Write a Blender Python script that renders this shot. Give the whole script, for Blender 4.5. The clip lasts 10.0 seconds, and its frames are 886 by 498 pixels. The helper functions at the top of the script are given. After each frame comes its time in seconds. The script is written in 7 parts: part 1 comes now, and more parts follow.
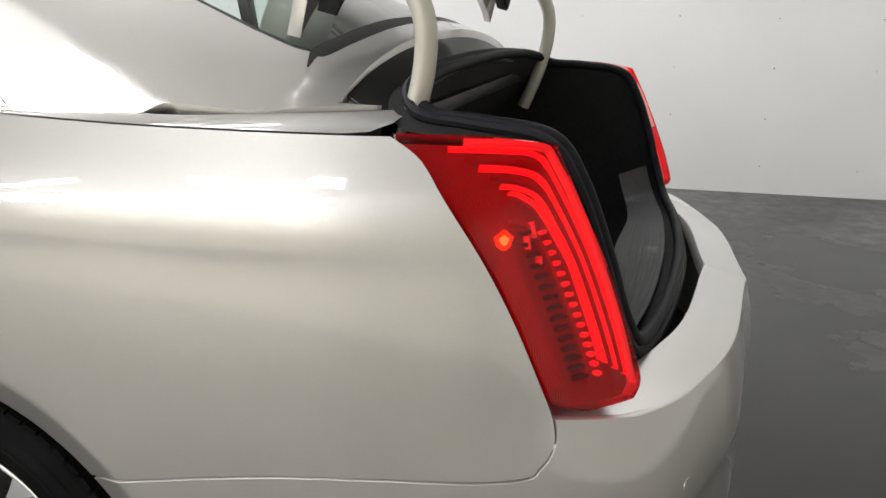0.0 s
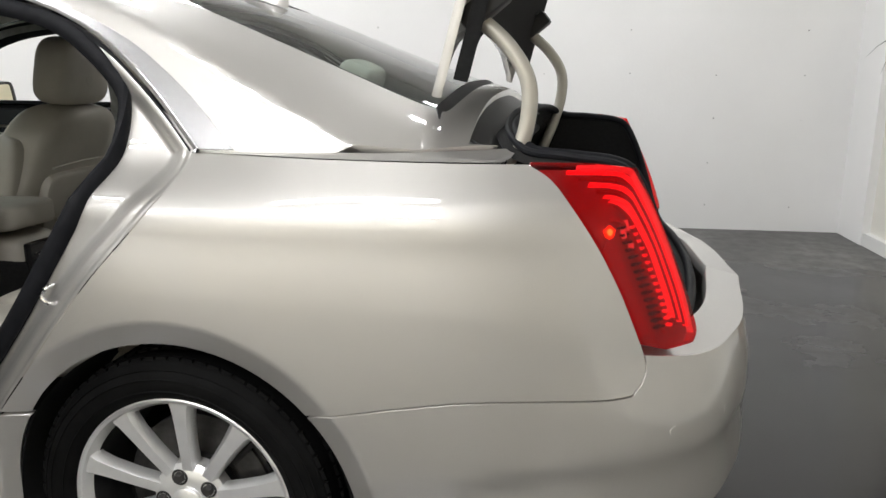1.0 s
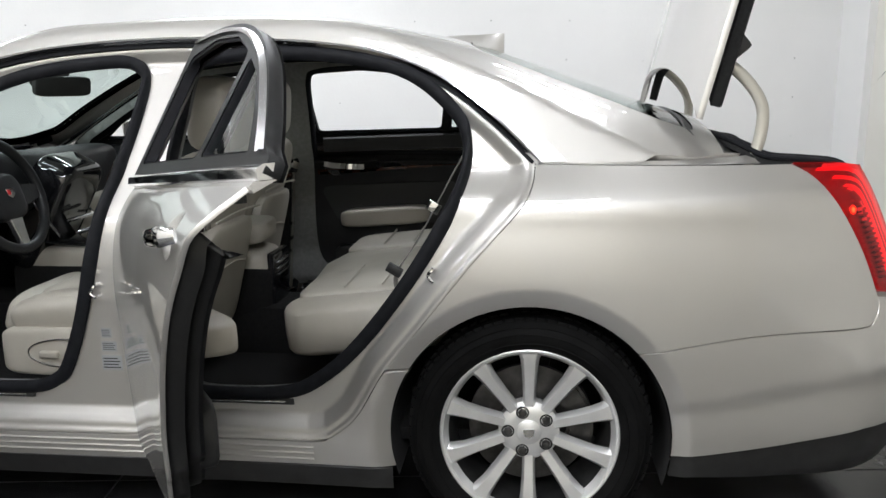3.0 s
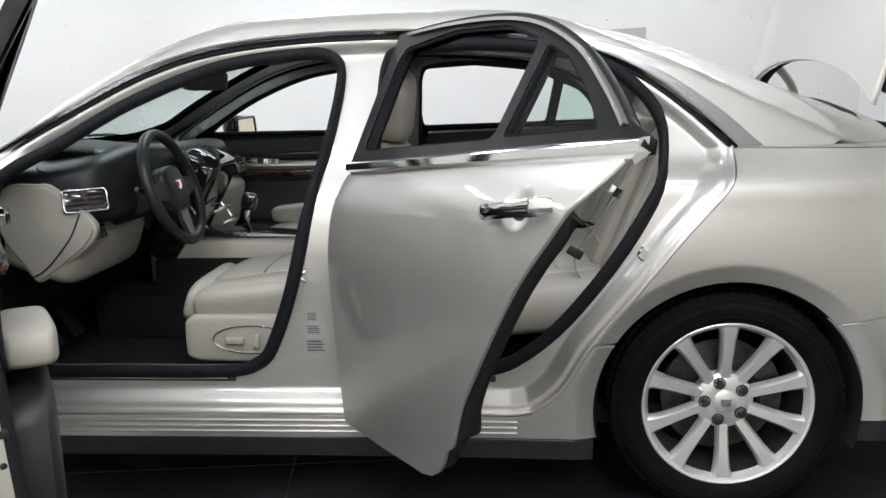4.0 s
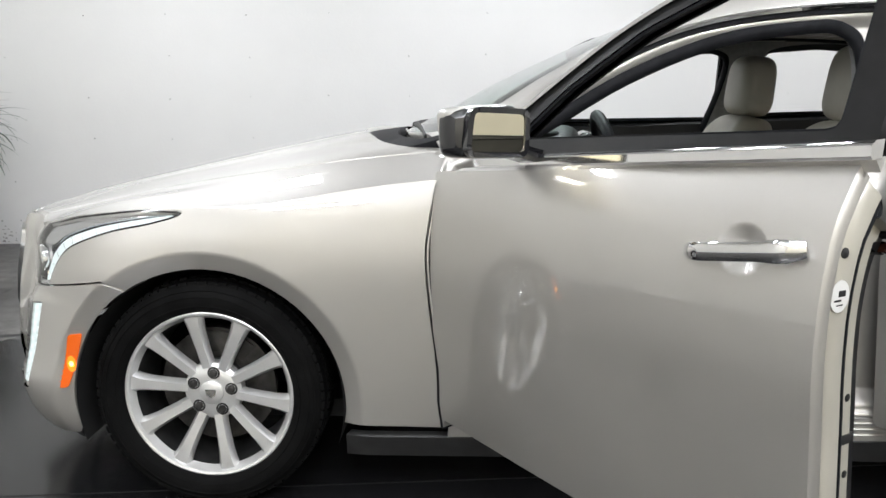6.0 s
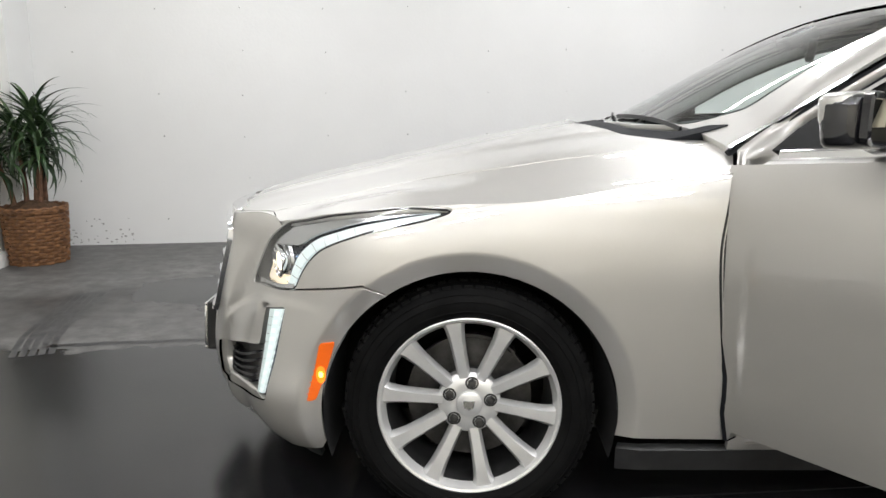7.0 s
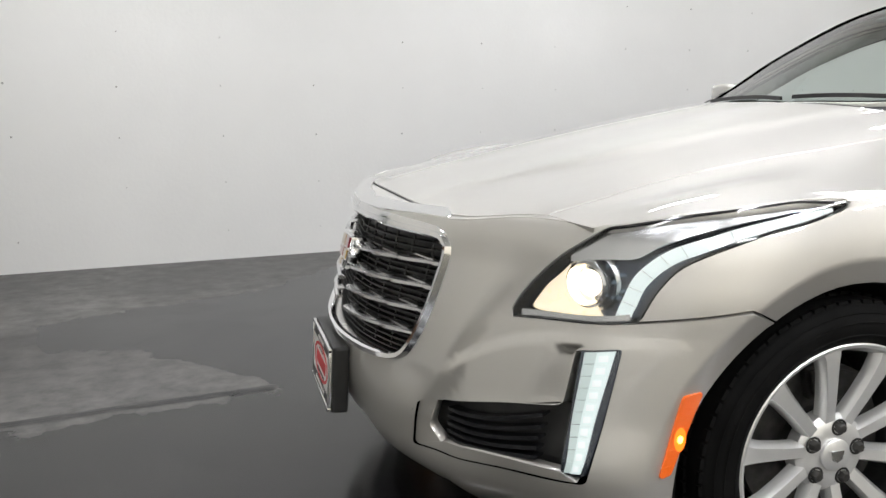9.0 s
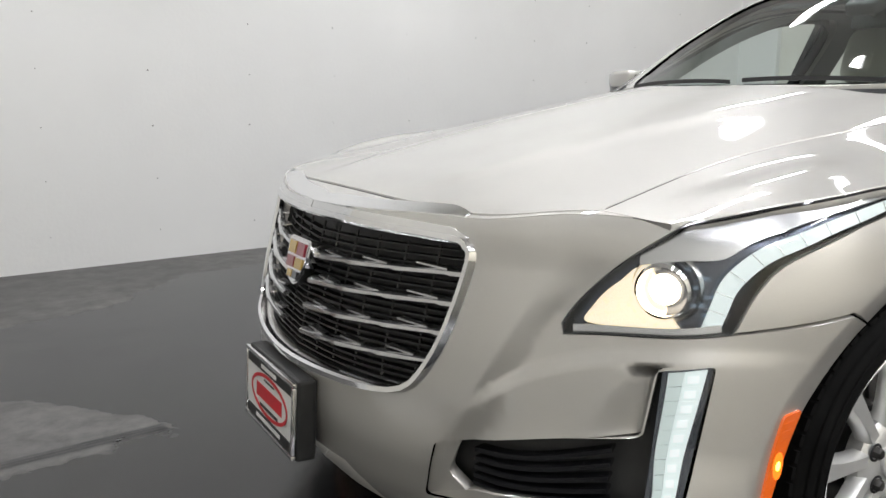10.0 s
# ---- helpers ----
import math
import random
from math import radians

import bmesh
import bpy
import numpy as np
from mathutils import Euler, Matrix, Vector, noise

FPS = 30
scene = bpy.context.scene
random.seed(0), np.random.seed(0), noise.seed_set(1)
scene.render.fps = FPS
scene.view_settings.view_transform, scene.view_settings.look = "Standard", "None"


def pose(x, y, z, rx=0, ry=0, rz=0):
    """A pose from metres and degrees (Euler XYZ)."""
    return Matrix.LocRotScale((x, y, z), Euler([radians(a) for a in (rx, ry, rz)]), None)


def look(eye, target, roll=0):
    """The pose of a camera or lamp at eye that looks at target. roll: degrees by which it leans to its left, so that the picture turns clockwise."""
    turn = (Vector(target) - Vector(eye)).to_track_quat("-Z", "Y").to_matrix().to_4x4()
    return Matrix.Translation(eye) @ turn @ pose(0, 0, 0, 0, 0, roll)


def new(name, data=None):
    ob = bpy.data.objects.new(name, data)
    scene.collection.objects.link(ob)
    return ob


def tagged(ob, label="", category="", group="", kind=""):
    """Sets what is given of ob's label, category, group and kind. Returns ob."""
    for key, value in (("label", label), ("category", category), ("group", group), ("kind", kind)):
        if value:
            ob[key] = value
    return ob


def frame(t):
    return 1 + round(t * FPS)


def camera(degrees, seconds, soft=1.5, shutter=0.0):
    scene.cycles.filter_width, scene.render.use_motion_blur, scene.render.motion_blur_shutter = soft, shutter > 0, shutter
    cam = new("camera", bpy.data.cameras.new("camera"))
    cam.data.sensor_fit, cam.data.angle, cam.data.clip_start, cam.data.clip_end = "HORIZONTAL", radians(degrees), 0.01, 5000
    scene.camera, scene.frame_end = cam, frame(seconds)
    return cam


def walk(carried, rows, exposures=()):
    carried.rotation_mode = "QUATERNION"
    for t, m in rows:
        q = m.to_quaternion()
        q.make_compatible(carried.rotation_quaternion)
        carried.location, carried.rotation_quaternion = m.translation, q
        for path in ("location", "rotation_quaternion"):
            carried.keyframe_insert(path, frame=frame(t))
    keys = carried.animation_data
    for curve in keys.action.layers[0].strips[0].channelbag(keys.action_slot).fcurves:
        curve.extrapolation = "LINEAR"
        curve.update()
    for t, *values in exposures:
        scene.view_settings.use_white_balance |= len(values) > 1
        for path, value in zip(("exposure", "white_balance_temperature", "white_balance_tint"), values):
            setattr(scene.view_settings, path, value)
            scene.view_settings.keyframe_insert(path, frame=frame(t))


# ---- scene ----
cam = camera(57.3, 10.0)
PATH = [
    (0, (2.473, -1.704, 1.207), (1.935, 0.132, 0.621), 1.1),
    (0.5, (2.412, -2.015, 1.228), (1.965, -0.128, 0.735), 0.7),
    (1, (2.268, -2.24, 1.232), (1.88, -0.333, 0.773), 0.8),
    (1.5, (2.069, -2.444, 1.241), (1.749, -0.523, 0.787), 0.8),
    (2, (1.877, -2.694, 1.255), (1.612, -0.754, 0.847), 0.9),
    (3.3, (1.266, -2.987, 1.24), (1.089, -1.033, 0.85), -1.0),
    (3.5, (1.133, -3.033, 1.236), (0.983, -1.077, 0.845), -1.1),
    (4, (0.775, -3.092, 1.213), (0.667, -1.133, 0.829), -0.8),
    (4.5, (0.407, -3.044, 1.192), (0.326, -1.082, 0.808), -0.6),
    (5, (0.064, -3.045, 1.19), (-0.029, -1.084, 0.806), -0.9),
    (5.5, (-0.292, -3.061, 1.185), (-0.41, -1.101, 0.807), -0.7),
    (5.7, (-0.436, -3.036, 1.164), (-0.562, -1.076, 0.786), -0.6),
    (6.8, (-1.302, -2.924, 1.142), (-1.373, -0.961, 0.765), -0.3),
    (7, (-1.449, -2.879, 1.131), (-1.518, -0.917, 0.753), -0.5),
    (7.5, (-1.811, -2.694, 1.135), (-1.812, -0.73, 0.756), -0.6),
    (8, (-2.132, -2.539, 1.101), (-2.006, -0.579, 0.723), -0.4),
    (8.5, (-2.433, -2.36, 1.063), (-2.091, -0.423, 0.699), 0.0),
    (9, (-2.646, -2.126, 1.029), (-2.103, -0.234, 0.674), 0.0),
    (9.5, (-2.815, -1.919, 1.019), (-2.071, -0.096, 0.668), -0.0),
    (10, (-2.907, -1.666, 0.992), (-1.917, 0.033, 0.625), 0.3),
]
EXPOSURES = [(0, 0.24, 6450, 10), (2, 0.18, 6400, 10), (3.5, 0.22, 6150, 10), (5, 0.17, 6150, 10), (7, 0.1, 6400, 10), (8, -0.02, 6450, 10), (9.5, -0.04, 6400, 10), (10, -0.12, 6400, 10)]
walk(cam, [(t, look(eye, target, roll)) for t, eye, target, roll in PATH],
     exposures=EXPOSURES)


# ---------- world and exposure ----------
world = bpy.data.worlds.new("world")
scene.world = world
world.use_nodes = True
world.node_tree.nodes["Background"].inputs[0].default_value = (0.75, 0.78, 0.8, 1)
world.node_tree.nodes["Background"].inputs[1].default_value = 0.25

# the room stands turned a little against the car
ROOM = pose(0, 0, 0, 0, 0, 6.67)


# ---------- materials ----------
def material(name, base=(0.5, 0.5, 0.5), rough=0.5, metal=0.0, **more):
    m = bpy.data.materials.new(name)
    m.use_nodes = True
    b = m.node_tree.nodes["Principled BSDF"]
    b.inputs["Base Color"].default_value = (*base, 1)
    b.inputs["Roughness"].default_value = rough
    b.inputs["Metallic"].default_value = metal
    for key, value in more.items():
        b.inputs[key.replace("_", " ")].default_value = value
    return m


def node(m, kind, **values):
    n = m.node_tree.nodes.new(kind)
    for key, value in values.items():
        n.inputs[key.replace("_", " ")].default_value = value
    return n


def wire(m, a, out, b, inp):
    m.node_tree.links.new(a.outputs[out], b.inputs[inp])


def principled(m):
    return m.node_tree.nodes["Principled BSDF"]


def spot(m, scale, detail=4, coords="Object", rough=0.55):
    """A noise over the thing's own coordinates."""
    c = node(m, "ShaderNodeTexCoord")
    n = node(m, "ShaderNodeTexNoise", Scale=scale, Detail=detail, Roughness=rough)
    wire(m, c, coords, n, "Vector")
    return n


def ramp(m, source, out, stops):
    r = node(m, "ShaderNodeValToRGB")
    e = r.color_ramp.elements
    e[0].position, e[0].color = stops[0][0], (*stops[0][1], 1)
    e[1].position, e[1].color = stops[-1][0], (*stops[-1][1], 1)
    for p, c in stops[1:-1]:
        e.new(p).color = (*c, 1)
    wire(m, source, out, r, "Fac")
    return r


def grey(v):
    return (v, v, v)


def bump(m, source, out, strength, distance):
    b = node(m, "ShaderNodeBump", Strength=strength, Distance=distance)
    wire(m, source, out, b, "Height")
    wire(m, b, "Normal", principled(m), "Normal")
    return b


def mottle(m, scale, low, high, relief=0.0, relief_scale=300.0, distance=0.001):
    """Colour that wanders between two values, and a fine grain in relief."""
    n = spot(m, scale)
    r = ramp(m, n, "Fac", [(0.3, low), (0.7, high)])
    wire(m, r, "Color", principled(m), "Base Color")
    if relief:
        bump(m, spot(m, relief_scale, 3), "Fac", relief, distance)
    return m


def paint_material():
    m = material("silver_paint", (0.62, 0.6, 0.56), 0.5, 0.78, Coat_Weight=1.0, Coat_Roughness=0.01, Coat_IOR=1.85)
    flakes = node(m, "ShaderNodeTexVoronoi", Scale=2600.0)
    c = node(m, "ShaderNodeTexCoord")
    wire(m, c, "Object", flakes, "Vector")
    r = ramp(m, flakes, "Color", [(0.0, (0.49, 0.477, 0.45)), (1.0, (0.62, 0.604, 0.572))])
    wire(m, r, "Color", principled(m), "Base Color")
    dust = spot(m, 9.0, 6)
    d = ramp(m, dust, "Fac", [(0.35, grey(0.46)), (0.75, grey(0.53))])
    wire(m, d, "Color", principled(m), "Roughness")
    return m


PAINT = paint_material()
BLACK = mottle(material("black_plastic", rough=0.45), 20, grey(0.012), grey(0.022), 0.25, 900)
GLOSS = material("gloss_black", (0.012, 0.012, 0.014), 0.08, 0, Coat_Weight=0.6)
RUBBER = mottle(material("seal_rubber", rough=0.6, Specular_IOR_Level=0.15), 30, (0.006, 0.0065, 0.008), (0.012, 0.0125, 0.015), 0.2, 700)
TYRE = mottle(material("tyre_rubber", rough=0.75, Specular_IOR_Level=0.08), 12, grey(0.003), grey(0.007), 0.3, 500)
CHROME = material("chrome", (0.82, 0.82, 0.83), 0.07, 1.0)
SATIN = material("satin_trim", (0.66, 0.66, 0.67), 0.24, 1.0)
SATINBLACK = mottle(material("satin_black", rough=0.42, Specular_IOR_Level=0.12), 25, grey(0.011), grey(0.016), 0.1, 900)
# the yellow of the reflected walls is partly put into the mirror's tint
MIRROR = material("mirror_glass", (0.93, 0.87, 0.68), 0.01, 1.0)
ALLOY = mottle(material("wheel_alloy", rough=0.36, metal=0.6, Coat_Weight=0.6, Coat_Roughness=0.08), 14, (0.66, 0.66, 0.655), (0.75, 0.75, 0.745))
IRON = mottle(material("brake_iron", rough=0.45, metal=0.9), 25, (0.05, 0.049, 0.048), (0.12, 0.116, 0.112))
LEATHER = mottle(material("light_leather", rough=0.48), 7, (0.38, 0.355, 0.305), (0.44, 0.415, 0.36), 0.35, 420, 0.0008)
DARKTRIM = mottle(material("dark_trim", rough=0.42, Specular_IOR_Level=0.35), 9, (0.01, 0.0105, 0.012), (0.018, 0.0185, 0.02), 0.35, 600)
HEADLINER = mottle(material("headliner_cloth", rough=0.9), 60, (0.075, 0.078, 0.085), (0.1, 0.1, 0.11), 0.3, 1200)
PILLAR = mottle(material("grey_pillar_cloth", rough=0.85), 60, (0.2, 0.205, 0.2), (0.26, 0.265, 0.26), 0.3, 1200)
CARPET = mottle(material("black_carpet", rough=0.95), 90, grey(0.003), grey(0.009), 0.6, 800, 0.003)
WOOD = mottle(material("dark_wood_trim", rough=0.15, Coat_Weight=0.8), 25, (0.035, 0.012, 0.008), (0.1, 0.035, 0.02))
INNERPAINT = mottle(material("door_inner_paint", rough=0.4, metal=0.25, Coat_Weight=0.5), 6, (0.46, 0.44, 0.38), (0.52, 0.5, 0.435))
LABEL = material("grey_label", (0.36, 0.37, 0.38), 0.4)
WHITE = material("white_plastic", (0.75, 0.75, 0.73), 0.4)


def glass_material(name, tint, rough=0.0, least=0.045):
    """Thin tinted glass: clear, with the gloss of a pane."""
    m = bpy.data.materials.new(name)
    m.use_nodes = True
    t = m.node_tree
    t.nodes.remove(t.nodes["Principled BSDF"])
    clear = node(m, "ShaderNodeBsdfTransparent", Color=(*tint, 1))
    gloss = node(m, "ShaderNodeBsdfGlossy", Color=(1, 1, 1, 1), Roughness=rough)
    f = node(m, "ShaderNodeLayerWeight", Blend=0.5)
    steep = node(m, "ShaderNodeMath")
    steep.operation = "POWER"
    steep.inputs[1].default_value = 4.5
    wire(m, f, "Facing", steep, 0)
    scale = node(m, "ShaderNodeMath")
    scale.operation = "MULTIPLY_ADD"
    scale.inputs[1].default_value, scale.inputs[2].default_value = 0.85, least
    t.links.new(steep.outputs[0], scale.inputs[0])
    mix = node(m, "ShaderNodeMixShader")
    wire(m, scale, 0, mix, "Fac")
    t.links.new(clear.outputs[0], mix.inputs[1])
    t.links.new(gloss.outputs[0], mix.inputs[2])
    t.links.new(mix.outputs[0], t.nodes["Material Output"].inputs[0])
    return m


GLASS = glass_material("window_glass", (0.80, 0.9, 0.87))
CLEAR = glass_material("clear_lens", (0.93, 0.94, 0.95))


def lamp_material(name, colour, strength, base=(0.4, 0.4, 0.4)):
    return material(name, base, 0.3, 0, Emission_Color=(*colour, 1), Emission_Strength=strength)


RED = material("red_lens", (0.22, 0.002, 0.005), 0.15, 0, Coat_Weight=1.0, Emission_Color=(1, 0.004, 0.012, 1), Emission_Strength=0.08)
REDDEEP = material("deep_red_lens", (0.2, 0.003, 0.008), 0.1, 0, Coat_Weight=1.0, Emission_Color=(1, 0.002, 0.008, 1), Emission_Strength=0.045)
REDLIT = lamp_material("lit_red_element", (1.0, 0.06, 0.1), 0.75, (0.6, 0.02, 0.03))
for lens in (RED, REDDEEP):
    wave = node(lens, "ShaderNodeTexWave", Scale=160.0, Distortion=0.4)
    wire(lens, node(lens, "ShaderNodeTexCoord"), "Object", wave, "Vector")
    bump(lens, wave, "Fac", 0.6, 0.002)
AMBER = material("amber_lens", (0.6, 0.085, 0.005), 0.12, 0, Coat_Weight=0.8, Emission_Color=(1, 0.2, 0.01, 1), Emission_Strength=0.3)
COOLDIM = lamp_material("dim_daylight_facet", (0.8, 1.0, 0.95), 0.3, (0.5, 0.54, 0.53))
REDDARK = material("dark_red_facet", (0.06, 0.001, 0.003), 0.1, 0, Coat_Weight=1.0)
REDPALE = material("pale_red_lens", (0.75, 0.3, 0.28), 0.08, 0, Coat_Weight=1.0, Emission_Color=(1, 0.2, 0.2, 1), Emission_Strength=0.25)
# emissive colour for the glow that amber bulbs throw round themselves
AMBERGLOW = lamp_material("amber_reflector", (1.0, 0.2, 0.01), 1.6, (0.6, 0.1, 0.01))
AMBERLIT = lamp_material("lit_amber_bulb", (1.0, 0.45, 0.03), 9)
WARMLIT = lamp_material("lit_headlamp_bulb", (1.0, 0.8, 0.52), 9)
COOLLIT = lamp_material("lit_daytime_strip", (0.86, 1.0, 0.95), 0.55, (0.5, 0.52, 0.52))
COOLHOT = lamp_material("daytime_diode", (0.9, 1.0, 0.97), 0.75, (0.5, 0.52, 0.52))


# ---------- shapes ----------
def herm(x, xs, ys):
    """A smooth curve through knots; ys may hold a column for each x."""
    x, xs, ys = np.asarray(x, float), np.asarray(xs, float), np.asarray(ys, float)
    wide = ys.ndim == 2
    h = np.diff(xs)
    hh = h[:, None] if wide else h
    d = np.diff(ys, axis=0) / hh
    m = np.empty_like(ys)
    m[1:-1] = (hh[1:] * d[:-1] + hh[:-1] * d[1:]) / (hh[1:] + hh[:-1])
    m[0], m[-1] = d[0], d[-1]
    i = np.clip(np.searchsorted(xs, x) - 1, 0, len(xs) - 2)
    t = (x - xs[i]) / h[i]
    tc = np.clip(t, 0, 1)
    if wide:
        n = np.arange(len(x))
        a, b, ma, mb = ys[i, n], ys[i + 1, n], m[i, n], m[i + 1, n]
    else:
        a, b, ma, mb = ys[i], ys[i + 1], m[i], m[i + 1]
    t2, t3 = tc * tc, tc * tc * tc
    out = (2 * t3 - 3 * t2 + 1) * a + (t3 - 2 * t2 + tc) * h[i] * ma + (3 * t2 - 2 * t3) * b + (t3 - t2) * h[i] * mb
    return out + np.where(t < 0, t * h[i] * ma, 0) + np.where(t > 1, (t - 1) * h[i] * mb, 0)


def smooth(points, n=8, closed=False):
    """A rounded line through points (Catmull-Rom)."""
    p = np.asarray(points, float)
    k, out = len(p), []
    for i in range(k if closed else k - 1):
        a, b, c, d = (p[(i + j) % k] if closed else p[min(max(i + j, 0), k - 1)] for j in (-1, 0, 1, 2))
        for t in np.arange(n) / n:
            out.append(0.5 * (2 * b + (c - a) * t + (2 * a - 5 * b + 4 * c - d) * t**2 + (3 * b - a - 3 * c + d) * t**3))
    if not closed:
        out.append(p[-1])
    return np.array(out)


def soften(points, r, n=4):
    """A closed outline with its corners rounded by r."""
    p, out = np.asarray(points, float), []
    for i in range(len(p)):
        a, b, c = p[i - 1], p[i], p[(i + 1) % len(p)]
        la, lc = np.linalg.norm(a - b), np.linalg.norm(c - b)
        k = min(r, la * 0.45, lc * 0.45)
        s, e = b + (a - b) / la * k, b + (c - b) / lc * k
        for t in np.linspace(0, 1, n):
            out.append((1 - t) ** 2 * s + 2 * t * (1 - t) * b + t * t * e)
    return np.array(out)


def arc(cx, cy, r, a0, a1, n=24):
    a = np.radians(np.linspace(a0, a1, n))
    return np.stack([cx + r * np.cos(a), cy + r * np.sin(a)], 1)


def join(*lines):
    return np.concatenate([np.asarray(l, float).reshape(-1, 2) for l in lines])


def within(loops, p):
    inside = np.zeros(len(p), bool)
    for q in loops:
        a, b = q, np.roll(q, -1, 0)
        for (x0, y0), (x1, y1) in zip(a, b):
            if y0 != y1:
                c = (y0 > p[:, 1]) != (y1 > p[:, 1])
                inside ^= c & (p[:, 0] < (x1 - x0) * (p[:, 1] - y0) / (y1 - y0) + x0)
    return inside


def away(loops, p):
    """The distance of points from outlines."""
    best = np.full(len(p), 9.0)
    for q in loops:
        for a, b in zip(q, np.roll(q, -1, 0)):
            ab = b - a
            t = np.clip(((p - a) @ ab) / max(ab @ ab, 1e-12), 0, 1)
            best = np.minimum(best, np.hypot(*(p - a - t[:, None] * ab).T))
    return best


def spaced(q, step):
    out = []
    for a, b in zip(q, np.roll(q, -1, 0)):
        n = max(1, int(np.ceil(np.linalg.norm(b - a) / step)))
        if np.linalg.norm(b - a) > 1e-5:
            out += [a + (b - a) * t for t in np.arange(n) / n]
    return np.array(out)


from mathutils.geometry import delaunay_2d_cdt


def drawn_in(q, d):
    """An outline drawn in by about d."""
    q = spaced(np.asarray(q, float), 9.0)
    t = np.roll(q, -1, 0) - np.roll(q, 1, 0)
    n = np.stack([-t[:, 1], t[:, 0]], 1)
    n /= np.linalg.norm(n, axis=1)[:, None] + 1e-9
    area = np.sum(q[:, 0] * np.roll(q[:, 1], -1) - np.roll(q[:, 0], -1) * q[:, 1])
    return q + n * d * (1 if area > 0 else -1)


def stretches(flags):
    """The runs of True in a row of flags."""
    out, start = [], None
    for i, f in enumerate([*flags, False]):
        if f and start is None:
            start = i
        elif not f and start is not None:
            out.append((start, i))
            start = None
    return out


def sheet(outline, fmap, step=0.03, depth=0.0, holes=(), out=(0, -1, 0), mirror=False, aspect=1.0, slant=0.0, gap=0.0, lines=()):
    """A curved panel: the part of the surface fmap inside an outline, with a returned edge. Gives vertices, normals and faces."""
    if gap:
        outline = drawn_in(outline, gap)
    loops = [spaced(np.asarray(q, float), step) for q in (outline, *holes)]
    lo, hi = loops[0].min(0), loops[0].max(0)
    u, v = np.meshgrid(np.arange(lo[0], hi[0], step), np.arange(lo[1], hi[1], step * aspect))
    g = np.stack([u.ravel() + 1e-4, v.ravel() + 1.3e-4], 1)
    g = g[within(loops, g)]
    g = g[away(loops, g) > 0.4 * step * min(1, aspect)]
    runs = []
    for q in lines:
        q = np.asarray(q, float)
        q = np.concatenate([spaced(np.array([a, b]), step)[: max(1, int(np.ceil(np.linalg.norm(b - a) / step)))] for a, b in zip(q, q[1:])] + [q[-1:]])
        fit = within(loops, q) & (away(loops, q) > 0.25 * step)
        runs += [q[i:j] for i, j in stretches(fit) if j - i > 1]
    for q in runs:
        near = np.min(np.hypot(*(g[:, None] - q[None]).transpose(2, 0, 1)), axis=1)
        g = g[near > 0.55 * step]
    p = np.concatenate([*loops, *runs, g])
    edges, k = [], 0
    for q in loops:
        edges += [(k + i, k + (i + 1) % len(q)) for i in range(len(q))]
        k += len(q)
    for q in runs:
        edges += [(k + i, k + i + 1) for i in range(len(q) - 1)]
        k += len(q)
    vs, _, fs, *_ = delaunay_2d_cdt([Vector(a) for a in p], edges, [], 0, 1e-7)
    p2 = np.array([(a.x, a.y) for a in vs])
    tri = np.array([f for f in fs if len(f) == 3])
    tri = tri[within(loops, p2[tri].mean(1))]
    e = 1.5e-3
    P = fmap(p2[:, 0], p2[:, 1])
    n = np.cross(fmap(p2[:, 0] + e, p2[:, 1]) - fmap(p2[:, 0] - e, p2[:, 1]), fmap(p2[:, 0], p2[:, 1] + e) - fmap(p2[:, 0], p2[:, 1] - e))
    n /= np.linalg.norm(n, axis=1)[:, None] + 1e-12
    if n.mean(0) @ np.array(out, float) < 0:
        n = -n
    a, b, c = (P[tri[:, i]] for i in range(3))
    flip = (np.cross(b - a, c - a) * n[tri[:, 0]]).sum(1) < 0
    tri[flip] = tri[flip][:, ::-1]
    V, N, F = [P], [n], [tuple(t) for t in tri]
    if depth:
        base = len(P)
        for q in loops:
            Q = fmap(q[:, 0], q[:, 1])
            nq = np.cross(fmap(q[:, 0] + e, q[:, 1]) - fmap(q[:, 0] - e, q[:, 1]), fmap(q[:, 0], q[:, 1] + e) - fmap(q[:, 0], q[:, 1] - e))
            nq /= np.linalg.norm(nq, axis=1)[:, None] + 1e-12
            if nq.mean(0) @ np.array(out, float) < 0:
                nq = -nq
            t = np.roll(Q, -1, 0) - np.roll(Q, 1, 0)
            side = np.cross(t, nq)
            side /= np.linalg.norm(side, axis=1)[:, None] + 1e-12
            mid = q.mean(0)
            area = 0.5 * np.sum(q[:, 0] * np.roll(q[:, 1], -1) - np.roll(q[:, 0], -1) * q[:, 1])
            cross_uv = np.cross(fmap(np.array([mid[0] + e]), np.array([mid[1]])) - fmap(mid[:1] - e, mid[1:]), fmap(mid[:1], mid[1:] + e) - fmap(mid[:1], mid[1:] - e))[0]
            turn = (1 if area > 0 else -1) * (1 if cross_uv @ nq.mean(0) > 0 else -1)
            if q is not loops[0]:
                turn = -turn
            side = side * turn
            k = len(q)
            V += [Q, Q - nq * depth + side * slant * -1]
            N += [0.75 * side + 0.66 * nq, side]
            for i in range(k):
                j = (i + 1) % k
                f = (base + i, base + j, base + k + j, base + k + i)
                F.append(f if turn * (1 if q is loops[0] else -1) < 0 else f[::-1])
            base += 2 * k
    V, N = np.concatenate(V), np.concatenate(N)
    if mirror:
        V, N, F = V * (1, -1, 1), N * (1, -1, 1), [f[::-1] for f in F]
    return V, N, F


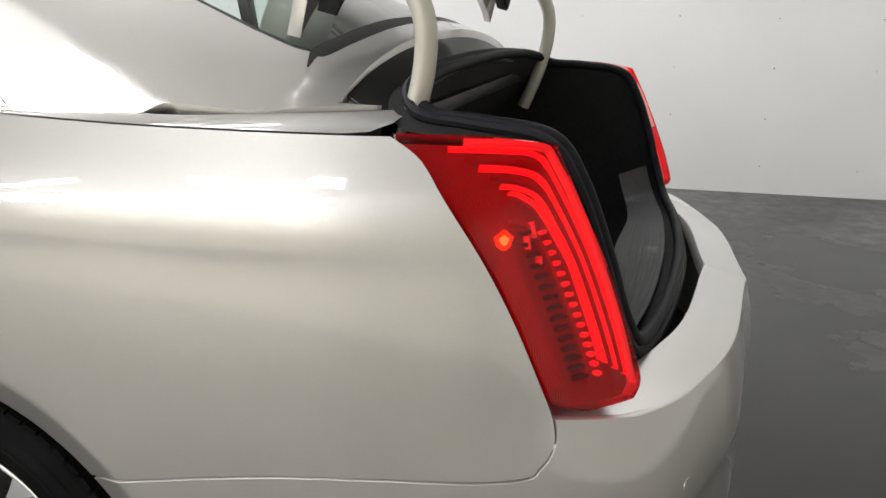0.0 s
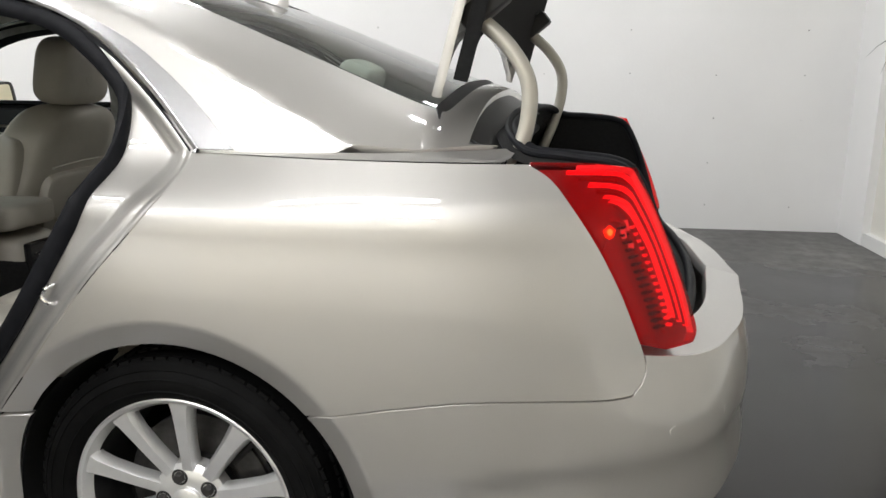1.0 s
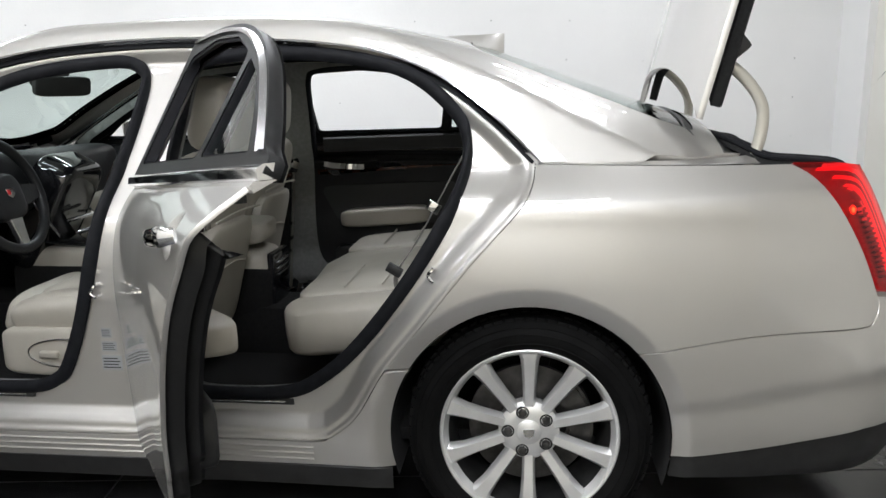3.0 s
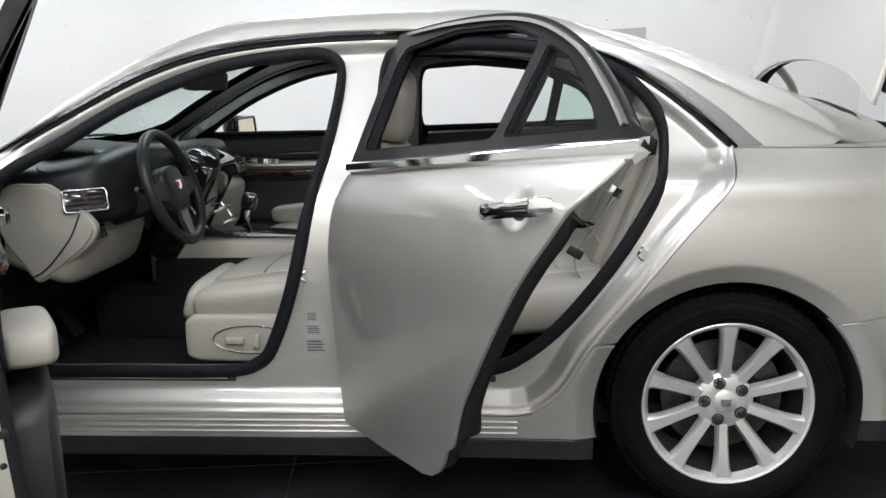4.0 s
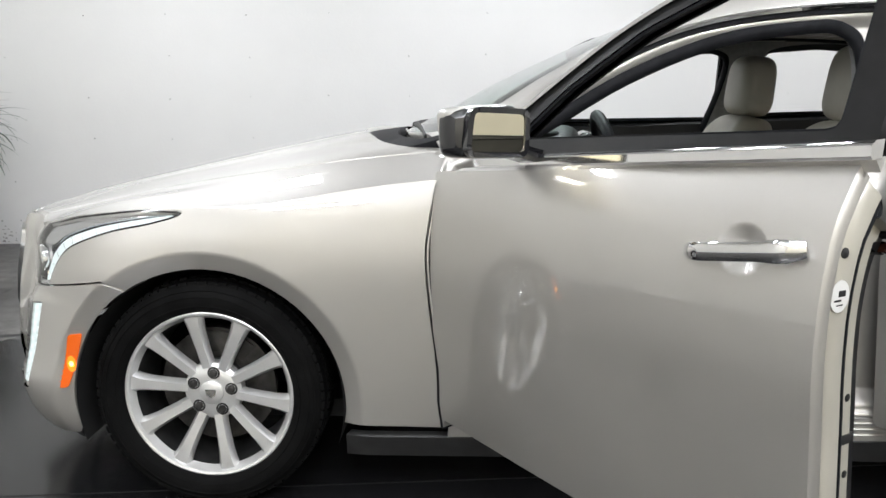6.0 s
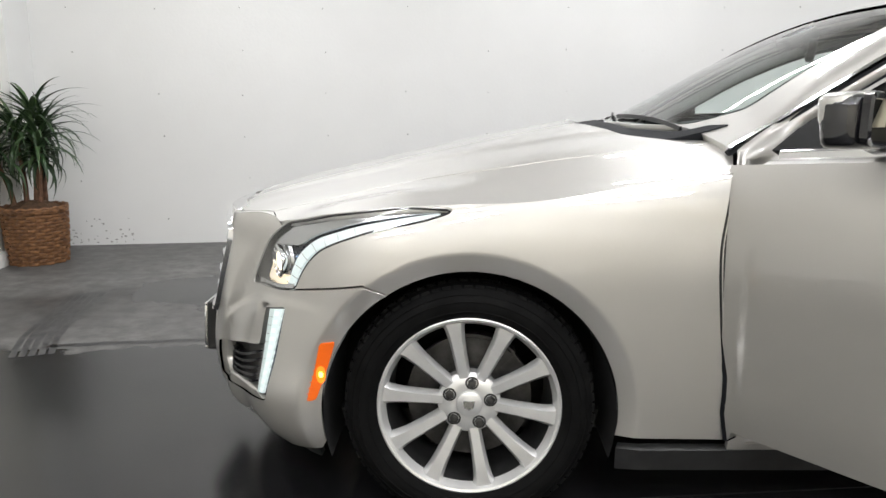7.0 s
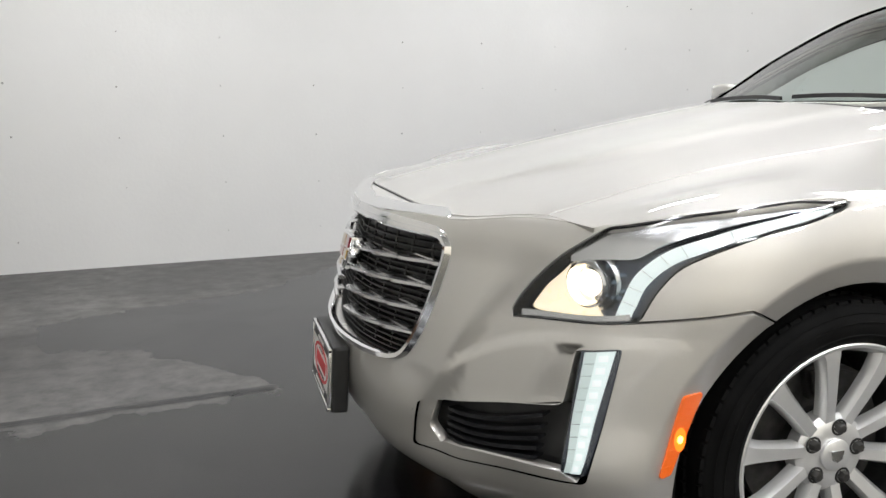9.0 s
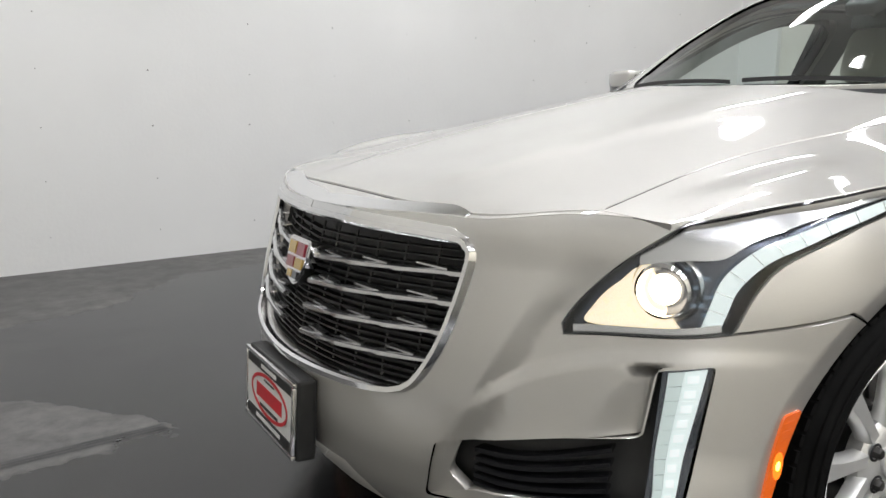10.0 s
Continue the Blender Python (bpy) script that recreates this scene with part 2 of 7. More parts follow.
def weld(*pieces):
    """Several sheets as one."""
    V, N, F, k = [], [], [], 0
    for v, n, f in pieces:
        V.append(v), N.append(n)
        F += [tuple(i + k for i in a) for a in f]
        k += len(v)
    return np.concatenate(V), np.concatenate(N), F


def mirrored(piece):
    v, n, f = piece
    return v * (1, -1, 1), n * (1, -1, 1), [a[::-1] for a in f]


def moved(piece, m):
    v, n, f = piece
    r = np.array(m.to_3x3())
    return v @ r.T + np.array(m.translation), n @ r.T, f


def fresh(name, mat, parent):
    me = bpy.data.meshes.new(name)
    ob = new(name, me)
    if mat:
        for one in mat if isinstance(mat, (list, tuple)) else [mat]:
            me.materials.append(one)
    if parent:
        ob.parent = parent
    return ob


def panel(name, piece, mat, parent=None, label=""):
    """Links a sheet as one mesh with its own smooth normals."""
    ob = fresh(name, mat, parent)
    v, n, f = piece
    ob.data.from_pydata([tuple(a) for a in v], [], f)
    ob.data.polygons.foreach_set("use_smooth", [True] * len(ob.data.polygons))
    ob.data.normals_split_custom_set_from_vertices([tuple(a / (np.linalg.norm(a) + 1e-9)) for a in n])
    return tagged(ob, label)


def part(name, bm, mat, parent=None, label="", flat=False):
    """Links a bmesh as one mesh."""
    ob = fresh(name, mat, parent)
    bmesh.ops.recalc_face_normals(bm, faces=bm.faces)
    bm.to_mesh(ob.data)
    bm.free()
    if not flat:
        ob.data.polygons.foreach_set("use_smooth", [True] * len(ob.data.polygons))
        ob.data.set_sharp_from_angle(angle=radians(38))
    return tagged(ob, label)


def thing(name, label, category, at=(0, 0, 0), group="", kind=""):
    ob = new(name)
    ob.empty_display_size = 0.1
    ob.location = at
    return tagged(ob, label, category, group, kind)


def rbox(size, at=(0, 0, 0), bevel=0.01, seg=2, m=None, bm=None):
    """A box with rounded edges."""
    one = bmesh.new()
    bmesh.ops.create_cube(one, size=1, matrix=Matrix.Diagonal((*size, 1)))
    if bevel:
        bmesh.ops.bevel(one, geom=one.edges[:], offset=bevel, segments=seg, affect="EDGES", profile=0.6)
    return put(one, (m or Matrix()) if m else Matrix.Translation(at), bm)


def put(one, m, bm=None):
    bmesh.ops.transform(one, matrix=m, verts=one.verts)
    if bm is None:
        return one
    me = bpy.data.meshes.new("spare")
    one.to_mesh(me)
    one.free()
    bm.from_mesh(me)
    bpy.data.meshes.remove(me)
    return bm


def lathe(profile, n=48, m=None, bm=None, closed=False):
    """A turned body: a profile of (radius, height) about z, then moved by m."""
    one = bmesh.new()
    rings = [[one.verts.new((r * math.cos(a), r * math.sin(a), z)) for a in np.arange(n) * 2 * math.pi / n] for r, z in profile]
    pairs = list(zip(rings, rings[1:])) + ([(rings[-1], rings[0])] if closed else [])
    for a, b in pairs:
        for i in range(n):
            one.faces.new((a[i], a[(i + 1) % n], b[(i + 1) % n], b[i]))
    if not closed:
        for ring, (r, _) in ((rings[0], profile[0]), (rings[-1], profile[-1])):
            if r < 0.5 * max(q[0] for q in profile) or r < 0.02:
                one.faces.new(ring)
    return put(one, m or Matrix(), bm)


def sweep(line, shape, closed=False, bm=None, up=(0, 0, 1), scale=None):
    """A profile carried along a line. shape: a radius, or a closed outline of (across, up)."""
    p = [Vector(a) for a in line]
    if isinstance(shape, (int, float)):
        shape = [(shape * math.cos(a), shape * math.sin(a)) for a in np.arange(8) * math.pi / 4]
    one = bm or bmesh.new()
    rings, k = [], len(p)
    for i in range(k):
        a, b = (p[i - 1], p[(i + 1) % k]) if closed else (p[max(i - 1, 0)], p[min(i + 1, k - 1)])
        t = (b - a).normalized()
        side = t.cross(Vector(up))
        side = side.normalized() if side.length > 1e-4 else Vector((1, 0, 0))
        top = side.cross(t)
        g = scale[i] if scale is not None else 1
        rings.append([one.verts.new(p[i] + side * x * g + top * y * g) for x, y in shape])
    s = len(shape)
    for i in range(k if closed else k - 1):
        a, b = rings[i], rings[(i + 1) % k]
        for j in range(s):
            one.faces.new((a[j], a[(j + 1) % s], b[(j + 1) % s], b[j]))
    if not closed:
        one.faces.new(rings[0][::-1])
        one.faces.new(rings[-1])
    return one


def blob(size, m=None, e=0.45, f=0.45, n=28, k=16, bm=None, shape=None):
    """A padded body: a box with round sides (superellipsoid), bent by shape(v) where given."""
    one = bmesh.new()
    power = lambda c, q: math.copysign(abs(c) ** q, c)
    rings = []
    for i in range(k + 1):
        b = -math.pi / 2 + math.pi * i / k
        ring = []
        for j in range(n):
            a = 2 * math.pi * j / n
            v = Vector((power(math.cos(b), e) * power(math.cos(a), f) * size[0] / 2, power(math.cos(b), e) * power(math.sin(a), f) * size[1] / 2, power(math.sin(b), e) * size[2] / 2))
            ring.append(one.verts.new(shape(v) if shape else v))
        rings.append(ring)
    for a, b in zip(rings, rings[1:]):
        for j in range(n):
            one.faces.new((a[j], a[(j + 1) % n], b[(j + 1) % n], b[j]))
    bmesh.ops.remove_doubles(one, verts=one.verts, dist=1e-5)
    return put(one, m or Matrix(), bm)


def slab(outline, thick, m, bm=None, bevel=0.0):
    """A flat outline in x and y given a thickness along z, then moved by m."""
    one = bmesh.new()
    f = one.faces.new([one.verts.new((x, y, 0)) for x, y in outline])
    top = bmesh.ops.extrude_face_region(one, geom=[f])
    bmesh.ops.translate(one, verts=[v for v in top["geom"] if isinstance(v, bmesh.types.BMVert)], vec=(0, 0, thick))
    if bevel:
        bmesh.ops.bevel(one, geom=[e for e in one.edges if abs(e.verts[0].co.z - e.verts[1].co.z) < 1e-6], offset=bevel, segments=2, affect="EDGES")
    return put(one, m, bm)


# ---------- the car's surfaces: nose to -x, its left side to -y ----------
# plan of the lower body from the nose's middle round the left side to the tail's middle (y shown positive)
PLAN = np.array([(-2.335, 0), (-2.318, 0.2), (-2.25, 0.42), (-2.186, 0.54), (-2.085, 0.655), (-1.955, 0.825), (-1.8, 0.905), (-1.455, 0.922), (-0.8, 0.912),
                 (0.0, 0.906), (0.8, 0.908), (1.455, 0.925), (1.8, 0.91), (2.15, 0.87), (2.35, 0.82), (2.475, 0.72), (2.585, 0.48), (2.655, 0)])
RUN = np.r_[0, np.cumsum(np.hypot(*np.diff(PLAN, axis=0).T))]
# how far the skin lies inside the plan, height by height, at each of its knots
LEVELS = (0.14, 0.22, 0.32, 0.45, 0.58, 0.7, 0.8, 0.88, 0.96, 1.04)
TUCK = np.array([
    (0.12, 0.03, 0.0, 0.0, 0.02, 0.055, 0.09, 0.2, 0.32, 0.42),
    (0.12, 0.03, 0.0, 0.0, 0.02, 0.055, 0.09, 0.2, 0.32, 0.42),
    (0.12, 0.02, -0.01, 0.0, 0.02, 0.05, 0.08, 0.18, 0.28, 0.38),
    (0.11, 0.015, -0.01, -0.005, 0.01, 0.035, 0.06, 0.16, 0.25, 0.34),
    (0.10, 0.01, -0.028, -0.012, 0.004, 0.03, 0.055, 0.15, 0.24, 0.32),
    (0.08, 0.0, -0.034, -0.014, 0.004, 0.026, 0.06, 0.13, 0.22, 0.3),
    (0.06, 0.012, -0.008, -0.006, 0.0, 0.008, 0.036, 0.09, 0.17, 0.27),
    (0.06, 0.03, 0.015, 0.005, 0.0, 0.004, 0.02, 0.052, 0.12, 0.22),
    (0.05, 0.03, 0.02, 0.012, 0.005, 0.0, 0.006, 0.018, 0.048, 0.1),
    (0.055, 0.035, 0.024, 0.016, 0.008, 0.0, 0.003, 0.018, 0.05, 0.1),
    (0.05, 0.035, 0.024, 0.014, 0.006, 0.0, 0.003, 0.014, 0.04, 0.1),
    (0.05, 0.03, 0.015, 0.002, 0.0, 0.002, 0.007, 0.018, 0.036, 0.115),
    (0.05, 0.02, 0.01, 0.004, 0.0, 0.003, 0.009, 0.018, 0.03, 0.082),
    (0.06, 0.015, 0.0, 0.0, 0.005, 0.013, 0.022, 0.034, 0.048, 0.1),
    (0.09, 0.02, 0.0, 0.0, 0.01, 0.03, 0.045, 0.065, 0.09, 0.13),
    (0.11, 0.03, 0.0, 0.0, 0.008, 0.035, 0.06, 0.09, 0.12, 0.16),
    (0.12, 0.04, 0.0, 0.0, 0.006, 0.035, 0.07, 0.1, 0.13, 0.17),
    (0.12, 0.04, 0.0, 0.0, 0.006, 0.035, 0.07, 0.1, 0.13, 0.17),
])


ARCHES = ((-1.455, 0.305, 0.385), (1.455, 0.312, 0.375))


def ease(t):
    t = np.clip(t, 0, 1)
    return t * t * (3 - 2 * t)


FOLD = ((0.2, 0.3, 0.47, 0.62, 0.78, 0.9, 1.15), (0.1, 0.2, 0.41, 0.53, 0.594, 0.612, 0.61))


def swell(t, k=0.006):
    """Nothing below nought, t above it, with a small rounding."""
    return 0.5 * (t + np.sqrt(t * t + k * k))


def body(s, z):
    """The lower body's skin on the left side: s along the plan, z up."""
    s, z = np.asarray(s, float), np.asarray(z, float)
    d = herm(s, RUN, np.stack([herm(z, LEVELS, row) for row in TUCK]))
    x = herm(s, RUN, PLAN[:, 0])
    for cx, cz, r in ARCHES:
        d = d + 0.42 * np.minimum(swell(r + 0.05 - np.hypot(x - cx, z - cz), 0.003), 0.05)
    fold = herm(s, *FOLD)
    d = d - 0.013 * ease((fold - z) / 0.035) * ease((s - 0.53) / 0.09) * ease((1.15 - s) / 0.45)
    ridge = s - herm(z, (0.2, 0.35, 0.45, 0.54, 0.62, 0.71, 0.76, 0.81, 0.9), (0.4, 0.485, 0.545, 0.592, 0.636, 0.69, 0.716, 0.742, 0.77))
    d = d + 0.32 * np.minimum(swell(ridge, 0.006), 0.055 + 0 * s) * ease((0.32 - ridge) / 0.24) * ease((z - 0.22) / 0.2) * ease((0.75 - z) / 0.14)
    crease = herm(x, (1.7, 1.93, 2.19, 2.5, 2.7), (0.43, 0.455, 0.5, 0.52, 0.52))
    d = d + 0.005 * ease((crease - z) / 0.05) * ease((x - 1.7) / 0.2)
    shoulder = herm(x, (-0.8, 0.4, 1.45, 1.8, 2.2, 2.4), (0.88, 0.905, 0.95, 0.967, 0.986, 0.99))
    d = d + 0.36 * swell(z - shoulder, 0.004) * (0.4 + 0.6 * ease((x - 1.0) / 0.5)) * ease((x + 0.75) / 0.5) * ease((2.45 - x) / 0.2)
    tx, ty = (herm(s + 1e-3, RUN, c) - herm(s - 1e-3, RUN, c) for c in PLAN.T)
    k = np.hypot(tx, ty)
    return np.stack([herm(s, RUN, PLAN[:, 0]) + d * ty / k, -(herm(s, RUN, PLAN[:, 1]) - d * tx / k), z], -1)


def rim_lines(i, a0, a1, n=60):
    """Lines that hold the crease round a wheel arch."""
    cx, cz, r = ARCHES[i]
    return [side(arc(cx, cz, r + 0.05 + k, a0, a1, n)) for k in (-0.007, 0.0, 0.007)]


DENSE = np.linspace(0, RUN[-1], 4000)


def along(x):
    """The place on the plan's run for an x."""
    return np.interp(x, herm(DENSE, RUN, PLAN[:, 0]), DENSE)


def exact(s, v, z, axis):
    """The run where the skin at height z reaches the x or y named v, from a first guess."""
    s, v, z = (np.asarray(a, float) for a in (s, v, z))
    for _ in range(6):
        a, b = body(s, z)[:, axis], body(s + 1e-3, z)[:, axis]
        slope = (b - a) * 1e3
        slope = np.where(np.abs(slope) < 0.15, np.where(slope < 0, -0.15, 0.15), slope)
        s = np.clip(s + np.clip((v - a) / slope, -0.06, 0.06), 0, RUN[-1])
    return s


def side(points):
    p = np.asarray(points, float)
    return np.stack([exact(along(p[:, 0]), p[:, 0], p[:, 1], 0), p[:, 1]], 1)


def nose(points):
    """Outline in y (positive) and z on the nose, as places on the plan."""
    p = np.asarray(points, float)
    front = DENSE < RUN[6]
    s = np.interp(p[:, 0], herm(DENSE[front], RUN, PLAN[:, 1]), DENSE[front])
    return np.stack([np.where(p[:, 0] > 1e-6, exact(s, -p[:, 0], p[:, 1], 1), 0), p[:, 1]], 1)


def tail(points):
    p = np.asarray(points, float)
    back = DENSE > RUN[13]
    s = np.interp(-p[:, 0], -herm(DENSE[back], RUN, PLAN[:, 1]), DENSE[back])
    return np.stack([np.where(p[:, 0] > 1e-6, exact(s, -p[:, 0], p[:, 1], 1), RUN[-1]), p[:, 1]], 1)


def bonnet(x, y):
    """The top of hood and fenders, left half where y is negative."""
    w = np.abs(y)
    z = herm(x, (-2.4, -2.3, -2.15, -1.81, -1.42, -1.07, -0.8, -0.6), (0.735, 0.762, 0.808, 0.888, 0.972, 1.035, 1.065, 1.08))
    k = herm(x, (-2.4, -2.1, -1.85, -1.5, -1.2, -0.8), (0.4, 0.5, 0.66, 0.86, 0.98, 1.0))
    lift = herm(x, (-2.2, -1.96, -1.8, -1.65, -1.5, -1.3, -1.0), (0, 0, 0.03, 0.032, 0.018, 0, 0)) * ease((w - 0.64) / 0.16)
    dome = 0.0045 * ease((herm(x, (-2.2, -1.6, -1.0), (0.26, 0.36, 0.46)) - w) / 0.07) * ease((x + 2.22) / 0.25)
    return np.stack([x, y, z + lift + dome - 0.004 - k * herm(w, (-0.2, 0, 0.2, 0.45, 0.64, 0.7, 0.83, 1.0), (0.003, 0, 0.003, 0.03, 0.06, 0.076, 0.118, 0.155))], -1)


def edge_height(s):
    """Where the side meets the bonnet."""
    s = np.asarray(s, float)
    lo, hi = np.full(len(s), 0.55), np.full(len(s), 1.12)
    for _ in range(40):
        mid = (lo + hi) / 2
        p = body(s, mid)
        above = bonnet(p[:, 0], p[:, 1])[:, 2] < mid
        hi, lo = np.where(above, mid, hi), np.where(above, lo, mid)
    return (lo + hi) / 2


# canopy: windscreen, roof and rear window in one height field, falling to the flanks
def flank_y(x, z):
    """The side windows' plane, y positive."""
    base = herm(x, (-1.0, -0.7, -0.4, 0.3, 1.0, 1.45, 1.8, 2.1, 2.3), (0.725, 0.762, 0.792, 0.818, 0.813, 0.783, 0.75, 0.72, 0.705))
    return base - (z - 1.03) * 0.55


def flank(x, z):
    return np.stack([x, -flank_y(x, z), z], -1)


def canopy(x, y):
    w = np.abs(y)
    fore = np.clip((0.1 - x) / 0.8, 0, 1)
    aft = np.clip((x - 1.0) / 0.8, 0, 1)
    xe = x - fore * 0.128 * (w / 0.62) ** 2 + aft * 0.08 * (w / 0.62) ** 2
    top = herm(xe, (-1.25, -1.0, -0.6, -0.2, 0.0, 0.24, 0.7, 1.0, 1.3, 1.66, 1.98, 2.15), (0.942, 1.019, 1.218, 1.381, 1.433, 1.452, 1.46, 1.442, 1.382, 1.258, 1.148, 1.09))
    crown = herm(w, (-0.3, 0, 0.3, 0.5, 0.6, 0.7), (0.004, 0, 0.004, 0.007, 0.012, 0.026))
    stern = herm(w, (-0.3, 0, 0.3, 0.5, 0.6, 0.7), (0.01, 0, 0.01, 0.034, 0.06, 0.1))
    k = ease((x - 0.8) / 0.5)
    top = top - crown * (1 - k) - stern * k
    wall = 1.03 + (flank_y(x, 1.03) - w) / 0.55
    k = 0.045 - 0.031 * ease((x - 0.9) / 0.4)
    h = np.clip(0.5 + 0.5 * (wall - top) / k, 0, 1)
    return np.stack([x, y, wall * (1 - h) + top * h - k * h * (1 - h)], -1)


def canopy_at(points):
    """Outline in x and z on the left flank of the canopy, as x and y."""
    out = []
    for x, z in np.asarray(points, float):
        lo, hi = 0.0, 0.95
        for _ in range(40):
            mid = (lo + hi) / 2
            if canopy(np.array([x]), np.array([mid]))[0, 2] > z:
                lo = mid
            else:
                hi = mid
        out.append((x, -(lo + hi) / 2))
    return np.array(out)


# ---------- room ----------
BACK, LEFT, RIGHT, NEAR, HIGH = 3.67, -4.28, 4.42, -6.2, 3.3


def wall_material():
    m = material("white_wall_paint", rough=0.6)
    n = spot(m, 0.9, 6)
    r = ramp(m, n, "Fac", [(0.25, (0.75, 0.75, 0.74)), (0.75, (0.82, 0.82, 0.81))])
    wire(m, r, "Color", principled(m), "Base Color")
    bump(m, spot(m, 45, 6), "Fac", 0.25, 0.004)
    return m


def floor_material():
    """Dark sealed concrete: dry grey where worn, near black where sealed or wet."""
    m = material("sealed_concrete", rough=0.3)
    c = node(m, "ShaderNodeTexCoord")
    big = node(m, "ShaderNodeTexNoise", Scale=0.75, Detail=6.0, Roughness=0.6, Distortion=0.6)
    fine = node(m, "ShaderNodeTexNoise", Scale=9.0, Detail=8.0, Roughness=0.65)
    wire(m, c, "Object", big, "Vector")
    wire(m, c, "Object", fine, "Vector")
    place = node(m, "ShaderNodeSeparateXYZ")
    wire(m, c, "Object", place, 0)

    def calc(kind, a, b, lo=None, hi=None):
        n = node(m, "ShaderNodeMath")
        n.operation = kind
        for i, v in enumerate((a, b)):
            if isinstance(v, tuple):
                wire(m, v[0], v[1], n, i)
            else:
                n.inputs[i].default_value = v
        return (n, 0)

    def between(v, lo, hi, to0=0.0, to1=1.0):
        n = node(m, "ShaderNodeMapRange")
        n.interpolation_type = "SMOOTHSTEP"
        for i, k in ((1, lo), (2, hi), (3, to0), (4, to1)):
            n.inputs[i].default_value = k
        wire(m, v[0], v[1], n, 0)
        return (n, 0)

    def profile(knots):
        """A line y over x, by its knots."""
        n = calc("DIVIDE", calc("ADD", (place, "X"), 4.8), 8.0)
        r = ramp(m, n[0], n[1], [((x + 4.8) / 8.0, grey(v / 4.0)) for x, v in knots])
        return calc("MULTIPLY", (r, "Color"), 4.0)

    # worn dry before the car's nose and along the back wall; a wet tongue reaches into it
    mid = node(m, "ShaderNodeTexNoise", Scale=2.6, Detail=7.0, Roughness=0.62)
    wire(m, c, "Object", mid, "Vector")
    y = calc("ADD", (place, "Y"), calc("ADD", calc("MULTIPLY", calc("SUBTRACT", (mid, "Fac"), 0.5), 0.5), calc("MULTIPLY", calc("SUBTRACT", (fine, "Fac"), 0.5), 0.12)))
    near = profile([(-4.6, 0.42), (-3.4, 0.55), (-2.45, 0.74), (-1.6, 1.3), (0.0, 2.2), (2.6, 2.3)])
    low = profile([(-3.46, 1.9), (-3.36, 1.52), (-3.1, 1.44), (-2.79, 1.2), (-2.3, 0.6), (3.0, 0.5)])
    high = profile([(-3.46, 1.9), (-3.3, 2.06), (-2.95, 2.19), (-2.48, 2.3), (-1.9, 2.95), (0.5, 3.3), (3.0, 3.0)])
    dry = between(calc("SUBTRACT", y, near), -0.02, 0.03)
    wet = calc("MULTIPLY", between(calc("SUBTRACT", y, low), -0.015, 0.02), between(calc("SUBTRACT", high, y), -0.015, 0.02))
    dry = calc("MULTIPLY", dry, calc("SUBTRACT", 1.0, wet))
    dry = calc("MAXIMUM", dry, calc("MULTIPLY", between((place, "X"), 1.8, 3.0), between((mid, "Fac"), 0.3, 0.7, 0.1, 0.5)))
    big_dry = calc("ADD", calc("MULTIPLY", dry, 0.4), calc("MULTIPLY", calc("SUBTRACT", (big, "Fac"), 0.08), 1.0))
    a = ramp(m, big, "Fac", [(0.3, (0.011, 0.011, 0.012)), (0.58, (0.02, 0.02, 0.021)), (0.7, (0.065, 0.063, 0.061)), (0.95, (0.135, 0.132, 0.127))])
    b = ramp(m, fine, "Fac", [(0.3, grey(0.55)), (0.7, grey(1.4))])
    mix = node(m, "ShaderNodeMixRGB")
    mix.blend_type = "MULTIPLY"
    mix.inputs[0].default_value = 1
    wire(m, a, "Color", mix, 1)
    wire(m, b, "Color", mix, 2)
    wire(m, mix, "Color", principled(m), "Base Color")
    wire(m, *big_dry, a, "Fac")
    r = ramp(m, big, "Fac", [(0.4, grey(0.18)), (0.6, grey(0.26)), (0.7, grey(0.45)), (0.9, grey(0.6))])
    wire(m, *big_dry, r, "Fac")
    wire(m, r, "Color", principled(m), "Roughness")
    bump(m, fine, "Fac", 0.08, 0.004)
    return m


WALL, FLOOR = wall_material(), floor_material()


def setting(name, bm, mat, label, category):
    return tagged(part(name, bm, mat, None, label, flat=True), label, category, kind="structure")


def boxed(x0, x1, y0, y1, z0, z1, bm=None):
    return rbox((x1 - x0, y1 - y0, z1 - z0), m=ROOM @ pose((x0 + x1) / 2, (y0 + y1) / 2, (z0 + z1) / 2), bevel=0, bm=bm)


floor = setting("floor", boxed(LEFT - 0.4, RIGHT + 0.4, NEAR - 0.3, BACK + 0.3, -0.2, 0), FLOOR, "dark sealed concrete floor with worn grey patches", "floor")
setting("wall_north", boxed(LEFT - 0.4, RIGHT + 0.4, BACK, BACK + 0.3, 0, HIGH), WALL, "white painted concrete wall with small tie holes", "wall")
setting("wall_south", boxed(LEFT - 0.4, RIGHT + 0.4, NEAR - 0.3, NEAR, 0, HIGH), mottle(material("buff_wall_paint", rough=0.7), 1.0, (0.76, 0.71, 0.58), (0.82, 0.77, 0.64), 0.2, 40, 0.004), "plain buff painted wall", "wall")
setting("ceiling", boxed(LEFT - 0.4, RIGHT + 0.4, NEAR - 0.3, BACK + 0.3, HIGH, HIGH + 0.2), WALL, "plain white painted ceiling", "ceiling")
CREAM = mottle(material("cream_wall_paint", rough=0.6), 1.2, (0.7, 0.68, 0.62), (0.76, 0.745, 0.69), 0.2, 40, 0.004)
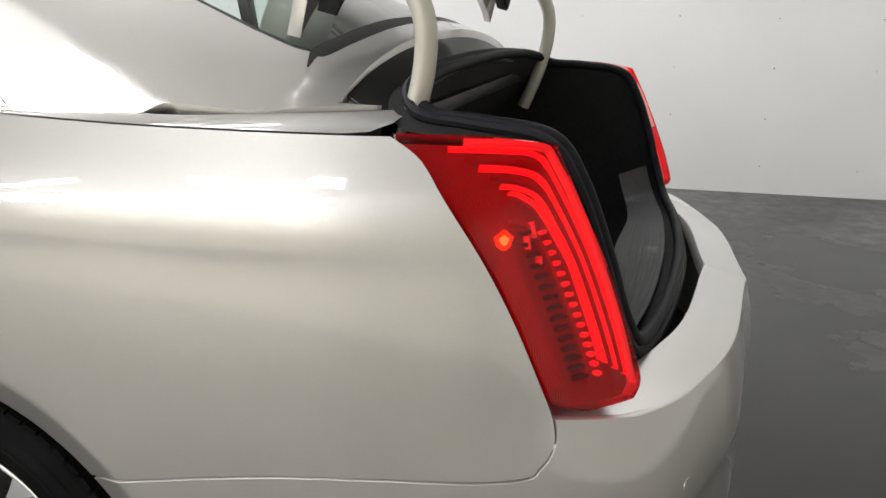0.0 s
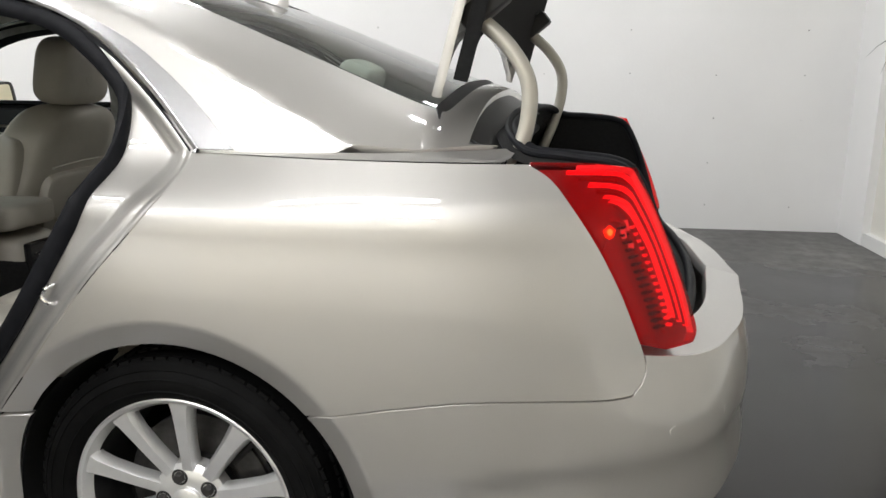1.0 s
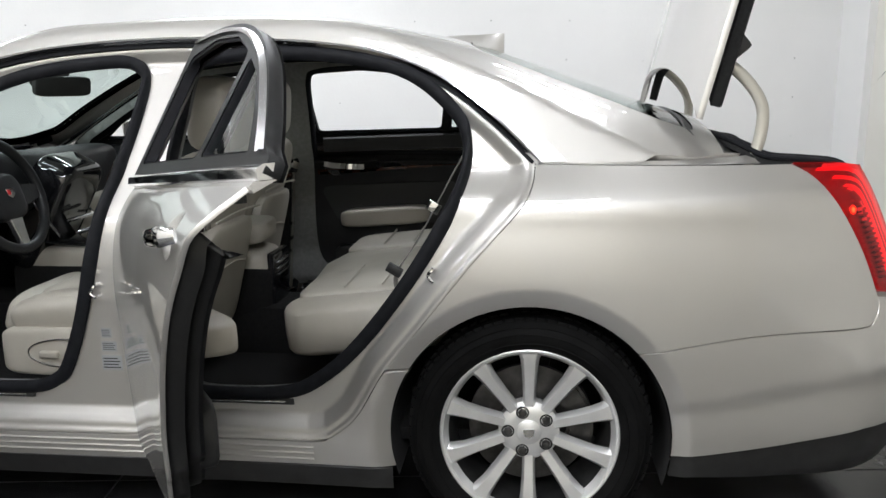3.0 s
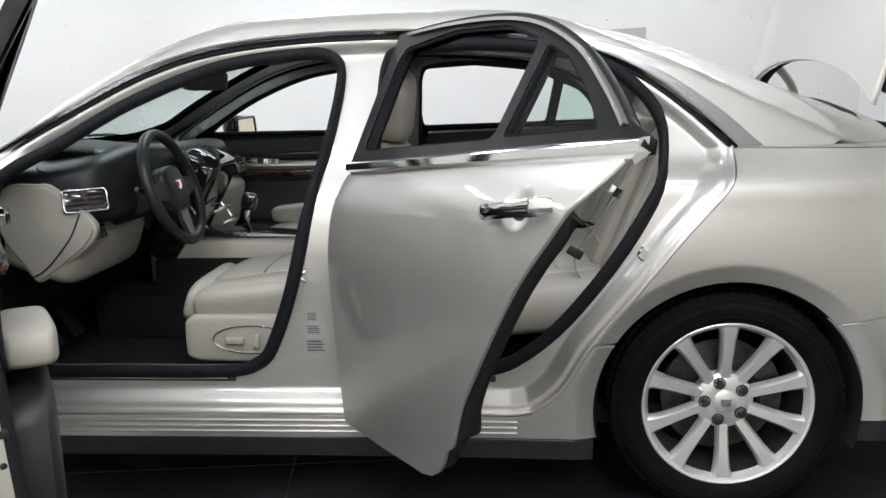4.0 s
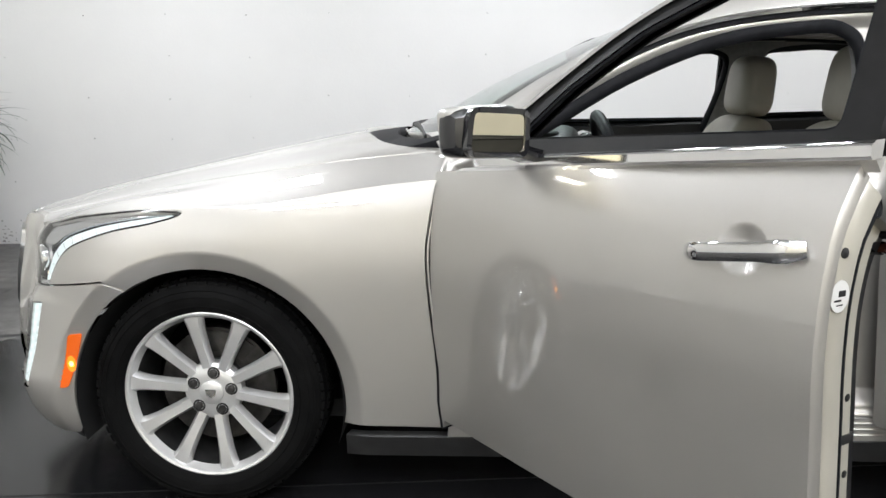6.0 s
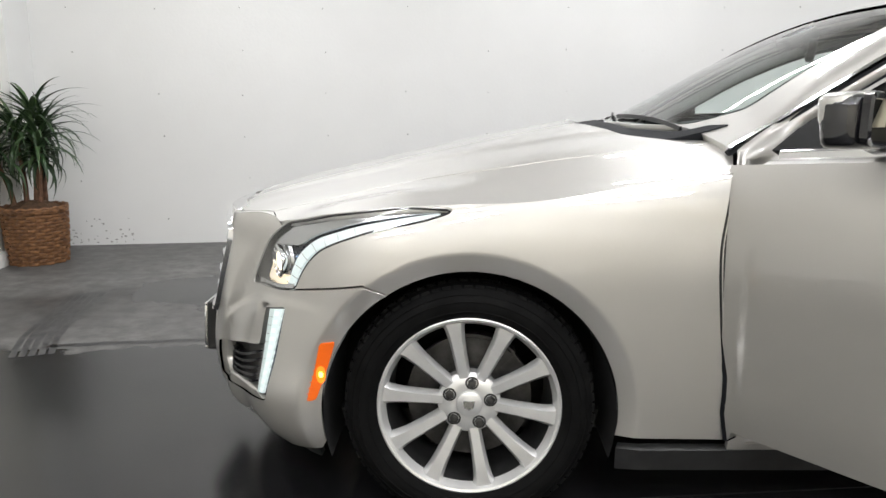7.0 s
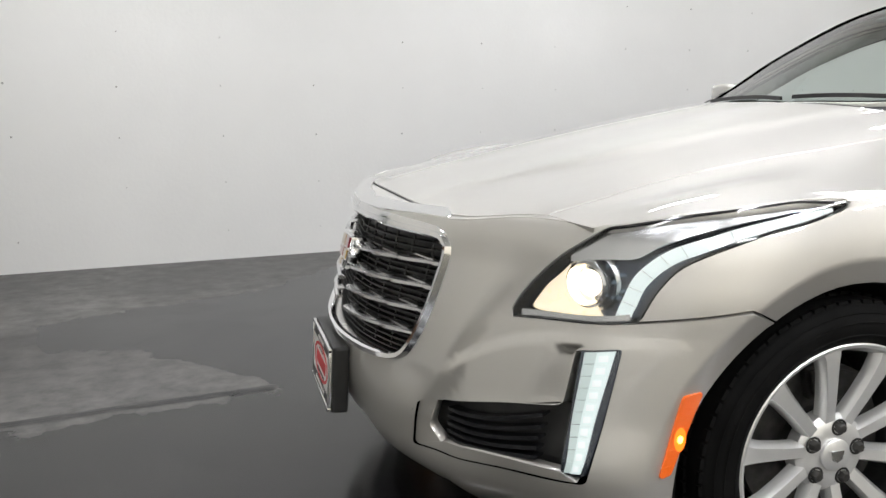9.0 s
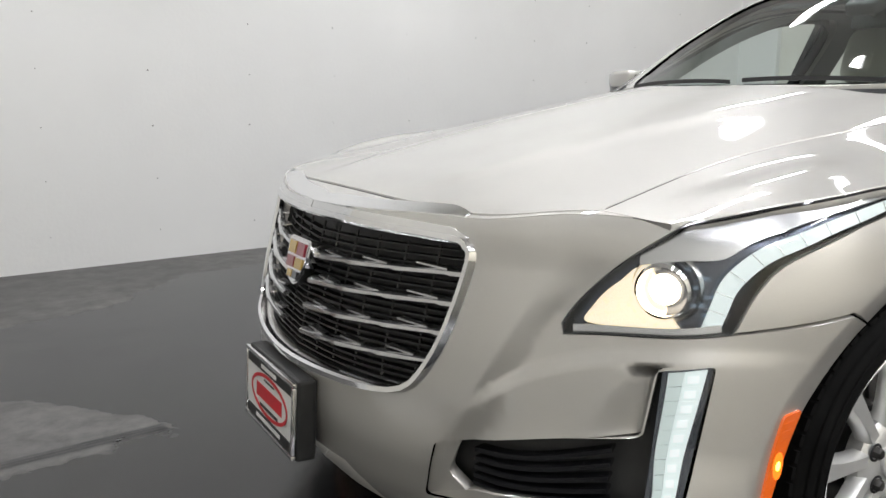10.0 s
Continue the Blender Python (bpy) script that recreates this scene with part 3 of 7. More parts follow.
for name, x, sign in (("wall_west", LEFT, -1), ("wall_east", RIGHT, 1)):
    a, b = sorted((x + sign * 0.06, x + sign * 0.4))
    setting(name, boxed(a, b, NEAR, BACK - 0.42, 0, HIGH), CREAM, "cream painted wall", "wall")
    a, b = sorted((x, x + sign * 0.4))
    setting("pilaster", boxed(a, b, BACK - 0.42, BACK, 0, HIGH), WALL, "white painted pilaster in the wall corner", "pilaster")
    a, b = sorted((x + sign * 0.01, x + sign * 0.06))
    base = boxed(a, b, NEAR, BACK - 0.424, 0.0, 0.09)
    setting("baseboard", base, WHITE, "white painted baseboard", "baseboard")


def ceiling_light(x, y, power):
    t = thing("ceiling_light", "white linear ceiling light, switched on", "ceiling light", group="ceiling lights")
    t.matrix_world = ROOM @ pose(x, y, HIGH)
    part("housing", rbox((1.26, 0.2, 0.07), (0, 0, -0.036), 0.01), WHITE, t)
    part("diffuser", rbox((1.2, 0.15, 0.02), (0, 0, -0.078), 0.008), TUBE, t, "glowing diffuser")
    lamp = bpy.data.lights.new("tube_light", "AREA")
    lamp.shape, lamp.size, lamp.size_y, lamp.energy, lamp.color = "RECTANGLE", 1.18, 0.14, power, (0.995, 0.99, 1.0)
    ob = new("tube_light", lamp)
    ob.parent = t
    ob.location = (0, 0, -0.1)
    return t


LAMP = 23.5
TUBE = lamp_material("lit_diffuser", (0.97, 0.985, 1.0), 6)
for x, share in ((-3.0, 0.9), (-0.9, 0.85), (1.1, 1.15)):
    for y, row in ((-5.2, 1.75), (-4.0, 1.3), (-2.8, 0.65), (-1.6, 0.32)):
        ceiling_light(x, y, LAMP * share * row)
for x, share in ((-2.7, 1.0), (0.0, 1.1), (2.7, 0.85)):
    for y in (1.0, 2.3):
        ceiling_light(x, y, LAMP * share)

JOINT = material("joint_filler", (0.008, 0.008, 0.008), 0.7)
for a, b in (((-4.2, -0.625), (4.4, -0.625)), ((0.06, -6.1), (0.06, 3.6))):
    w = Vector((b[0] - a[0], b[1] - a[1], 0))
    size = (w.x or 0.006, w.y or 0.006, 0.004)
    setting("floor_joint", rbox(size, m=ROOM @ pose((a[0] + b[0]) / 2, (a[1] + b[1]) / 2, -0.0012), bevel=0), JOINT, "thin dark joint sawn into the floor", "floor joint")

# tyre marks on the dry floor
MARK = mottle(material("tyre_mark", rough=0.45), 14, grey(0.028), grey(0.075))
for line, lanes, width in (([(-3.68, 1.66), (-3.6, 1.25), (-3.52, 0.83), (-3.4, 0.5)], 5, 0.03), ([(-3.4, 0.64), (-3.04, 0.7), (-2.71, 0.745), (-2.46, 0.78)], 3, 0.014)):
    p = smooth(line, 8)
    t = np.gradient(p, axis=0)
    n = np.stack([-t[:, 1], t[:, 0]], 1) / np.linalg.norm(t, axis=1)[:, None]
    for k in range(lanes):
        bm = bmesh.new()
        rows = []
        for q, v in zip(p, n):
            mid = q + v * (k - (lanes - 1) / 2) * width * 1.32
            rows.append([bm.verts.new((*(mid + v * width * h), 0.0012)) for h in (-0.5, 0.5)])
        for a, b in zip(rows, rows[1:]):
            bm.faces.new((a[0], b[0], b[1], a[1]))
        part("tyre_mark", bm, MARK, floor, "dark tyre mark")

# chipped paint at the foot of the back wall
rng = random.Random(5)
CHIP = mottle(material("chipped_plaster", rough=0.9), 60, (0.2, 0.19, 0.175), (0.45, 0.44, 0.42))
north = bpy.data.objects["wall_north"]
for i in range(46):
    w, h = rng.uniform(0.003, 0.016), rng.uniform(0.003, 0.009)
    outline = [(w * rng.uniform(0.5, 1) * math.cos(a), h * rng.uniform(0.5, 1) * math.sin(a)) for a in np.arange(9) * 2 * math.pi / 9]
    px, pz = -4.15 + 0.5 * rng.random() ** 1.6, 0.015 + 0.2 * rng.random() ** 1.8
    part("paint_chip", slab(outline, 0.0015, ROOM @ pose(px, BACK + 0.0005, pz, 90, 0, 0)), CHIP, north)


# ---------- car body ----------
car = thing("car", "silver four-door sedan with two doors and the trunk lid open", "car")


def off(f, d):
    """The surface f moved out by d."""
    def g(u, v):
        e = 1e-3
        n = np.cross(f(u + e, v) - f(u - e, v), f(u, v + e) - f(u, v - e))
        n /= np.linalg.norm(n, axis=1)[:, None] + 1e-12
        return f(u, v) + d * n
    return g


def skin(d):
    """The body's skin moved out by d, over x and z on the flank."""
    return lambda x, z: body(along(x), z) + np.stack([0 * x, -d + 0 * x, 0 * x], -1)


ARCH_F, ARCH_R = ARCHES
GAP = 0.004
edge_x = np.linspace(-0.808, -1.6, 34)
EDGE = body(along(edge_x), edge_height(along(edge_x)) - 0.001)[:, [0, 2]]
FENDER_REAR = smooth([(-0.79, 0.24), (-0.79, 0.285), (-0.822, 0.52), (-0.838, 0.72), (-0.826, 0.83), (-0.808, EDGE[0, 1])], 5)
LAMP_TIP = np.array([(-1.602, EDGE[-1, 1] - 0.003), (-1.55, EDGE[-1, 1] - 0.001), (-1.508, EDGE[-1, 1] - 0.003)])
BLADE_LOW = smooth([(-1.496, EDGE[-1, 1] - 0.008), (-1.515, 0.833), (-1.588, 0.814), (-1.699, 0.792), (-1.818, 0.748), (-1.873, 0.697), (-1.907, 0.633)], 5)
HOODLINE = smooth([(-2.0, 0.637), (-1.92, 0.624), (-1.785, 0.604), (-1.635, 0.598), (-1.49, 0.61), (-1.355, 0.63), (-1.21, 0.643), (-1.0, 0.664), (-0.81, 0.672), (-0.75, 0.67)], 4)
fender_side = join(FENDER_REAR, EDGE[1:], LAMP_TIP[1:], BLADE_LOW, [(-1.72, 0.66)], arc(*ARCH_F, 122, -9))
S_END = float(side([(-1.94, 0.796)])[0, 0])
top_s = np.linspace(along(-0.808), S_END, 50)
fender_top_out = body(top_s, edge_height(top_s))[:, :2]
SEAM_F = np.array([(-1.958, -0.752), (-1.985, -0.693), (-2.004, -0.640)])
fender_top = join(fender_top_out, SEAM_F + (0.003, 0), (HOODLINE * (1, -1) - (0, GAP))[1:])
for mirror, name in ((False, "fender"), (True, "fender")):
    panel(name, weld(sheet(side(fender_side), body, 0.022, 0.025, mirror=mirror, gap=0.0022, lines=rim_lines(0, 170, -20)), sheet(fender_top, bonnet, 0.035, 0.02, out=(0, 0, 1), mirror=mirror)), PAINT, car)

# hood
FRONTLINE = smooth([(-2.185, 0.0), (-2.182, 0.233), (-2.158, 0.413), (-2.139, 0.513), (-2.089, 0.592), (-2.004, 0.637)], 6)
COWL = smooth([(-0.75, 0.665), (-0.815, 0.642), (-0.915, 0.585), (-1.007, 0.44), (-1.085, 0.2), (-1.115, 0.0)], 6)
lip_s = np.linspace(0, RUN[6], 60)
lip = body(lip_s, edge_height(lip_s))
FRONTLINE[:, 0] = np.maximum(FRONTLINE[:, 0], np.interp(FRONTLINE[:, 1], -lip[:, 1], lip[:, 0]) + 0.016)
half = join(FRONTLINE + (0.008, 0), (HOODLINE - (0, GAP))[1:], COWL[1:] - (0.01, 0))
panel("hood", sheet(join(half, half[::-1][1:-1] * (1, -1)), bonnet, 0.04, 0.02, out=(0, 0, 1)), PAINT, car)

# front bumper cover
GRILLE = np.array([(0.0, 0.752), (0.25, 0.75), (0.45, 0.748), (0.487, 0.738), (0.496, 0.71), (0.482, 0.604), (0.452, 0.522), (0.406, 0.468), (0.303, 0.449), (0.151, 0.442), (0.0, 0.438)])
INTAKE = np.array([(0.0, 0.272), (0.24, 0.268), (0.3, 0.24), (0.335, 0.2), (0.31, 0.178), (0.0, 0.172)])
VENT = soften([(-2.238, 0.384), (-2.243, 0.27), (-2.15, 0.288), (-1.998, 0.322), (-1.928, 0.59), (-1.999, 0.576), (-2.024, 0.464), (-2.08, 0.442), (-2.19, 0.402)], 0.01)
low_x = np.linspace(-2.36, -1.842, 14)
bumper_edge_x = np.linspace(-1.94, -2.345, 30)
bumper_top = np.stack([along(bumper_edge_x), edge_height(along(bumper_edge_x))], 1)
bumper_top = np.r_[bumper_top[(bumper_top[:, 0] > 0.02) & (bumper_top[:, 0] < S_END)], [[0, edge_height(np.zeros(1))[0]]]]
LAMP_FRONT = smooth([(-1.909, 0.632), (-2.0, 0.617), (-2.07, 0.603)], 4)
LAMP_INNER = smooth([(-2.075, 0.608), (-2.043, 0.673), (-2.007, 0.732), (-1.98, 0.762), (-1.94, 0.795)], 4)
cover = join(
    nose([(0, 0.15), (0.3, 0.15), (0.55, 0.155)]), side([(-2.0, 0.165), (-1.846, 0.2)]), side(arc(*ARCH_F, 192, 122)),
    side([(-1.72, 0.657)]), side(LAMP_FRONT), side(LAMP_INNER)[1:-1], bumper_top,
    nose(GRILLE), nose(INTAKE))
top_out = body(bumper_top[:, 0], bumper_top[:, 1])[:, :2]
strip = join(top_out[::-1], SEAM_F, (FRONTLINE[::-1] * (1, -1) - (0.002, 0))[1:])
fold_s = np.linspace(0.6, 1.1, 40)
ridge_z = np.linspace(0.3, 0.72, 36)


def dented(s, z):
    """The skin with the hollow beside the upright lamp."""
    p = body(s, z)
    a, b = np.interp(z, (0.44, 0.557), (-2.085, -2.04)), np.interp(z, (0.464, 0.573), (-2.022, -1.996))
    k = 0.024 * ease((p[:, 0] - a) / (b - a)) * (p[:, 0] < b + 0.02) * ease((z - 0.435) / 0.01) * ease((0.578 - z) / 0.012)
    return p + np.stack([0.8 * k, 0.6 * k, 0 * k], -1)


pieces = []
for mirror in (False, True):
    pieces += [sheet(cover, dented, 0.016, 0.03, gap=0.002, lines=[*rim_lines(0, 215, 110, 50), *[np.stack([fold_s, herm(fold_s, *FOLD) - k], 1) for k in (0, 0.012, 0.024, 0.036)], *[np.stack([herm(ridge_z, (0.2, 0.35, 0.45, 0.54, 0.62, 0.71, 0.76, 0.81, 0.9), (0.4, 0.485, 0.545, 0.592, 0.636, 0.69, 0.716, 0.742, 0.77)) + k, ridge_z], 1) for k in (-0.008, 0.0, 0.008)], side([(-2.085, 0.445), (-2.04, 0.557)])], holes=[side(VENT)], out=(-1, -0.5, 0), mirror=mirror), sheet(strip, bonnet, 0.03, 0.015, out=(0, 0, 1), mirror=mirror)]
panel("front_bumper", weld(*pieces), PAINT, car)
# black strips laid in the hood's gaps stand in for the shade there
hood_gap_line = join(FRONTLINE[::-1] * (1, -1), FRONTLINE[1:])
hood_gap_line = bonnet(hood_gap_line[:, 0] + 0.003, hood_gap_line[:, 1]) - (0, 0, 0.0085)
part("hood_seal", sweep(hood_gap_line, [(-0.006, -0.006), (0.006, -0.006), (0.006, 0.006), (-0.006, 0.006)]), RUBBER, car, "black rubber seal")
for sign in (1, -1):
    line = bonnet(HOODLINE[:, 0], -HOODLINE[:, 1]) * (1, sign, 1) - (0, 0, 0.0075)
    part("hood_seal", sweep(line, [(-0.005, -0.005), (0.005, -0.005), (0.005, 0.005), (-0.005, 0.005)]), RUBBER, car, "black rubber seal")

front_skirt = join(nose([(0, 0.1), (0.3, 0.1), (0.55, 0.105)]), side([(-2.0, 0.115), (-1.87, 0.135), (-1.85, 0.205), (-2.0, 0.172)]), nose([(0.55, 0.162), (0.3, 0.157), (0, 0.157)]))
panel("front_skirt", weld(*[sheet(front_skirt, off(body, -0.012), 0.04, 0.02, out=(-1, -0.5, 0), mirror=m) for m in (False, True)]), BLACK, car, "black plastic lower lip")

# roof with its pillars, one pressing with openings for the screens
RAIL = smooth([(-0.79, 0.985), (-0.66, 1.055), (-0.5, 1.148), (-0.24, 1.283), (0.0, 1.352), (0.34, 1.382), (0.7, 1.378), (1.0, 1.345), (1.2, 1.272), (1.35, 1.165), (1.475, 1.047)], 6)
shell = join(canopy_at(smooth(RAIL, 4)), canopy_at([(1.6, 1.046), (1.75, 1.05), (1.9, 1.053), (2.04, 1.056)]), [(1.985, -0.6), (1.978, -0.3), (1.98, 0)])
nosepart = join([(-0.985, 0.0), (-0.94, -0.3), (-0.85, -0.55)])
shell = join(nosepart, shell)
shell = join(shell, shell[::-1][1:-1] * (1, -1))
SCREEN = join(smooth([(-0.974, 0.0), (-0.936, -0.28), (-0.846, -0.525), (-0.715, -0.622)], 6), smooth([(-0.68, -0.626), (-0.45, -0.606), (-0.2, -0.575), (-0.1, -0.545)], 6), smooth([(-0.085, -0.52), (-0.15, -0.3), (-0.17, 0)], 6))
BACKLIGHT = join([(1.25, 0.0)], smooth([(1.26, -0.3), (1.29, -0.43), (1.36, -0.475), (1.6, -0.485), (1.82, -0.505), (1.89, -0.5), (1.925, -0.45), (1.935, 0)], 6))
both = lambda h: join(h, h[::-1][1:-1] * (1, -1))
panel("roof", sheet(shell, canopy, 0.018, 0.03, holes=[both(SCREEN), both(BACKLIGHT)], out=(0, 0, 1)), PAINT, car)
for name, loop in (("windscreen", both(SCREEN)), ("rear_window", both(BACKLIGHT))):
    pane = panel(name, sheet(loop, off(canopy, -0.006), 0.05, 0, out=(0, 0, 1)), GLASS, car, "tinted curved glass")
    panel("screen_border", sheet(loop, off(canopy, -0.0075), 0.04, 0.004, holes=[drawn_in(loop, 0.024)], out=(0, 0, 1)), GLOSS, car, "black ceramic border")

strip_back = both(join([(1.905, 0.0), (1.9, -0.4), (1.895, -0.5), (1.91, -0.545), (2.05, -0.565), (2.045, -0.4), (2.05, 0.0)]))


def deck_panel(x, y):
    a = canopy(0 * x + 1.89, y)[:, 2] + 0.004
    k = np.clip((x - 1.89) / 0.16, 0, 1)
    return np.stack([x, y, a * (1 - k) + (1.084 - 0.05 * (y / 0.55) ** 2) * k], -1)


panel("rear_cowl", sheet(strip_back, deck_panel, 0.03, 0.006, out=(0, 0, 1)), BLACK, car, "black panel below the rear window")

# rear quarter panels with the ledge under the pillar
SHUT = smooth([(0.895, 0.29), (0.985, 0.365), (1.065, 0.5), (1.155, 0.615), (1.3, 0.8), (1.42, 0.935), (1.455, 0.995), (1.462, 1.045)], 5)
LAMP_EDGE = smooth([(2.122, 1.045), (2.170, 1.018), (2.216, 0.967), (2.261, 0.901), (2.306, 0.818), (2.347, 0.722)], 5)
SEAM_R = smooth([(2.3535, 0.704), (2.358, 0.672), (2.343, 0.641), (2.3, 0.626), (2.02, 0.616), (1.752, 0.57)], 5)
up = SHUT[SHUT[:, 1] > 0.51]
SHOULDER = np.stack([np.linspace(1.4, 2.22, 40), herm(np.linspace(1.4, 2.22, 40), (0.4, 1.45, 1.8, 2.2), (0.905, 0.95, 0.967, 0.986))], 1)
quarter = join([(1.07, 0.51)], up, np.stack([np.linspace(1.5, 2.1, 12), np.full(12, 1.045)], 1), LAMP_EDGE, SEAM_R, arc(*ARCH_R, 42.5, 148))


def ledge(x, t):
    a, b = body(along(x), 0 * x + 1.045), canopy_base(x)
    k = (t / 0.08)[:, None]
    return a * (1 - k) + b * k - np.stack([0 * t, 0 * t, 0.012 * np.sin(np.pi * t / 0.08)], -1)


def canopy_base(x):
    q = canopy_at(np.stack([x, 0 * x + 1.05], 1))
    return np.stack([q[:, 0], q[:, 1] + 0.004, 0 * x + 1.05], -1)


for mirror in (False, True):
    panel("quarter_panel", weld(
        sheet(side(quarter), body, 0.022, 0.02, mirror=mirror, gap=0.0022, lines=[*rim_lines(1, 160, 30), *[side(SHOULDER + (0, k)) for k in (-0.006, 0.0, 0.006)]]),
        sheet([(1.465, 0), (2.08, 0), (2.08, 0.08), (1.465, 0.08)], ledge, 0.03, 0, out=(0, -0.3, 1), mirror=mirror)), PAINT, car)

# sills
sill = join([(-0.785, 0.205), (-0.785, 0.235), (-0.77, 0.283)], np.stack([np.linspace(-0.6, 0.85, 12), np.full(12, 0.285)], 1), SHUT[SHUT[:, 1] < 0.5], [(1.07, 0.505)], arc(*ARCH_R, 149, 195))
for mirror in (False, True):
    panel("sill", sheet(side(sill), body, 0.03, 0.02, mirror=mirror, gap=0.002), PAINT, car)
    for z in (0.268, 0.25, 0.232):
        xs = np.linspace(-0.74, 0.86, 30)
        part("sill_rib", sweep(off(body, 0.001)(along(xs), z + 0 * xs) * (1, -1 if mirror else 1, 1), [(0.0035 * math.cos(a), 0.0035 * math.sin(a)) for a in np.arange(6) * math.pi / 3]), PAINT, car)
    panel("sill_trim", sheet(side([(-1.07, 0.15), (1.08, 0.15), (1.08, 0.212), (-1.07, 0.212)]), off(body, 0.004), 0.06, 0.03, mirror=mirror), BLACK, car, "black lower sill trim")

# rear bumper cover and its upper ledge
rear_cover = join(side(arc(*ARCH_R, -5, 42)), side(SEAM_R[::-1]), tail([(0.7, 0.684), (0.6, 0.675), (0.3, 0.668), (0, 0.668), (0, 0.36), (0.45, 0.36), (0.72, 0.356)]), side([(2.335, 0.352), (2.134, 0.321), (1.916, 0.288), (1.83, 0.277)]))


def tail_ledge(s, t):
    a = body(s, 0 * s + 0.67)
    k = (t / 0.12)[:, None]
    b = a * (0.968, 0.93, 1) + (0, 0, 0.02)
    return a * (1 - k) + b * k


s0, s1 = along(2.37), RUN[-1]
for_rear = []
for mirror in (False, True):
    for_rear += [sheet(rear_cover, body, 0.022, 0.02, gap=0.002, lines=rim_lines(1, 55, -30, 40), out=(1, -0.6, 0), mirror=mirror), sheet([(s0, 0), (s1, 0), (s1, 0.12), (s0, 0.12)], tail_ledge, 0.03, 0.03, out=(0, 0, 1), mirror=mirror)]
panel("rear_bumper", weld(*for_rear), PAINT, car)
skirt = join(side([(1.825, 0.21), (1.83, 0.279), (1.916, 0.29), (2.134, 0.323), (2.335, 0.354)]), tail([(0.72, 0.358), (0.45, 0.362), (0, 0.362), (0, 0.22), (0.5, 0.22)]), side([(2.3, 0.215)]))
panel("rear_skirt", weld(*[sheet(skirt, off(body, -0.014), 0.04, 0.02, out=(1, -0.6, 0), mirror=m) for m in (False, True)]), BLACK, car, "black plastic lower skirt")

# door aperture frames
OUTER = join([(-0.775, 0.288)], np.stack([np.linspace(-0.6, 0.85, 8), np.full(8, 0.288)], 1), SHUT[1:], RAIL[::-1], FENDER_REAR[::-1][:-2] + (0.004, 0))
HOLE_F = smooth([(-0.5, 1.07), (-0.29, 1.19), (-0.03, 1.29), (0.22, 1.325), (0.31, 1.315), (0.345, 1.26), (0.325, 1.1), (0.285, 0.95), (0.22, 0.68), (0.15, 0.49), (0.1, 0.43), (0.0, 0.405), (-0.3, 0.405), (-0.6, 0.41), (-0.68, 0.47), (-0.71, 0.7), (-0.69, 0.9), (-0.62, 1.0)], 5, True)
HOLE_R = smooth([(0.48, 1.29), (0.53, 1.33), (0.7, 1.345), (0.9, 1.335), (1.09, 1.295), (1.21, 1.215), (1.275, 1.12), (1.265, 0.98), (1.15, 0.77), (1.0, 0.57), (0.88, 0.46), (0.78, 0.415), (0.6, 0.405), (0.5, 0.42), (0.455, 0.5), (0.44, 0.7), (0.45, 0.95), (0.465, 1.15)], 5, True)


def aperture(x, z):
    lower = -body(along(x), z)[:, 1]
    k = ease((z - 0.96) / 0.1)
    y = lower * (1 - k) + flank_y(x, z) * k
    d = away([OUTER], np.stack([x, z], 1))
    return np.stack([x, -(y - 0.014 * ease(d / 0.02) - 0.038 * ease((d - 0.02) / 0.05)), z], -1)


for mirror in (False, True):
    panel("door_frame", sheet(OUTER, aperture, 0.013, 0.0, holes=[HOLE_F, HOLE_R], mirror=mirror, lines=[np.r_[q, q[:1]] for q in (drawn_in(OUTER, k) for k in (0.01, 0.02, 0.032, 0.045, 0.058, 0.07))]), PAINT, car)
    bm = bmesh.new()
    for hole in (HOLE_F, HOLE_R):
        q = aperture(hole[:, 0], hole[:, 1]) + (0, -0.004, 0)
        if mirror:
            q = q * (1, -1, 1)
        sweep(q, [(0.014 * math.cos(a), 0.02 * math.sin(a)) for a in np.arange(10) * math.pi / 5], True, bm)
    part("door_seal", bm, RUBBER, car, "black rubber seal")

# black strips on the hinge pillars, added as door-gap shade behind the fenders' rear edges
shield = join(FENDER_REAR[2:-1] + (0.001, 0), (FENDER_REAR[2:-1] + (0.075, 0))[::-1])
for mirror in (False, True):
    panel("hinge_shield", sheet(side(shield), lambda s, z: body(s, z) + np.array([0, 0.003, 0]), 0.03, 0.02, mirror=mirror), BLACK, car, "black shield beside the door hinges")

# parking sensors in the rear bumper
for x, z in ((2.42, 0.55), (2.53, 0.545)):
    for mirror in (False, True):
        s0 = float(exact(along(np.array([x])), np.array([x]), np.array([z]), 0)[0])
        disc = [(s0 + 0.011 * math.cos(a), z + 0.011 * math.sin(a)) for a in np.arange(20) * math.pi / 10]
        panel("parking_sensor", sheet(disc, off(body, 0.0012), 0.008, 0.003, out=(1, -0.6, 0), mirror=mirror), PAINT, car, "round parking sensor in body colour")


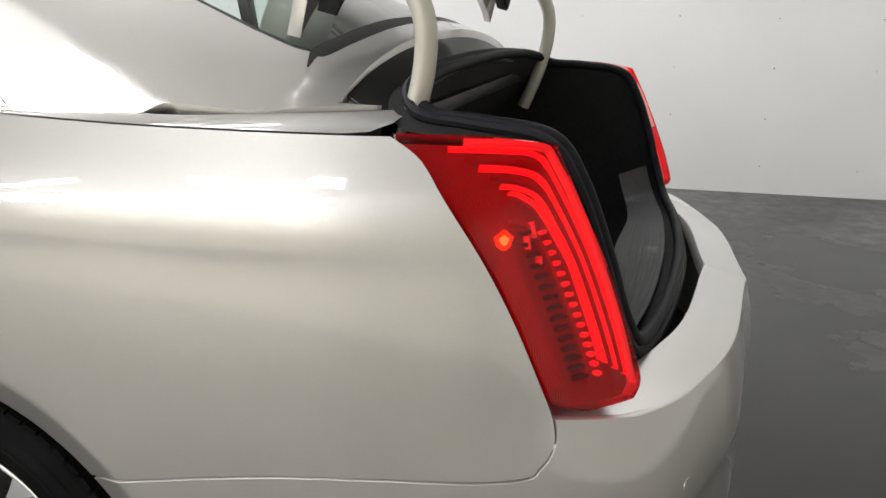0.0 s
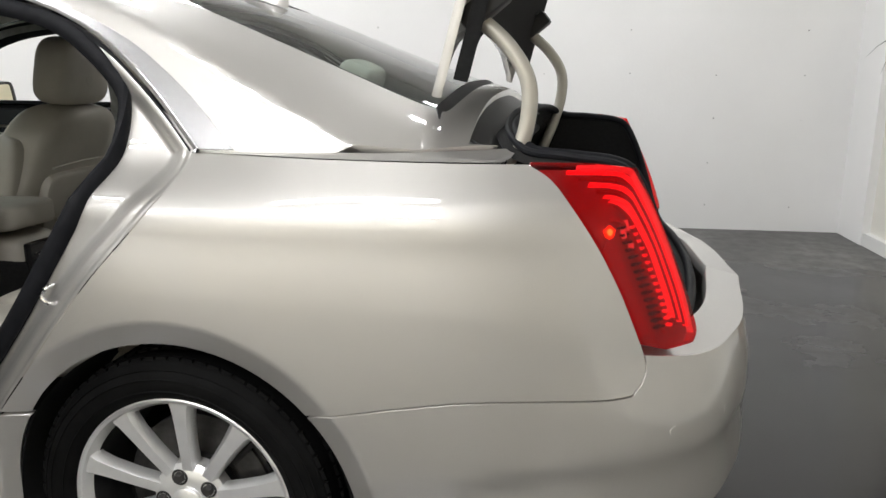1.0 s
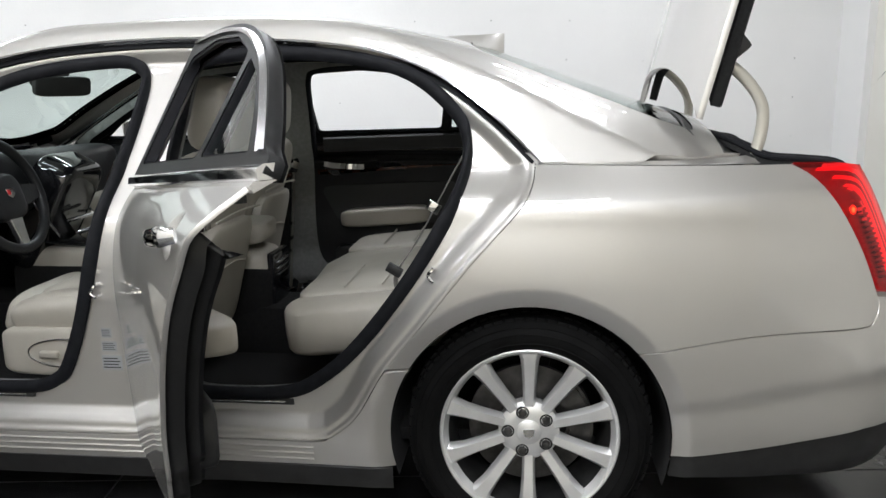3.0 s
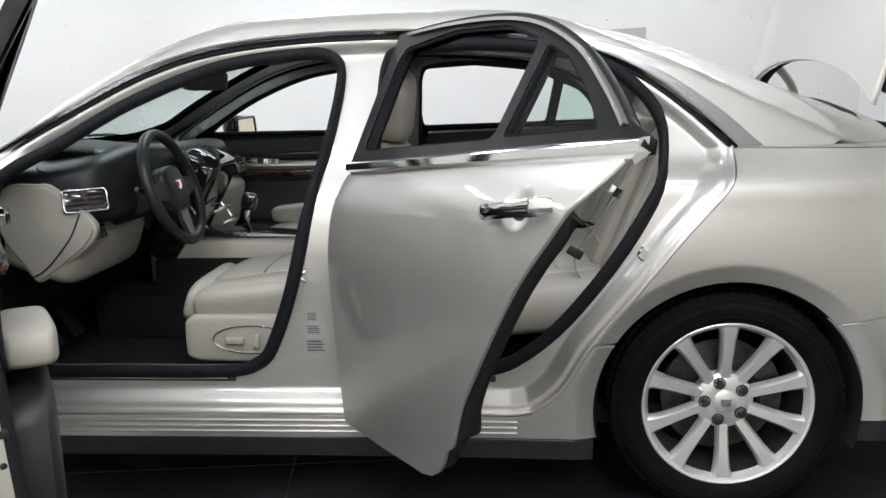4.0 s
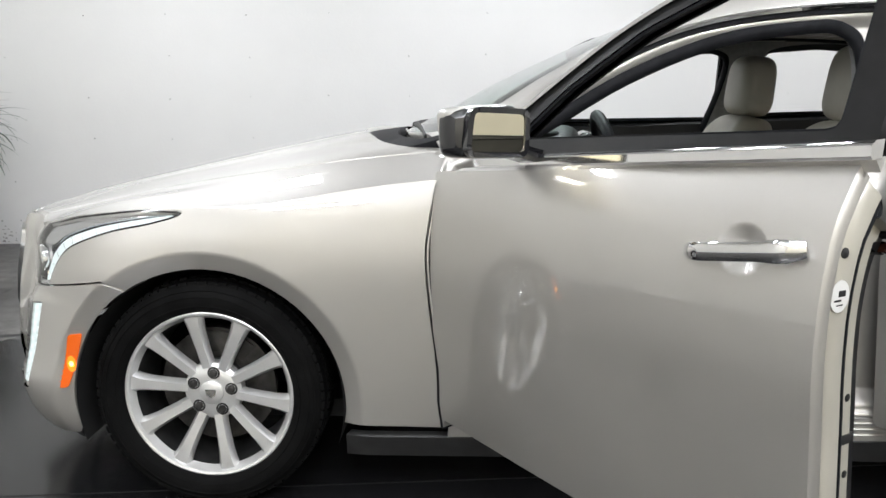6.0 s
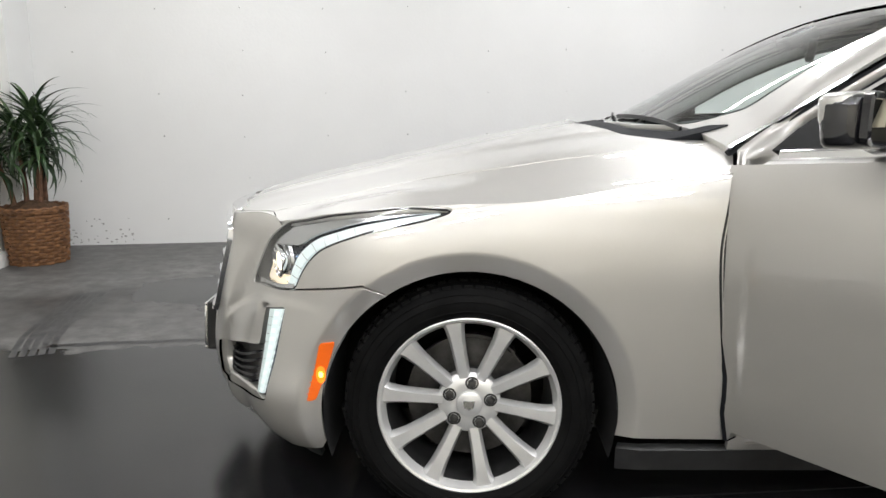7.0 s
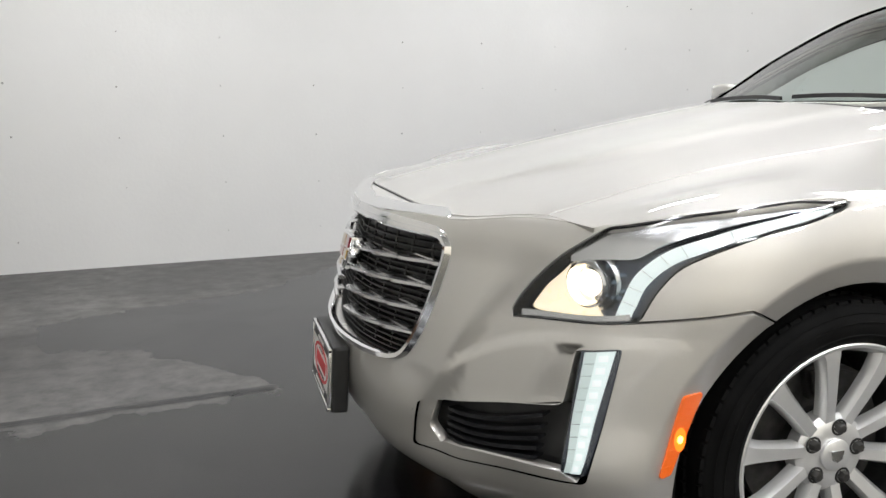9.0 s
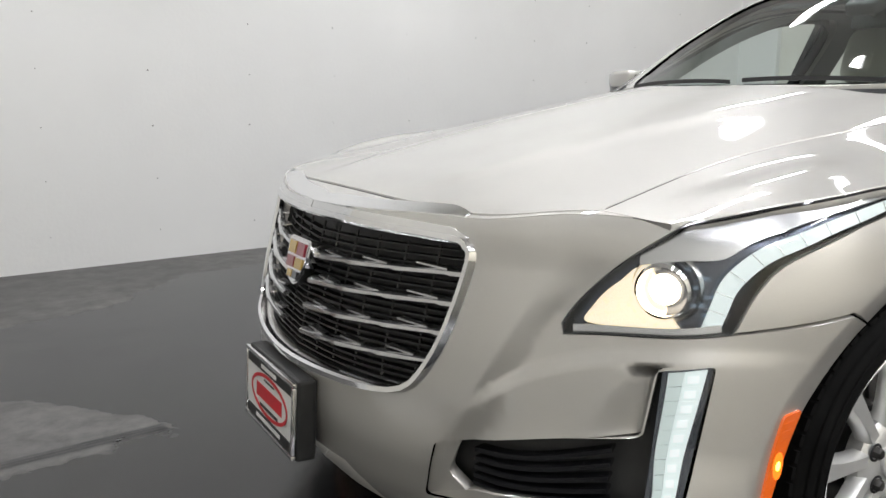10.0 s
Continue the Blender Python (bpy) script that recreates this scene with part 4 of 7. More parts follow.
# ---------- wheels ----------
# near-black: the shade behind the spokes is put into the barrel's colour
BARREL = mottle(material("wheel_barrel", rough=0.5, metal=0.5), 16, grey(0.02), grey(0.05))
def wheel(x, y, turn):
    """One wheel: tyre, rim, ten spokes, five nuts, cap and brake. Its outer face looks to -y."""
    out = pose(0, 0, 0, 90, 0, 0)
    w = fresh("wheel", None, car)
    R, half_w = 0.326, 0.122
    prof = [(0.238, -0.095), (0.25, -0.106), (0.275, -0.118), (0.296, -0.115), (0.312, -0.1), (0.321, -0.088), (0.326, -0.06), (0.326, 0.06), (0.321, 0.088), (0.312, 0.1), (0.29, 0.115), (0.26, 0.112), (0.238, 0.095)]
    bm = lathe(smooth(prof, 4), 96, out)
    bm.to_mesh(w.data)
    bm.free()
    w.data.materials.append(TYRE)
    w.data.polygons.foreach_set("use_smooth", [True] * len(w.data.polygons))
    w.location = (x, y, 0.326)
    if y > 0:
        w.rotation_euler = (0, 0, math.pi)
    blocks = bmesh.new()
    for i in range(72):
        a = 2 * math.pi * i / 72
        for row, (z, d) in enumerate(((-0.078, 0.028), (-0.034, 0.024), (0.0, 0.02), (0.034, 0.024), (0.078, 0.028))):
            b = a + (row % 2) * 0.04
            r = 0.3265 - (0.006 if abs(z) > 0.07 else 0)
            rbox((0.008, 0.021, d), m=out @ pose(0, 0, 0, 0, 0, math.degrees(b)) @ pose(r, 0, z, 0, 8 if z > 0 else -8, 0), bevel=0, bm=blocks)
    part("tread", blocks, TYRE, w, "moulded tread blocks", flat=True)
    rings = bmesh.new()
    for r in (0.262, 0.288, 0.305):
        z = {0.262: 0.1135, 0.288: 0.1165, 0.305: 0.1085}[r]
        lathe([(r - 0.0018, z), (r, z + 0.0016), (r + 0.0018, z)], 96, out, rings)
    part("sidewall_ring", rings, TYRE, w)
    rim = [(0.243, 0.088), (0.243, 0.097), (0.238, 0.1), (0.231, 0.097), (0.226, 0.086), (0.219, 0.072)]
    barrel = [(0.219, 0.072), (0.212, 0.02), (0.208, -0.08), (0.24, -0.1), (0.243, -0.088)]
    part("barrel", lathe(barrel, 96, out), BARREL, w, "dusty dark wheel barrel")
    part("rim", lathe(rim, 96, out), ALLOY, w, "silver alloy rim")

    spoke_bm = bmesh.new()
    rows = []
    for r, wd, zf, th in ((0.05, 0.019, 0.066, 0.03), (0.085, 0.0175, 0.071, 0.03), (0.13, 0.0185, 0.079, 0.028), (0.18, 0.0215, 0.086, 0.026), (0.212, 0.026, 0.089, 0.026), (0.2275, 0.033, 0.089, 0.032)):
        rows.append([spoke_bm.verts.new(p) for p in ((r, -wd, zf - th), (r, -wd, zf - 0.012), (r, -wd * 0.62, zf), (r, wd * 0.62, zf), (r, wd, zf - 0.012), (r, wd, zf - th))])
    for a, b in zip(rows, rows[1:]):
        for j in range(6):
            spoke_bm.faces.new((a[j], a[(j + 1) % 6], b[(j + 1) % 6], b[j]))
    spoke_bm.faces.new(rows[0])
    spoke_bm.faces.new(rows[-1][::-1])
    first = part("spoke", spoke_bm, ALLOY, w)
    for i in range(10):
        ob = first if i == 0 else first.copy()
        if i:
            scene.collection.objects.link(ob)
        ob.matrix_basis = out @ pose(0, 0, 0, 0, 0, turn + 36 * i)
    part("hub", lathe([(0.0, 0.03), (0.085, 0.03), (0.083, 0.058), (0.07, 0.069), (0.045, 0.071), (0.0, 0.071)], 48, out), ALLOY, w)
    part("center_cap", lathe([(0.034, 0.07), (0.034, 0.077), (0.03, 0.08), (0.0, 0.081)], 40, out), ALLOY, w, "silver centre cap with a plain crest")
    crest = slab([(-0.016, 0.011), (0.016, 0.011), (0.012, -0.008), (0, -0.014), (-0.012, -0.008)], 0.002, out @ pose(0, 0, 0.081))
    part("crest", crest, CHROME, w)
    for i in range(5):
        m = out @ pose(0, 0, 0, 0, 0, turn + 18 + 72 * i) @ pose(0.057, 0, 0)
        part("wheel_nut", lathe([(0.0125, 0.062), (0.0125, 0.078), (0.009, 0.083), (0.0, 0.084)], 6, m), IRON, w, "dark steel nut")
        # a black ring on the hub paints the shade of the nut's recess
        part("nut_recess", lathe([(0.018, 0.0706), (0.0175, 0.0718), (0.0135, 0.0718), (0.0135, 0.0706)], 24, m, closed=True), BLACK, w)
    part("brake_disc", lathe([(0.06, 0.0), (0.06, 0.006), (0.168, 0.006), (0.168, -0.014), (0.06, -0.014)], 64, out, closed=True), IRON, w)
    part("hub_carrier", lathe([(0.0, -0.06), (0.075, -0.06), (0.085, 0.028), (0.0, 0.03)], 32, out), BLACK, w)
    cal = arc(0, 0, 0.176, 25, 85, 10)
    part("brake_caliper", slab(join(cal, arc(0, 0, 0.105, 85, 25, 10)), 0.06, out @ pose(0, 0, -0.03) @ pose(0, 0, 0, 0, 0, 20 if x < 0 else -40), bevel=0.008), IRON, w, "dark brake caliper")
    return w


for x, turn in ((-1.455, 64), (1.455, 90)):
    for y in (-0.785, 0.785):
        wheel(x, y, turn)

# wheel housings
for cx, cz, r in (ARCH_F, ARCH_R):
    for sign in (-1, 1):
        bm = bmesh.new()
        ring = arc(cx, cz, r - 0.003, -18, 198, 40)
        prev = None
        for px, pz in ring:
            row = [bm.verts.new((px, sign * y, pz)) for y in (0.884, 0.86, 0.5)]
            if prev:
                for j in range(2):
                    bm.faces.new((prev[j], prev[j + 1], row[j + 1], row[j]))
            prev = row
        c = [bm.verts.new((px, sign * 0.5, pz)) for px, pz in ring]
        bm.faces.new(c)
        part("wheel_housing", bm, CARPET, car, "black wheel housing")


# ---------- nose: grille, lamps, plate ----------
def inset(d):
    """The skin moved in by d."""
    return off(body, -d)


BLUECHROME = material("blue_grey_facet", (0.2, 0.26, 0.34), 0.15, 1.0)
DARKCHROME = material("smoked_chrome", (0.09, 0.1, 0.125), 0.22, 0.9)
REDCOVER = glass_material("red_cover", (0.95, 0.05, 0.07), 0.015, 0.025)


def run_of(x, z):
    """The place on the plan's run where the skin at height z reaches x."""
    return float(np.interp(x, body(DENSE, np.full(len(DENSE), z))[:, 0], DENSE))


def ribbon(line, width, f=body, lift=0.0):
    """A flat strip of some width along a line on a surface."""
    p = np.asarray(line, float)
    t = np.gradient(p, axis=0)
    t /= np.linalg.norm(t, axis=1)[:, None] + 1e-9
    n = np.stack([-t[:, 1], t[:, 0]], 1)
    w = np.broadcast_to(np.asarray(width, float), (len(p),))[:, None] / 2
    return join(p + n * w, (p - n * w)[::-1])


# grille
grille_line = nose(GRILLE)
for_grille = [body(grille_line[:, 0], grille_line[:, 1])]
ring = np.concatenate([for_grille[0], (for_grille[0] * (1, -1, 1))[::-1][1:-1]])
ring = smooth(ring, 3, True)
part("grille_surround", sweep(ring + (-0.004, 0, 0), [(-0.008, -0.01), (-0.006, 0.008), (0.004, 0.009), (0.009, 0.003), (0.008, -0.01)], True, up=(-1, 0, 0.2)), CHROME, car, "chrome grille surround")
brow_line = nose([(0, 0.757), (0.25, 0.755), (0.44, 0.753), (0.478, 0.746), (0.488, 0.752), (0.45, 0.766), (0.25, 0.77), (0, 0.771)])
brow_y = np.linspace(-0.462, 0.462, 41)
brow_x = np.interp(np.abs(brow_y), -lip[:, 1], lip[:, 0])
brow_top = np.stack([brow_x + 0.006 + 0.042 * np.clip((0.47 - np.abs(brow_y)) / 0.08, 0, 1) ** 0.6 - 0.01 * np.exp(-(brow_y / 0.03) ** 2), brow_y], 1)
panel("grille_brow_top", sheet(join(np.stack([brow_x + 0.002, brow_y], 1), brow_top[::-1]), off(bonnet, 0.003), 0.02, 0.005, out=(0, 0, 1)), CHROME, car, "bright trim above the grille")
panel("grille_brow", weld(*[sheet(brow_line, off(body, 0.004), 0.02, 0.006, out=(-1, -0.3, 0), mirror=m) for m in (False, True)]), CHROME, car, "chrome band above the grille")
outs = []
for mirror in (False, True):
    outs.append(sheet(grille_line, inset(0.06), 0.03, 0, out=(-1, -0.3, 0), mirror=mirror))
panel("grille_backing", weld(*outs), BLACK, car)


def grille_half(z):
    """The grille's half width at a height."""
    return float(np.interp(z, (0.44, 0.47, 0.52, 0.6, 0.7, 0.735), (0.36, 0.4, 0.445, 0.475, 0.488, 0.475)))


def bar_line(z, k=26, lift=0.0, sag=0.0):
    y = np.linspace(0.0, grille_half(z), k)
    s = nose(np.stack([y, z + 0 * y], 1))[:, 0]
    zz = z - sag * (1 - y / y[-1])
    p = inset(lift)(s, zz)
    return np.concatenate([(p * (1, -1, 1))[::-1][:-1], p])


for z in (0.69, 0.637, 0.583, 0.528):
    w = grille_half(z)
    for sign in (1, -1):
        bm = bmesh.new()
        y = np.linspace(0.06, w, 31)
        s = nose(np.stack([y, z + 0 * y], 1))[:, 0]
        rise = -0.03 * (1 - y / w)
        p = inset(0.008)(s, z + rise)
        sweep(p * (1, sign, 1), [(-0.011, -0.004), (-0.01, 0.004), (0.0, 0.0065), (0.01, 0.003), (0.011, -0.005)], bm=bm, scale=[1 - 0.35 * ((q - 0.06) / 0.13 % 1.0) for q in y])
        for a in (2, 12, 22):
            low = inset(0.016)(s[a:a + 6], z + rise[a:a + 6] + np.linspace(0.014, 0.006, 6))
            sweep(low * (1, sign, 1), [(-0.009, -0.0018), (-0.009, 0.0018), (0.009, 0.0018), (0.009, -0.0018)], bm=bm)
        part("grille_bar", bm, SATIN, car, "bright stepped grille bar")
for z in np.arange(0.455, 0.735, 0.0135):
    bm = sweep(bar_line(z, 14, 0.035, 0.012), [(-0.008, -0.0016), (-0.008, 0.0016), (0.008, 0.0016), (0.008, -0.0016)])
    part("grille_slat", bm, BLACK, car)
bm = bmesh.new()
for y in np.arange(-0.4, 0.41, 0.08):
    zs = np.linspace(0.46, 0.73, 8)
    s = nose(np.stack([np.abs(y) + 0 * zs, zs], 1))[:, 0]
    p = inset(0.034)(s, zs)
    sweep(p * (1, -1 if y > 0 else 1, 1), 0.003, bm=bm, up=(0, 1, 0))
part("grille_rib", bm, BLACK, car)

# crest: a plain shield of coloured fields
crest = fresh("crest", None, car)
shield = [(-0.062, 0.05), (0.062, 0.05), (0.058, 0.0), (0.03, -0.045), (0.0, -0.056), (-0.03, -0.045), (-0.058, 0.0)]
stand = pose(-2.292, 0, 0.638, 90, 0, -90) @ pose(0, 0, 0, -14, 0, 0)
bm = slab(soften(shield, 0.012), 0.03, stand @ pose(0, 0, -0.012), bevel=0.004)
bm.to_mesh(crest.data)
bm.free()
crest.data.materials.append(CHROME)
tagged(crest, "chrome shield with coloured fields")
for (x0, x1, y0, y1), c in (((-0.045, -0.004, 0.012, 0.04), (0.5, 0.33, 0.08)), ((0.004, 0.045, 0.012, 0.04), (0.28, 0.01, 0.03)), ((-0.043, -0.004, -0.018, 0.006), (0.28, 0.01, 0.03)),
                            ((0.004, 0.043, -0.018, 0.006), (0.5, 0.33, 0.08)), ((-0.028, -0.003, -0.04, -0.024), (0.5, 0.33, 0.08)), ((0.003, 0.028, -0.04, -0.024), (0.03, 0.03, 0.035))):
    part("field", slab([(x0, y0), (x1, y0), (x1, y1), (x0, y1)], 0.003, stand @ pose(0, 0, 0.0185)), material("enamel", c, 0.15, 0.2, Coat_Weight=1.0), crest)

# plate and its holder
plate = fresh("license_plate", None, car)
mount = pose(-2.378, 0, 0.335, 90, 0, -90) @ pose(0, 0, 0, -3, 0, 0)
bm = rbox((0.325, 0.175, 0.045), m=mount @ pose(0, 0, -0.025), bevel=0.008)
bm.to_mesh(plate.data)
bm.free()
plate.data.materials.append(BLACK)
tagged(plate, "dealer plate in a black and chrome holder")
frame_bm = bmesh.new()
for x0, x1, y0, y1 in ((-0.16, 0.16, 0.073, 0.083), (-0.16, 0.16, -0.083, -0.073), (-0.16, -0.15, -0.073, 0.073), (0.15, 0.16, -0.073, 0.073)):
    rbox((x1 - x0, y1 - y0, 0.01), m=mount @ pose((x0 + x1) / 2, (y0 + y1) / 2, 0.002), bevel=0.003, bm=frame_bm)
part("plate_frame", frame_bm, CHROME, plate, "chrome frame")
part("plate_face", rbox((0.296, 0.15, 0.004), m=mount @ pose(0, 0, 0.0005), bevel=0), WHITE, plate, "white plate with a red oval")
BLACKINK, REDINK = material("black_print", (0.015, 0.015, 0.015), 0.5), material("red_print", (0.55, 0.02, 0.03), 0.5)
ink = bmesh.new()
for x0, x1, y0, y1 in ((-0.148, 0.148, 0.05, 0.072), (-0.148, 0.148, -0.072, -0.05)):
    rbox((x1 - x0, y1 - y0, 0.002), m=mount @ pose((x0 + x1) / 2, (y0 + y1) / 2, 0.003), bevel=0, bm=ink)
for x0, x1, y0, y1 in ((-0.06, 0.06, -0.034, -0.027), (-0.035, 0.035, 0.03, 0.034)):
    rbox((x1 - x0, y1 - y0, 0.001), m=mount @ pose((x0 + x1) / 2, (y0 + y1) / 2, 0.0032), bevel=0, bm=ink)
part("plate_print", ink, BLACKINK, plate)
white = bmesh.new()
for x, w, y in ((0, 0.1, 0.061), (0, 0.16, -0.061)):
    rbox((w, 0.009, 0.001), m=mount @ pose(x, y, 0.0046), bevel=0, bm=white)
part("plate_strip", white, WHITE, plate)
red = bmesh.new()
oval = [(0.118 * math.cos(a), 0.044 * math.sin(a), 0.0) for a in np.arange(48) * math.pi / 24]
sweep([mount @ Vector((x, y, 0.0034)) for x, y, _ in oval], [(-0.004, -0.0006), (0.004, -0.0006), (0.004, 0.0006), (-0.004, 0.0006)], True, red, up=mount.to_3x3() @ Vector((0, 0, 1)))
rbox((0.17, 0.032, 0.001), m=mount @ pose(0, 0.001, 0.0032), bevel=0, bm=red)
part("plate_emblem", red, REDINK, plate)

# emission on the bowl stands in for the projector's warm glare
REFLECTOR = mottle(material("warm_reflector", rough=0.28, metal=0.9, Emission_Color=(1, 0.84, 0.6, 1), Emission_Strength=1.0), 90, (0.6, 0.52, 0.38), (0.9, 0.82, 0.66), 0.5, 260, 0.004)
# headlamps: a lens over a dark bowl, a projector, and a daylight strip that runs back along the fender
lamp_s = np.linspace(S_END + 0.02, along(-1.6), 24)
LENS_TOP = join(side(LAMP_INNER)[6:], np.stack([lamp_s, edge_height(lamp_s) - 0.002], 1), side(LAMP_TIP[1:] - (0, 0.002)))
LENS = join(side(LAMP_FRONT), side(LAMP_INNER)[1:], np.stack([lamp_s, edge_height(lamp_s) - 0.002], 1), side(LAMP_TIP[1:] - (0, 0.002)), side(BLADE_LOW)[1:-1])
BLADE_MID = smooth([(-1.935, 0.632), (-1.922, 0.665), (-1.9, 0.71), (-1.855, 0.752), (-1.8, 0.777), (-1.72, 0.802), (-1.6, 0.824), (-1.525, 0.834)], 8)
for mirror in (False, True):
    flip = (lambda p: mirrored(p)) if mirror else (lambda p: p)
    lamp = panel("headlamp", sheet(LENS, inset(0.045), 0.025, 0.0, mirror=mirror, out=(-1, -1, 0)), DARKCHROME, car, "lit headlamp under a clear lens")
    panel("lamp_wall", sheet(LENS, inset(0.002), 0.03, 0.05, holes=[drawn_in(LENS, 0.0035)], mirror=mirror, out=(-1, -1, 0)), GLOSS, lamp, "black lamp edge")
    cover_ob = panel("lens", sheet(LENS, inset(-0.003), 0.025, 0.0, mirror=mirror, out=(-1, -1, 0)), CLEAR, lamp, "clear lens")
    cover_ob.visible_shadow = False
    sign = -1 if mirror else 1
    aim = look((-1.955, -0.745 * sign, 0.69), (-2.6, -1.1 * sign, 0.66))
    part("projector", lathe([(0.034, 0.03), (0.046, 0.0), (0.046, -0.016), (0.041, -0.02), (0.038, -0.01), (0.03, 0.03)], 40, aim, closed=True), CHROME, lamp, "chrome projector ring")
    part("bulb", lathe([(0.026, -0.002), (0.021, -0.011), (0.012, -0.015), (0.0, -0.016)], 32, aim), WARMLIT, lamp, "glowing warm white projector")
    part("projector_shroud", lathe([(0.05, 0.012), (0.056, 0.004), (0.06, 0.012), (0.052, 0.03)], 40, aim, closed=True), SATIN, lamp, "bright ring round the projector")
    for k in range(6):
        x = -1.935 - 0.012 * (k % 2)
        z = 0.655 + 0.014 * k
        panel("facet", sheet(side([(x - 0.006, z), (x + 0.012, z + 0.003), (x + 0.012, z + 0.009), (x - 0.006, z + 0.006)]), inset(0.03), 0.02, 0.004, mirror=mirror, out=(-1, -1, 0)), BLUECHROME, lamp)
    bowl = [(-2.055, 0.622), (-2.03, 0.675), (-2.0, 0.722), (-1.985, 0.735), (-1.985, 0.69), (-1.975, 0.645), (-1.965, 0.628)]
    panel("reflector", sheet(side(soften(bowl, 0.012)), inset(0.032), 0.012, 0.02, mirror=mirror, out=(-1, -1, 0)), REFLECTOR, lamp, "warm lit reflector")
    widths = np.interp(np.arange(len(BLADE_MID)), (0, 12, 30, len(BLADE_MID) - 1), (0.03, 0.03, 0.025, 0.012))
    panel("daylight_strip", sheet(ribbon(side(BLADE_MID), widths), inset(0.014), 0.012, 0.01, mirror=mirror), COOLLIT, lamp, "glowing white light strip")
    for i in range(3, len(BLADE_MID) - 1, 5):
        q = BLADE_MID[i]
        t = BLADE_MID[i + 1] - BLADE_MID[i - 1]
        n = np.array([-t[1], t[0]]) / np.linalg.norm(t)
        line = side([q - n * widths[i] * 0.5, q + n * widths[i] * 0.5])
        panel("strip_rib", sheet(ribbon(line, 0.0008), inset(0.0128), 0.02, 0.003, mirror=mirror), SATIN, lamp)
    under = side(smooth([(-1.995, 0.728), (-1.95, 0.742), (-1.905, 0.748), (-1.85, 0.782), (-1.747, 0.815), (-1.6, 0.837), (-1.53, 0.842)], 5))
    over_s = np.linspace(under[-1, 0], under[0, 0], 24)
    over_z = np.interp(over_s, LENS_TOP[:, 0], LENS_TOP[:, 1]) - 0.004
    panel("brow", sheet(join(under, np.stack([over_s, over_z], 1)), inset(0.014), 0.012, 0.012, mirror=mirror), SATIN, lamp, "bright brow above the light strip")
    low = smooth([(-2.06, 0.614), (-1.99, 0.626), (-1.92, 0.64)], 5)
    panel("brow", sheet(ribbon(side(low), 0.012), inset(0.01), 0.015, 0.012, mirror=mirror), SATIN, lamp)

    # vent with slats and the upright daylight lamp
    vent = panel("vent", sheet(side(VENT), inset(0.055), 0.03, 0.0, mirror=mirror, out=(-1, -1, 0)), BLACK, car, "black side vent with slats")
    panel("vent_wall", sheet(side(VENT), body, 0.03, 0.055, holes=[side(VENT.mean(0) + (VENT - VENT.mean(0)) * 0.965)], mirror=mirror, out=(-1, -1, 0)), PAINT, vent)
    inner = soften([(-2.24, 0.38), (-2.242, 0.272), (-2.19, 0.285), (-2.215, 0.33), (-2.2, 0.398)], 0.01)
    panel("vent_shelf", sheet(side(inner), inset(0.008), 0.03, 0.03, mirror=mirror, out=(-1, -1, 0)), PAINT, vent)
    brim = soften([(-2.24, 0.272), (-2.05, 0.31), (-2.01, 0.32), (-2.04, 0.338), (-2.19, 0.31)], 0.004)
    panel("vent_shelf", sheet(side(brim), inset(0.006), 0.03, 0.03, mirror=mirror, out=(-1, -1, 0)), PAINT, vent)
    for k in range(5):
        z0, z1 = 0.318 + 0.016 * k, 0.347 + 0.022 * k
        xs = np.linspace(-2.19, -2.035, 12)
        zs = np.interp(xs, (-2.19, -2.035), (z0, z1)) - 0.012 * np.sin(np.pi * (xs + 2.19) / 0.155)
        p = inset(0.028)(along(xs), zs) * (1, sign, 1)
        part("vent_slat", sweep(p, [(-0.014, -0.0025), (-0.014, 0.0025), (0.014, 0.004), (0.014, -0.004)]), GLOSS, vent)
    bar = panel("daylight_lamp", sheet(side(soften([(-1.996, 0.573), (-1.934, 0.586), (-2.003, 0.338), (-2.04, 0.33)], 0.006)), inset(0.01), 0.02, 0.03, mirror=mirror, out=(-1, -1, 0)), DARKCHROME, car, "upright daylight lamp, lit")
    for i in range(10):
        a, b = i / 10 + 0.001, (i + 1) / 10 - 0.001
        f = lambda t, u: ((1 - u) * ((1 - t) * np.array([-1.993, 0.569]) + t * np.array([-2.034, 0.338])) + u * ((1 - t) * np.array([-1.945, 0.578]) + t * np.array([-2.01, 0.343])))
        quad = [f(a, 0.42), f(a, 1), f(b, 1), f(b, 0.42)]
        panel("segment", sheet(side(quad), inset(0.003), 0.03, 0.008, mirror=mirror, out=(-1, -1, 0)), COOLLIT, bar, "glowing white segment")
        quad = [f(a + 0.002, 0.05), f(a, 0.41), f(b - 0.006, 0.41), f(b - 0.002, 0.05)]
        panel("led", sheet(side([f(a + 0.03, 0.5), f(a + 0.03, 0.8), f(b - 0.02, 0.84), f(b - 0.02, 0.54)]), inset(0.0016), 0.03, 0.002, mirror=mirror, out=(-1, -1, 0)), COOLHOT, bar, "bright white diode")
        panel("facet", sheet(side(quad), inset(0.004), 0.03, 0.008, mirror=mirror, out=(-1, -1, 0)), COOLDIM, bar)
    cov = panel("lens", sheet(side(soften([(-1.995, 0.573), (-1.935, 0.585), (-2.004, 0.339), (-2.039, 0.331)], 0.006)), inset(-0.001), 0.03, 0.0, mirror=mirror, out=(-1, -1, 0)), CLEAR, bar, "clear lens")
    cov.visible_shadow = False

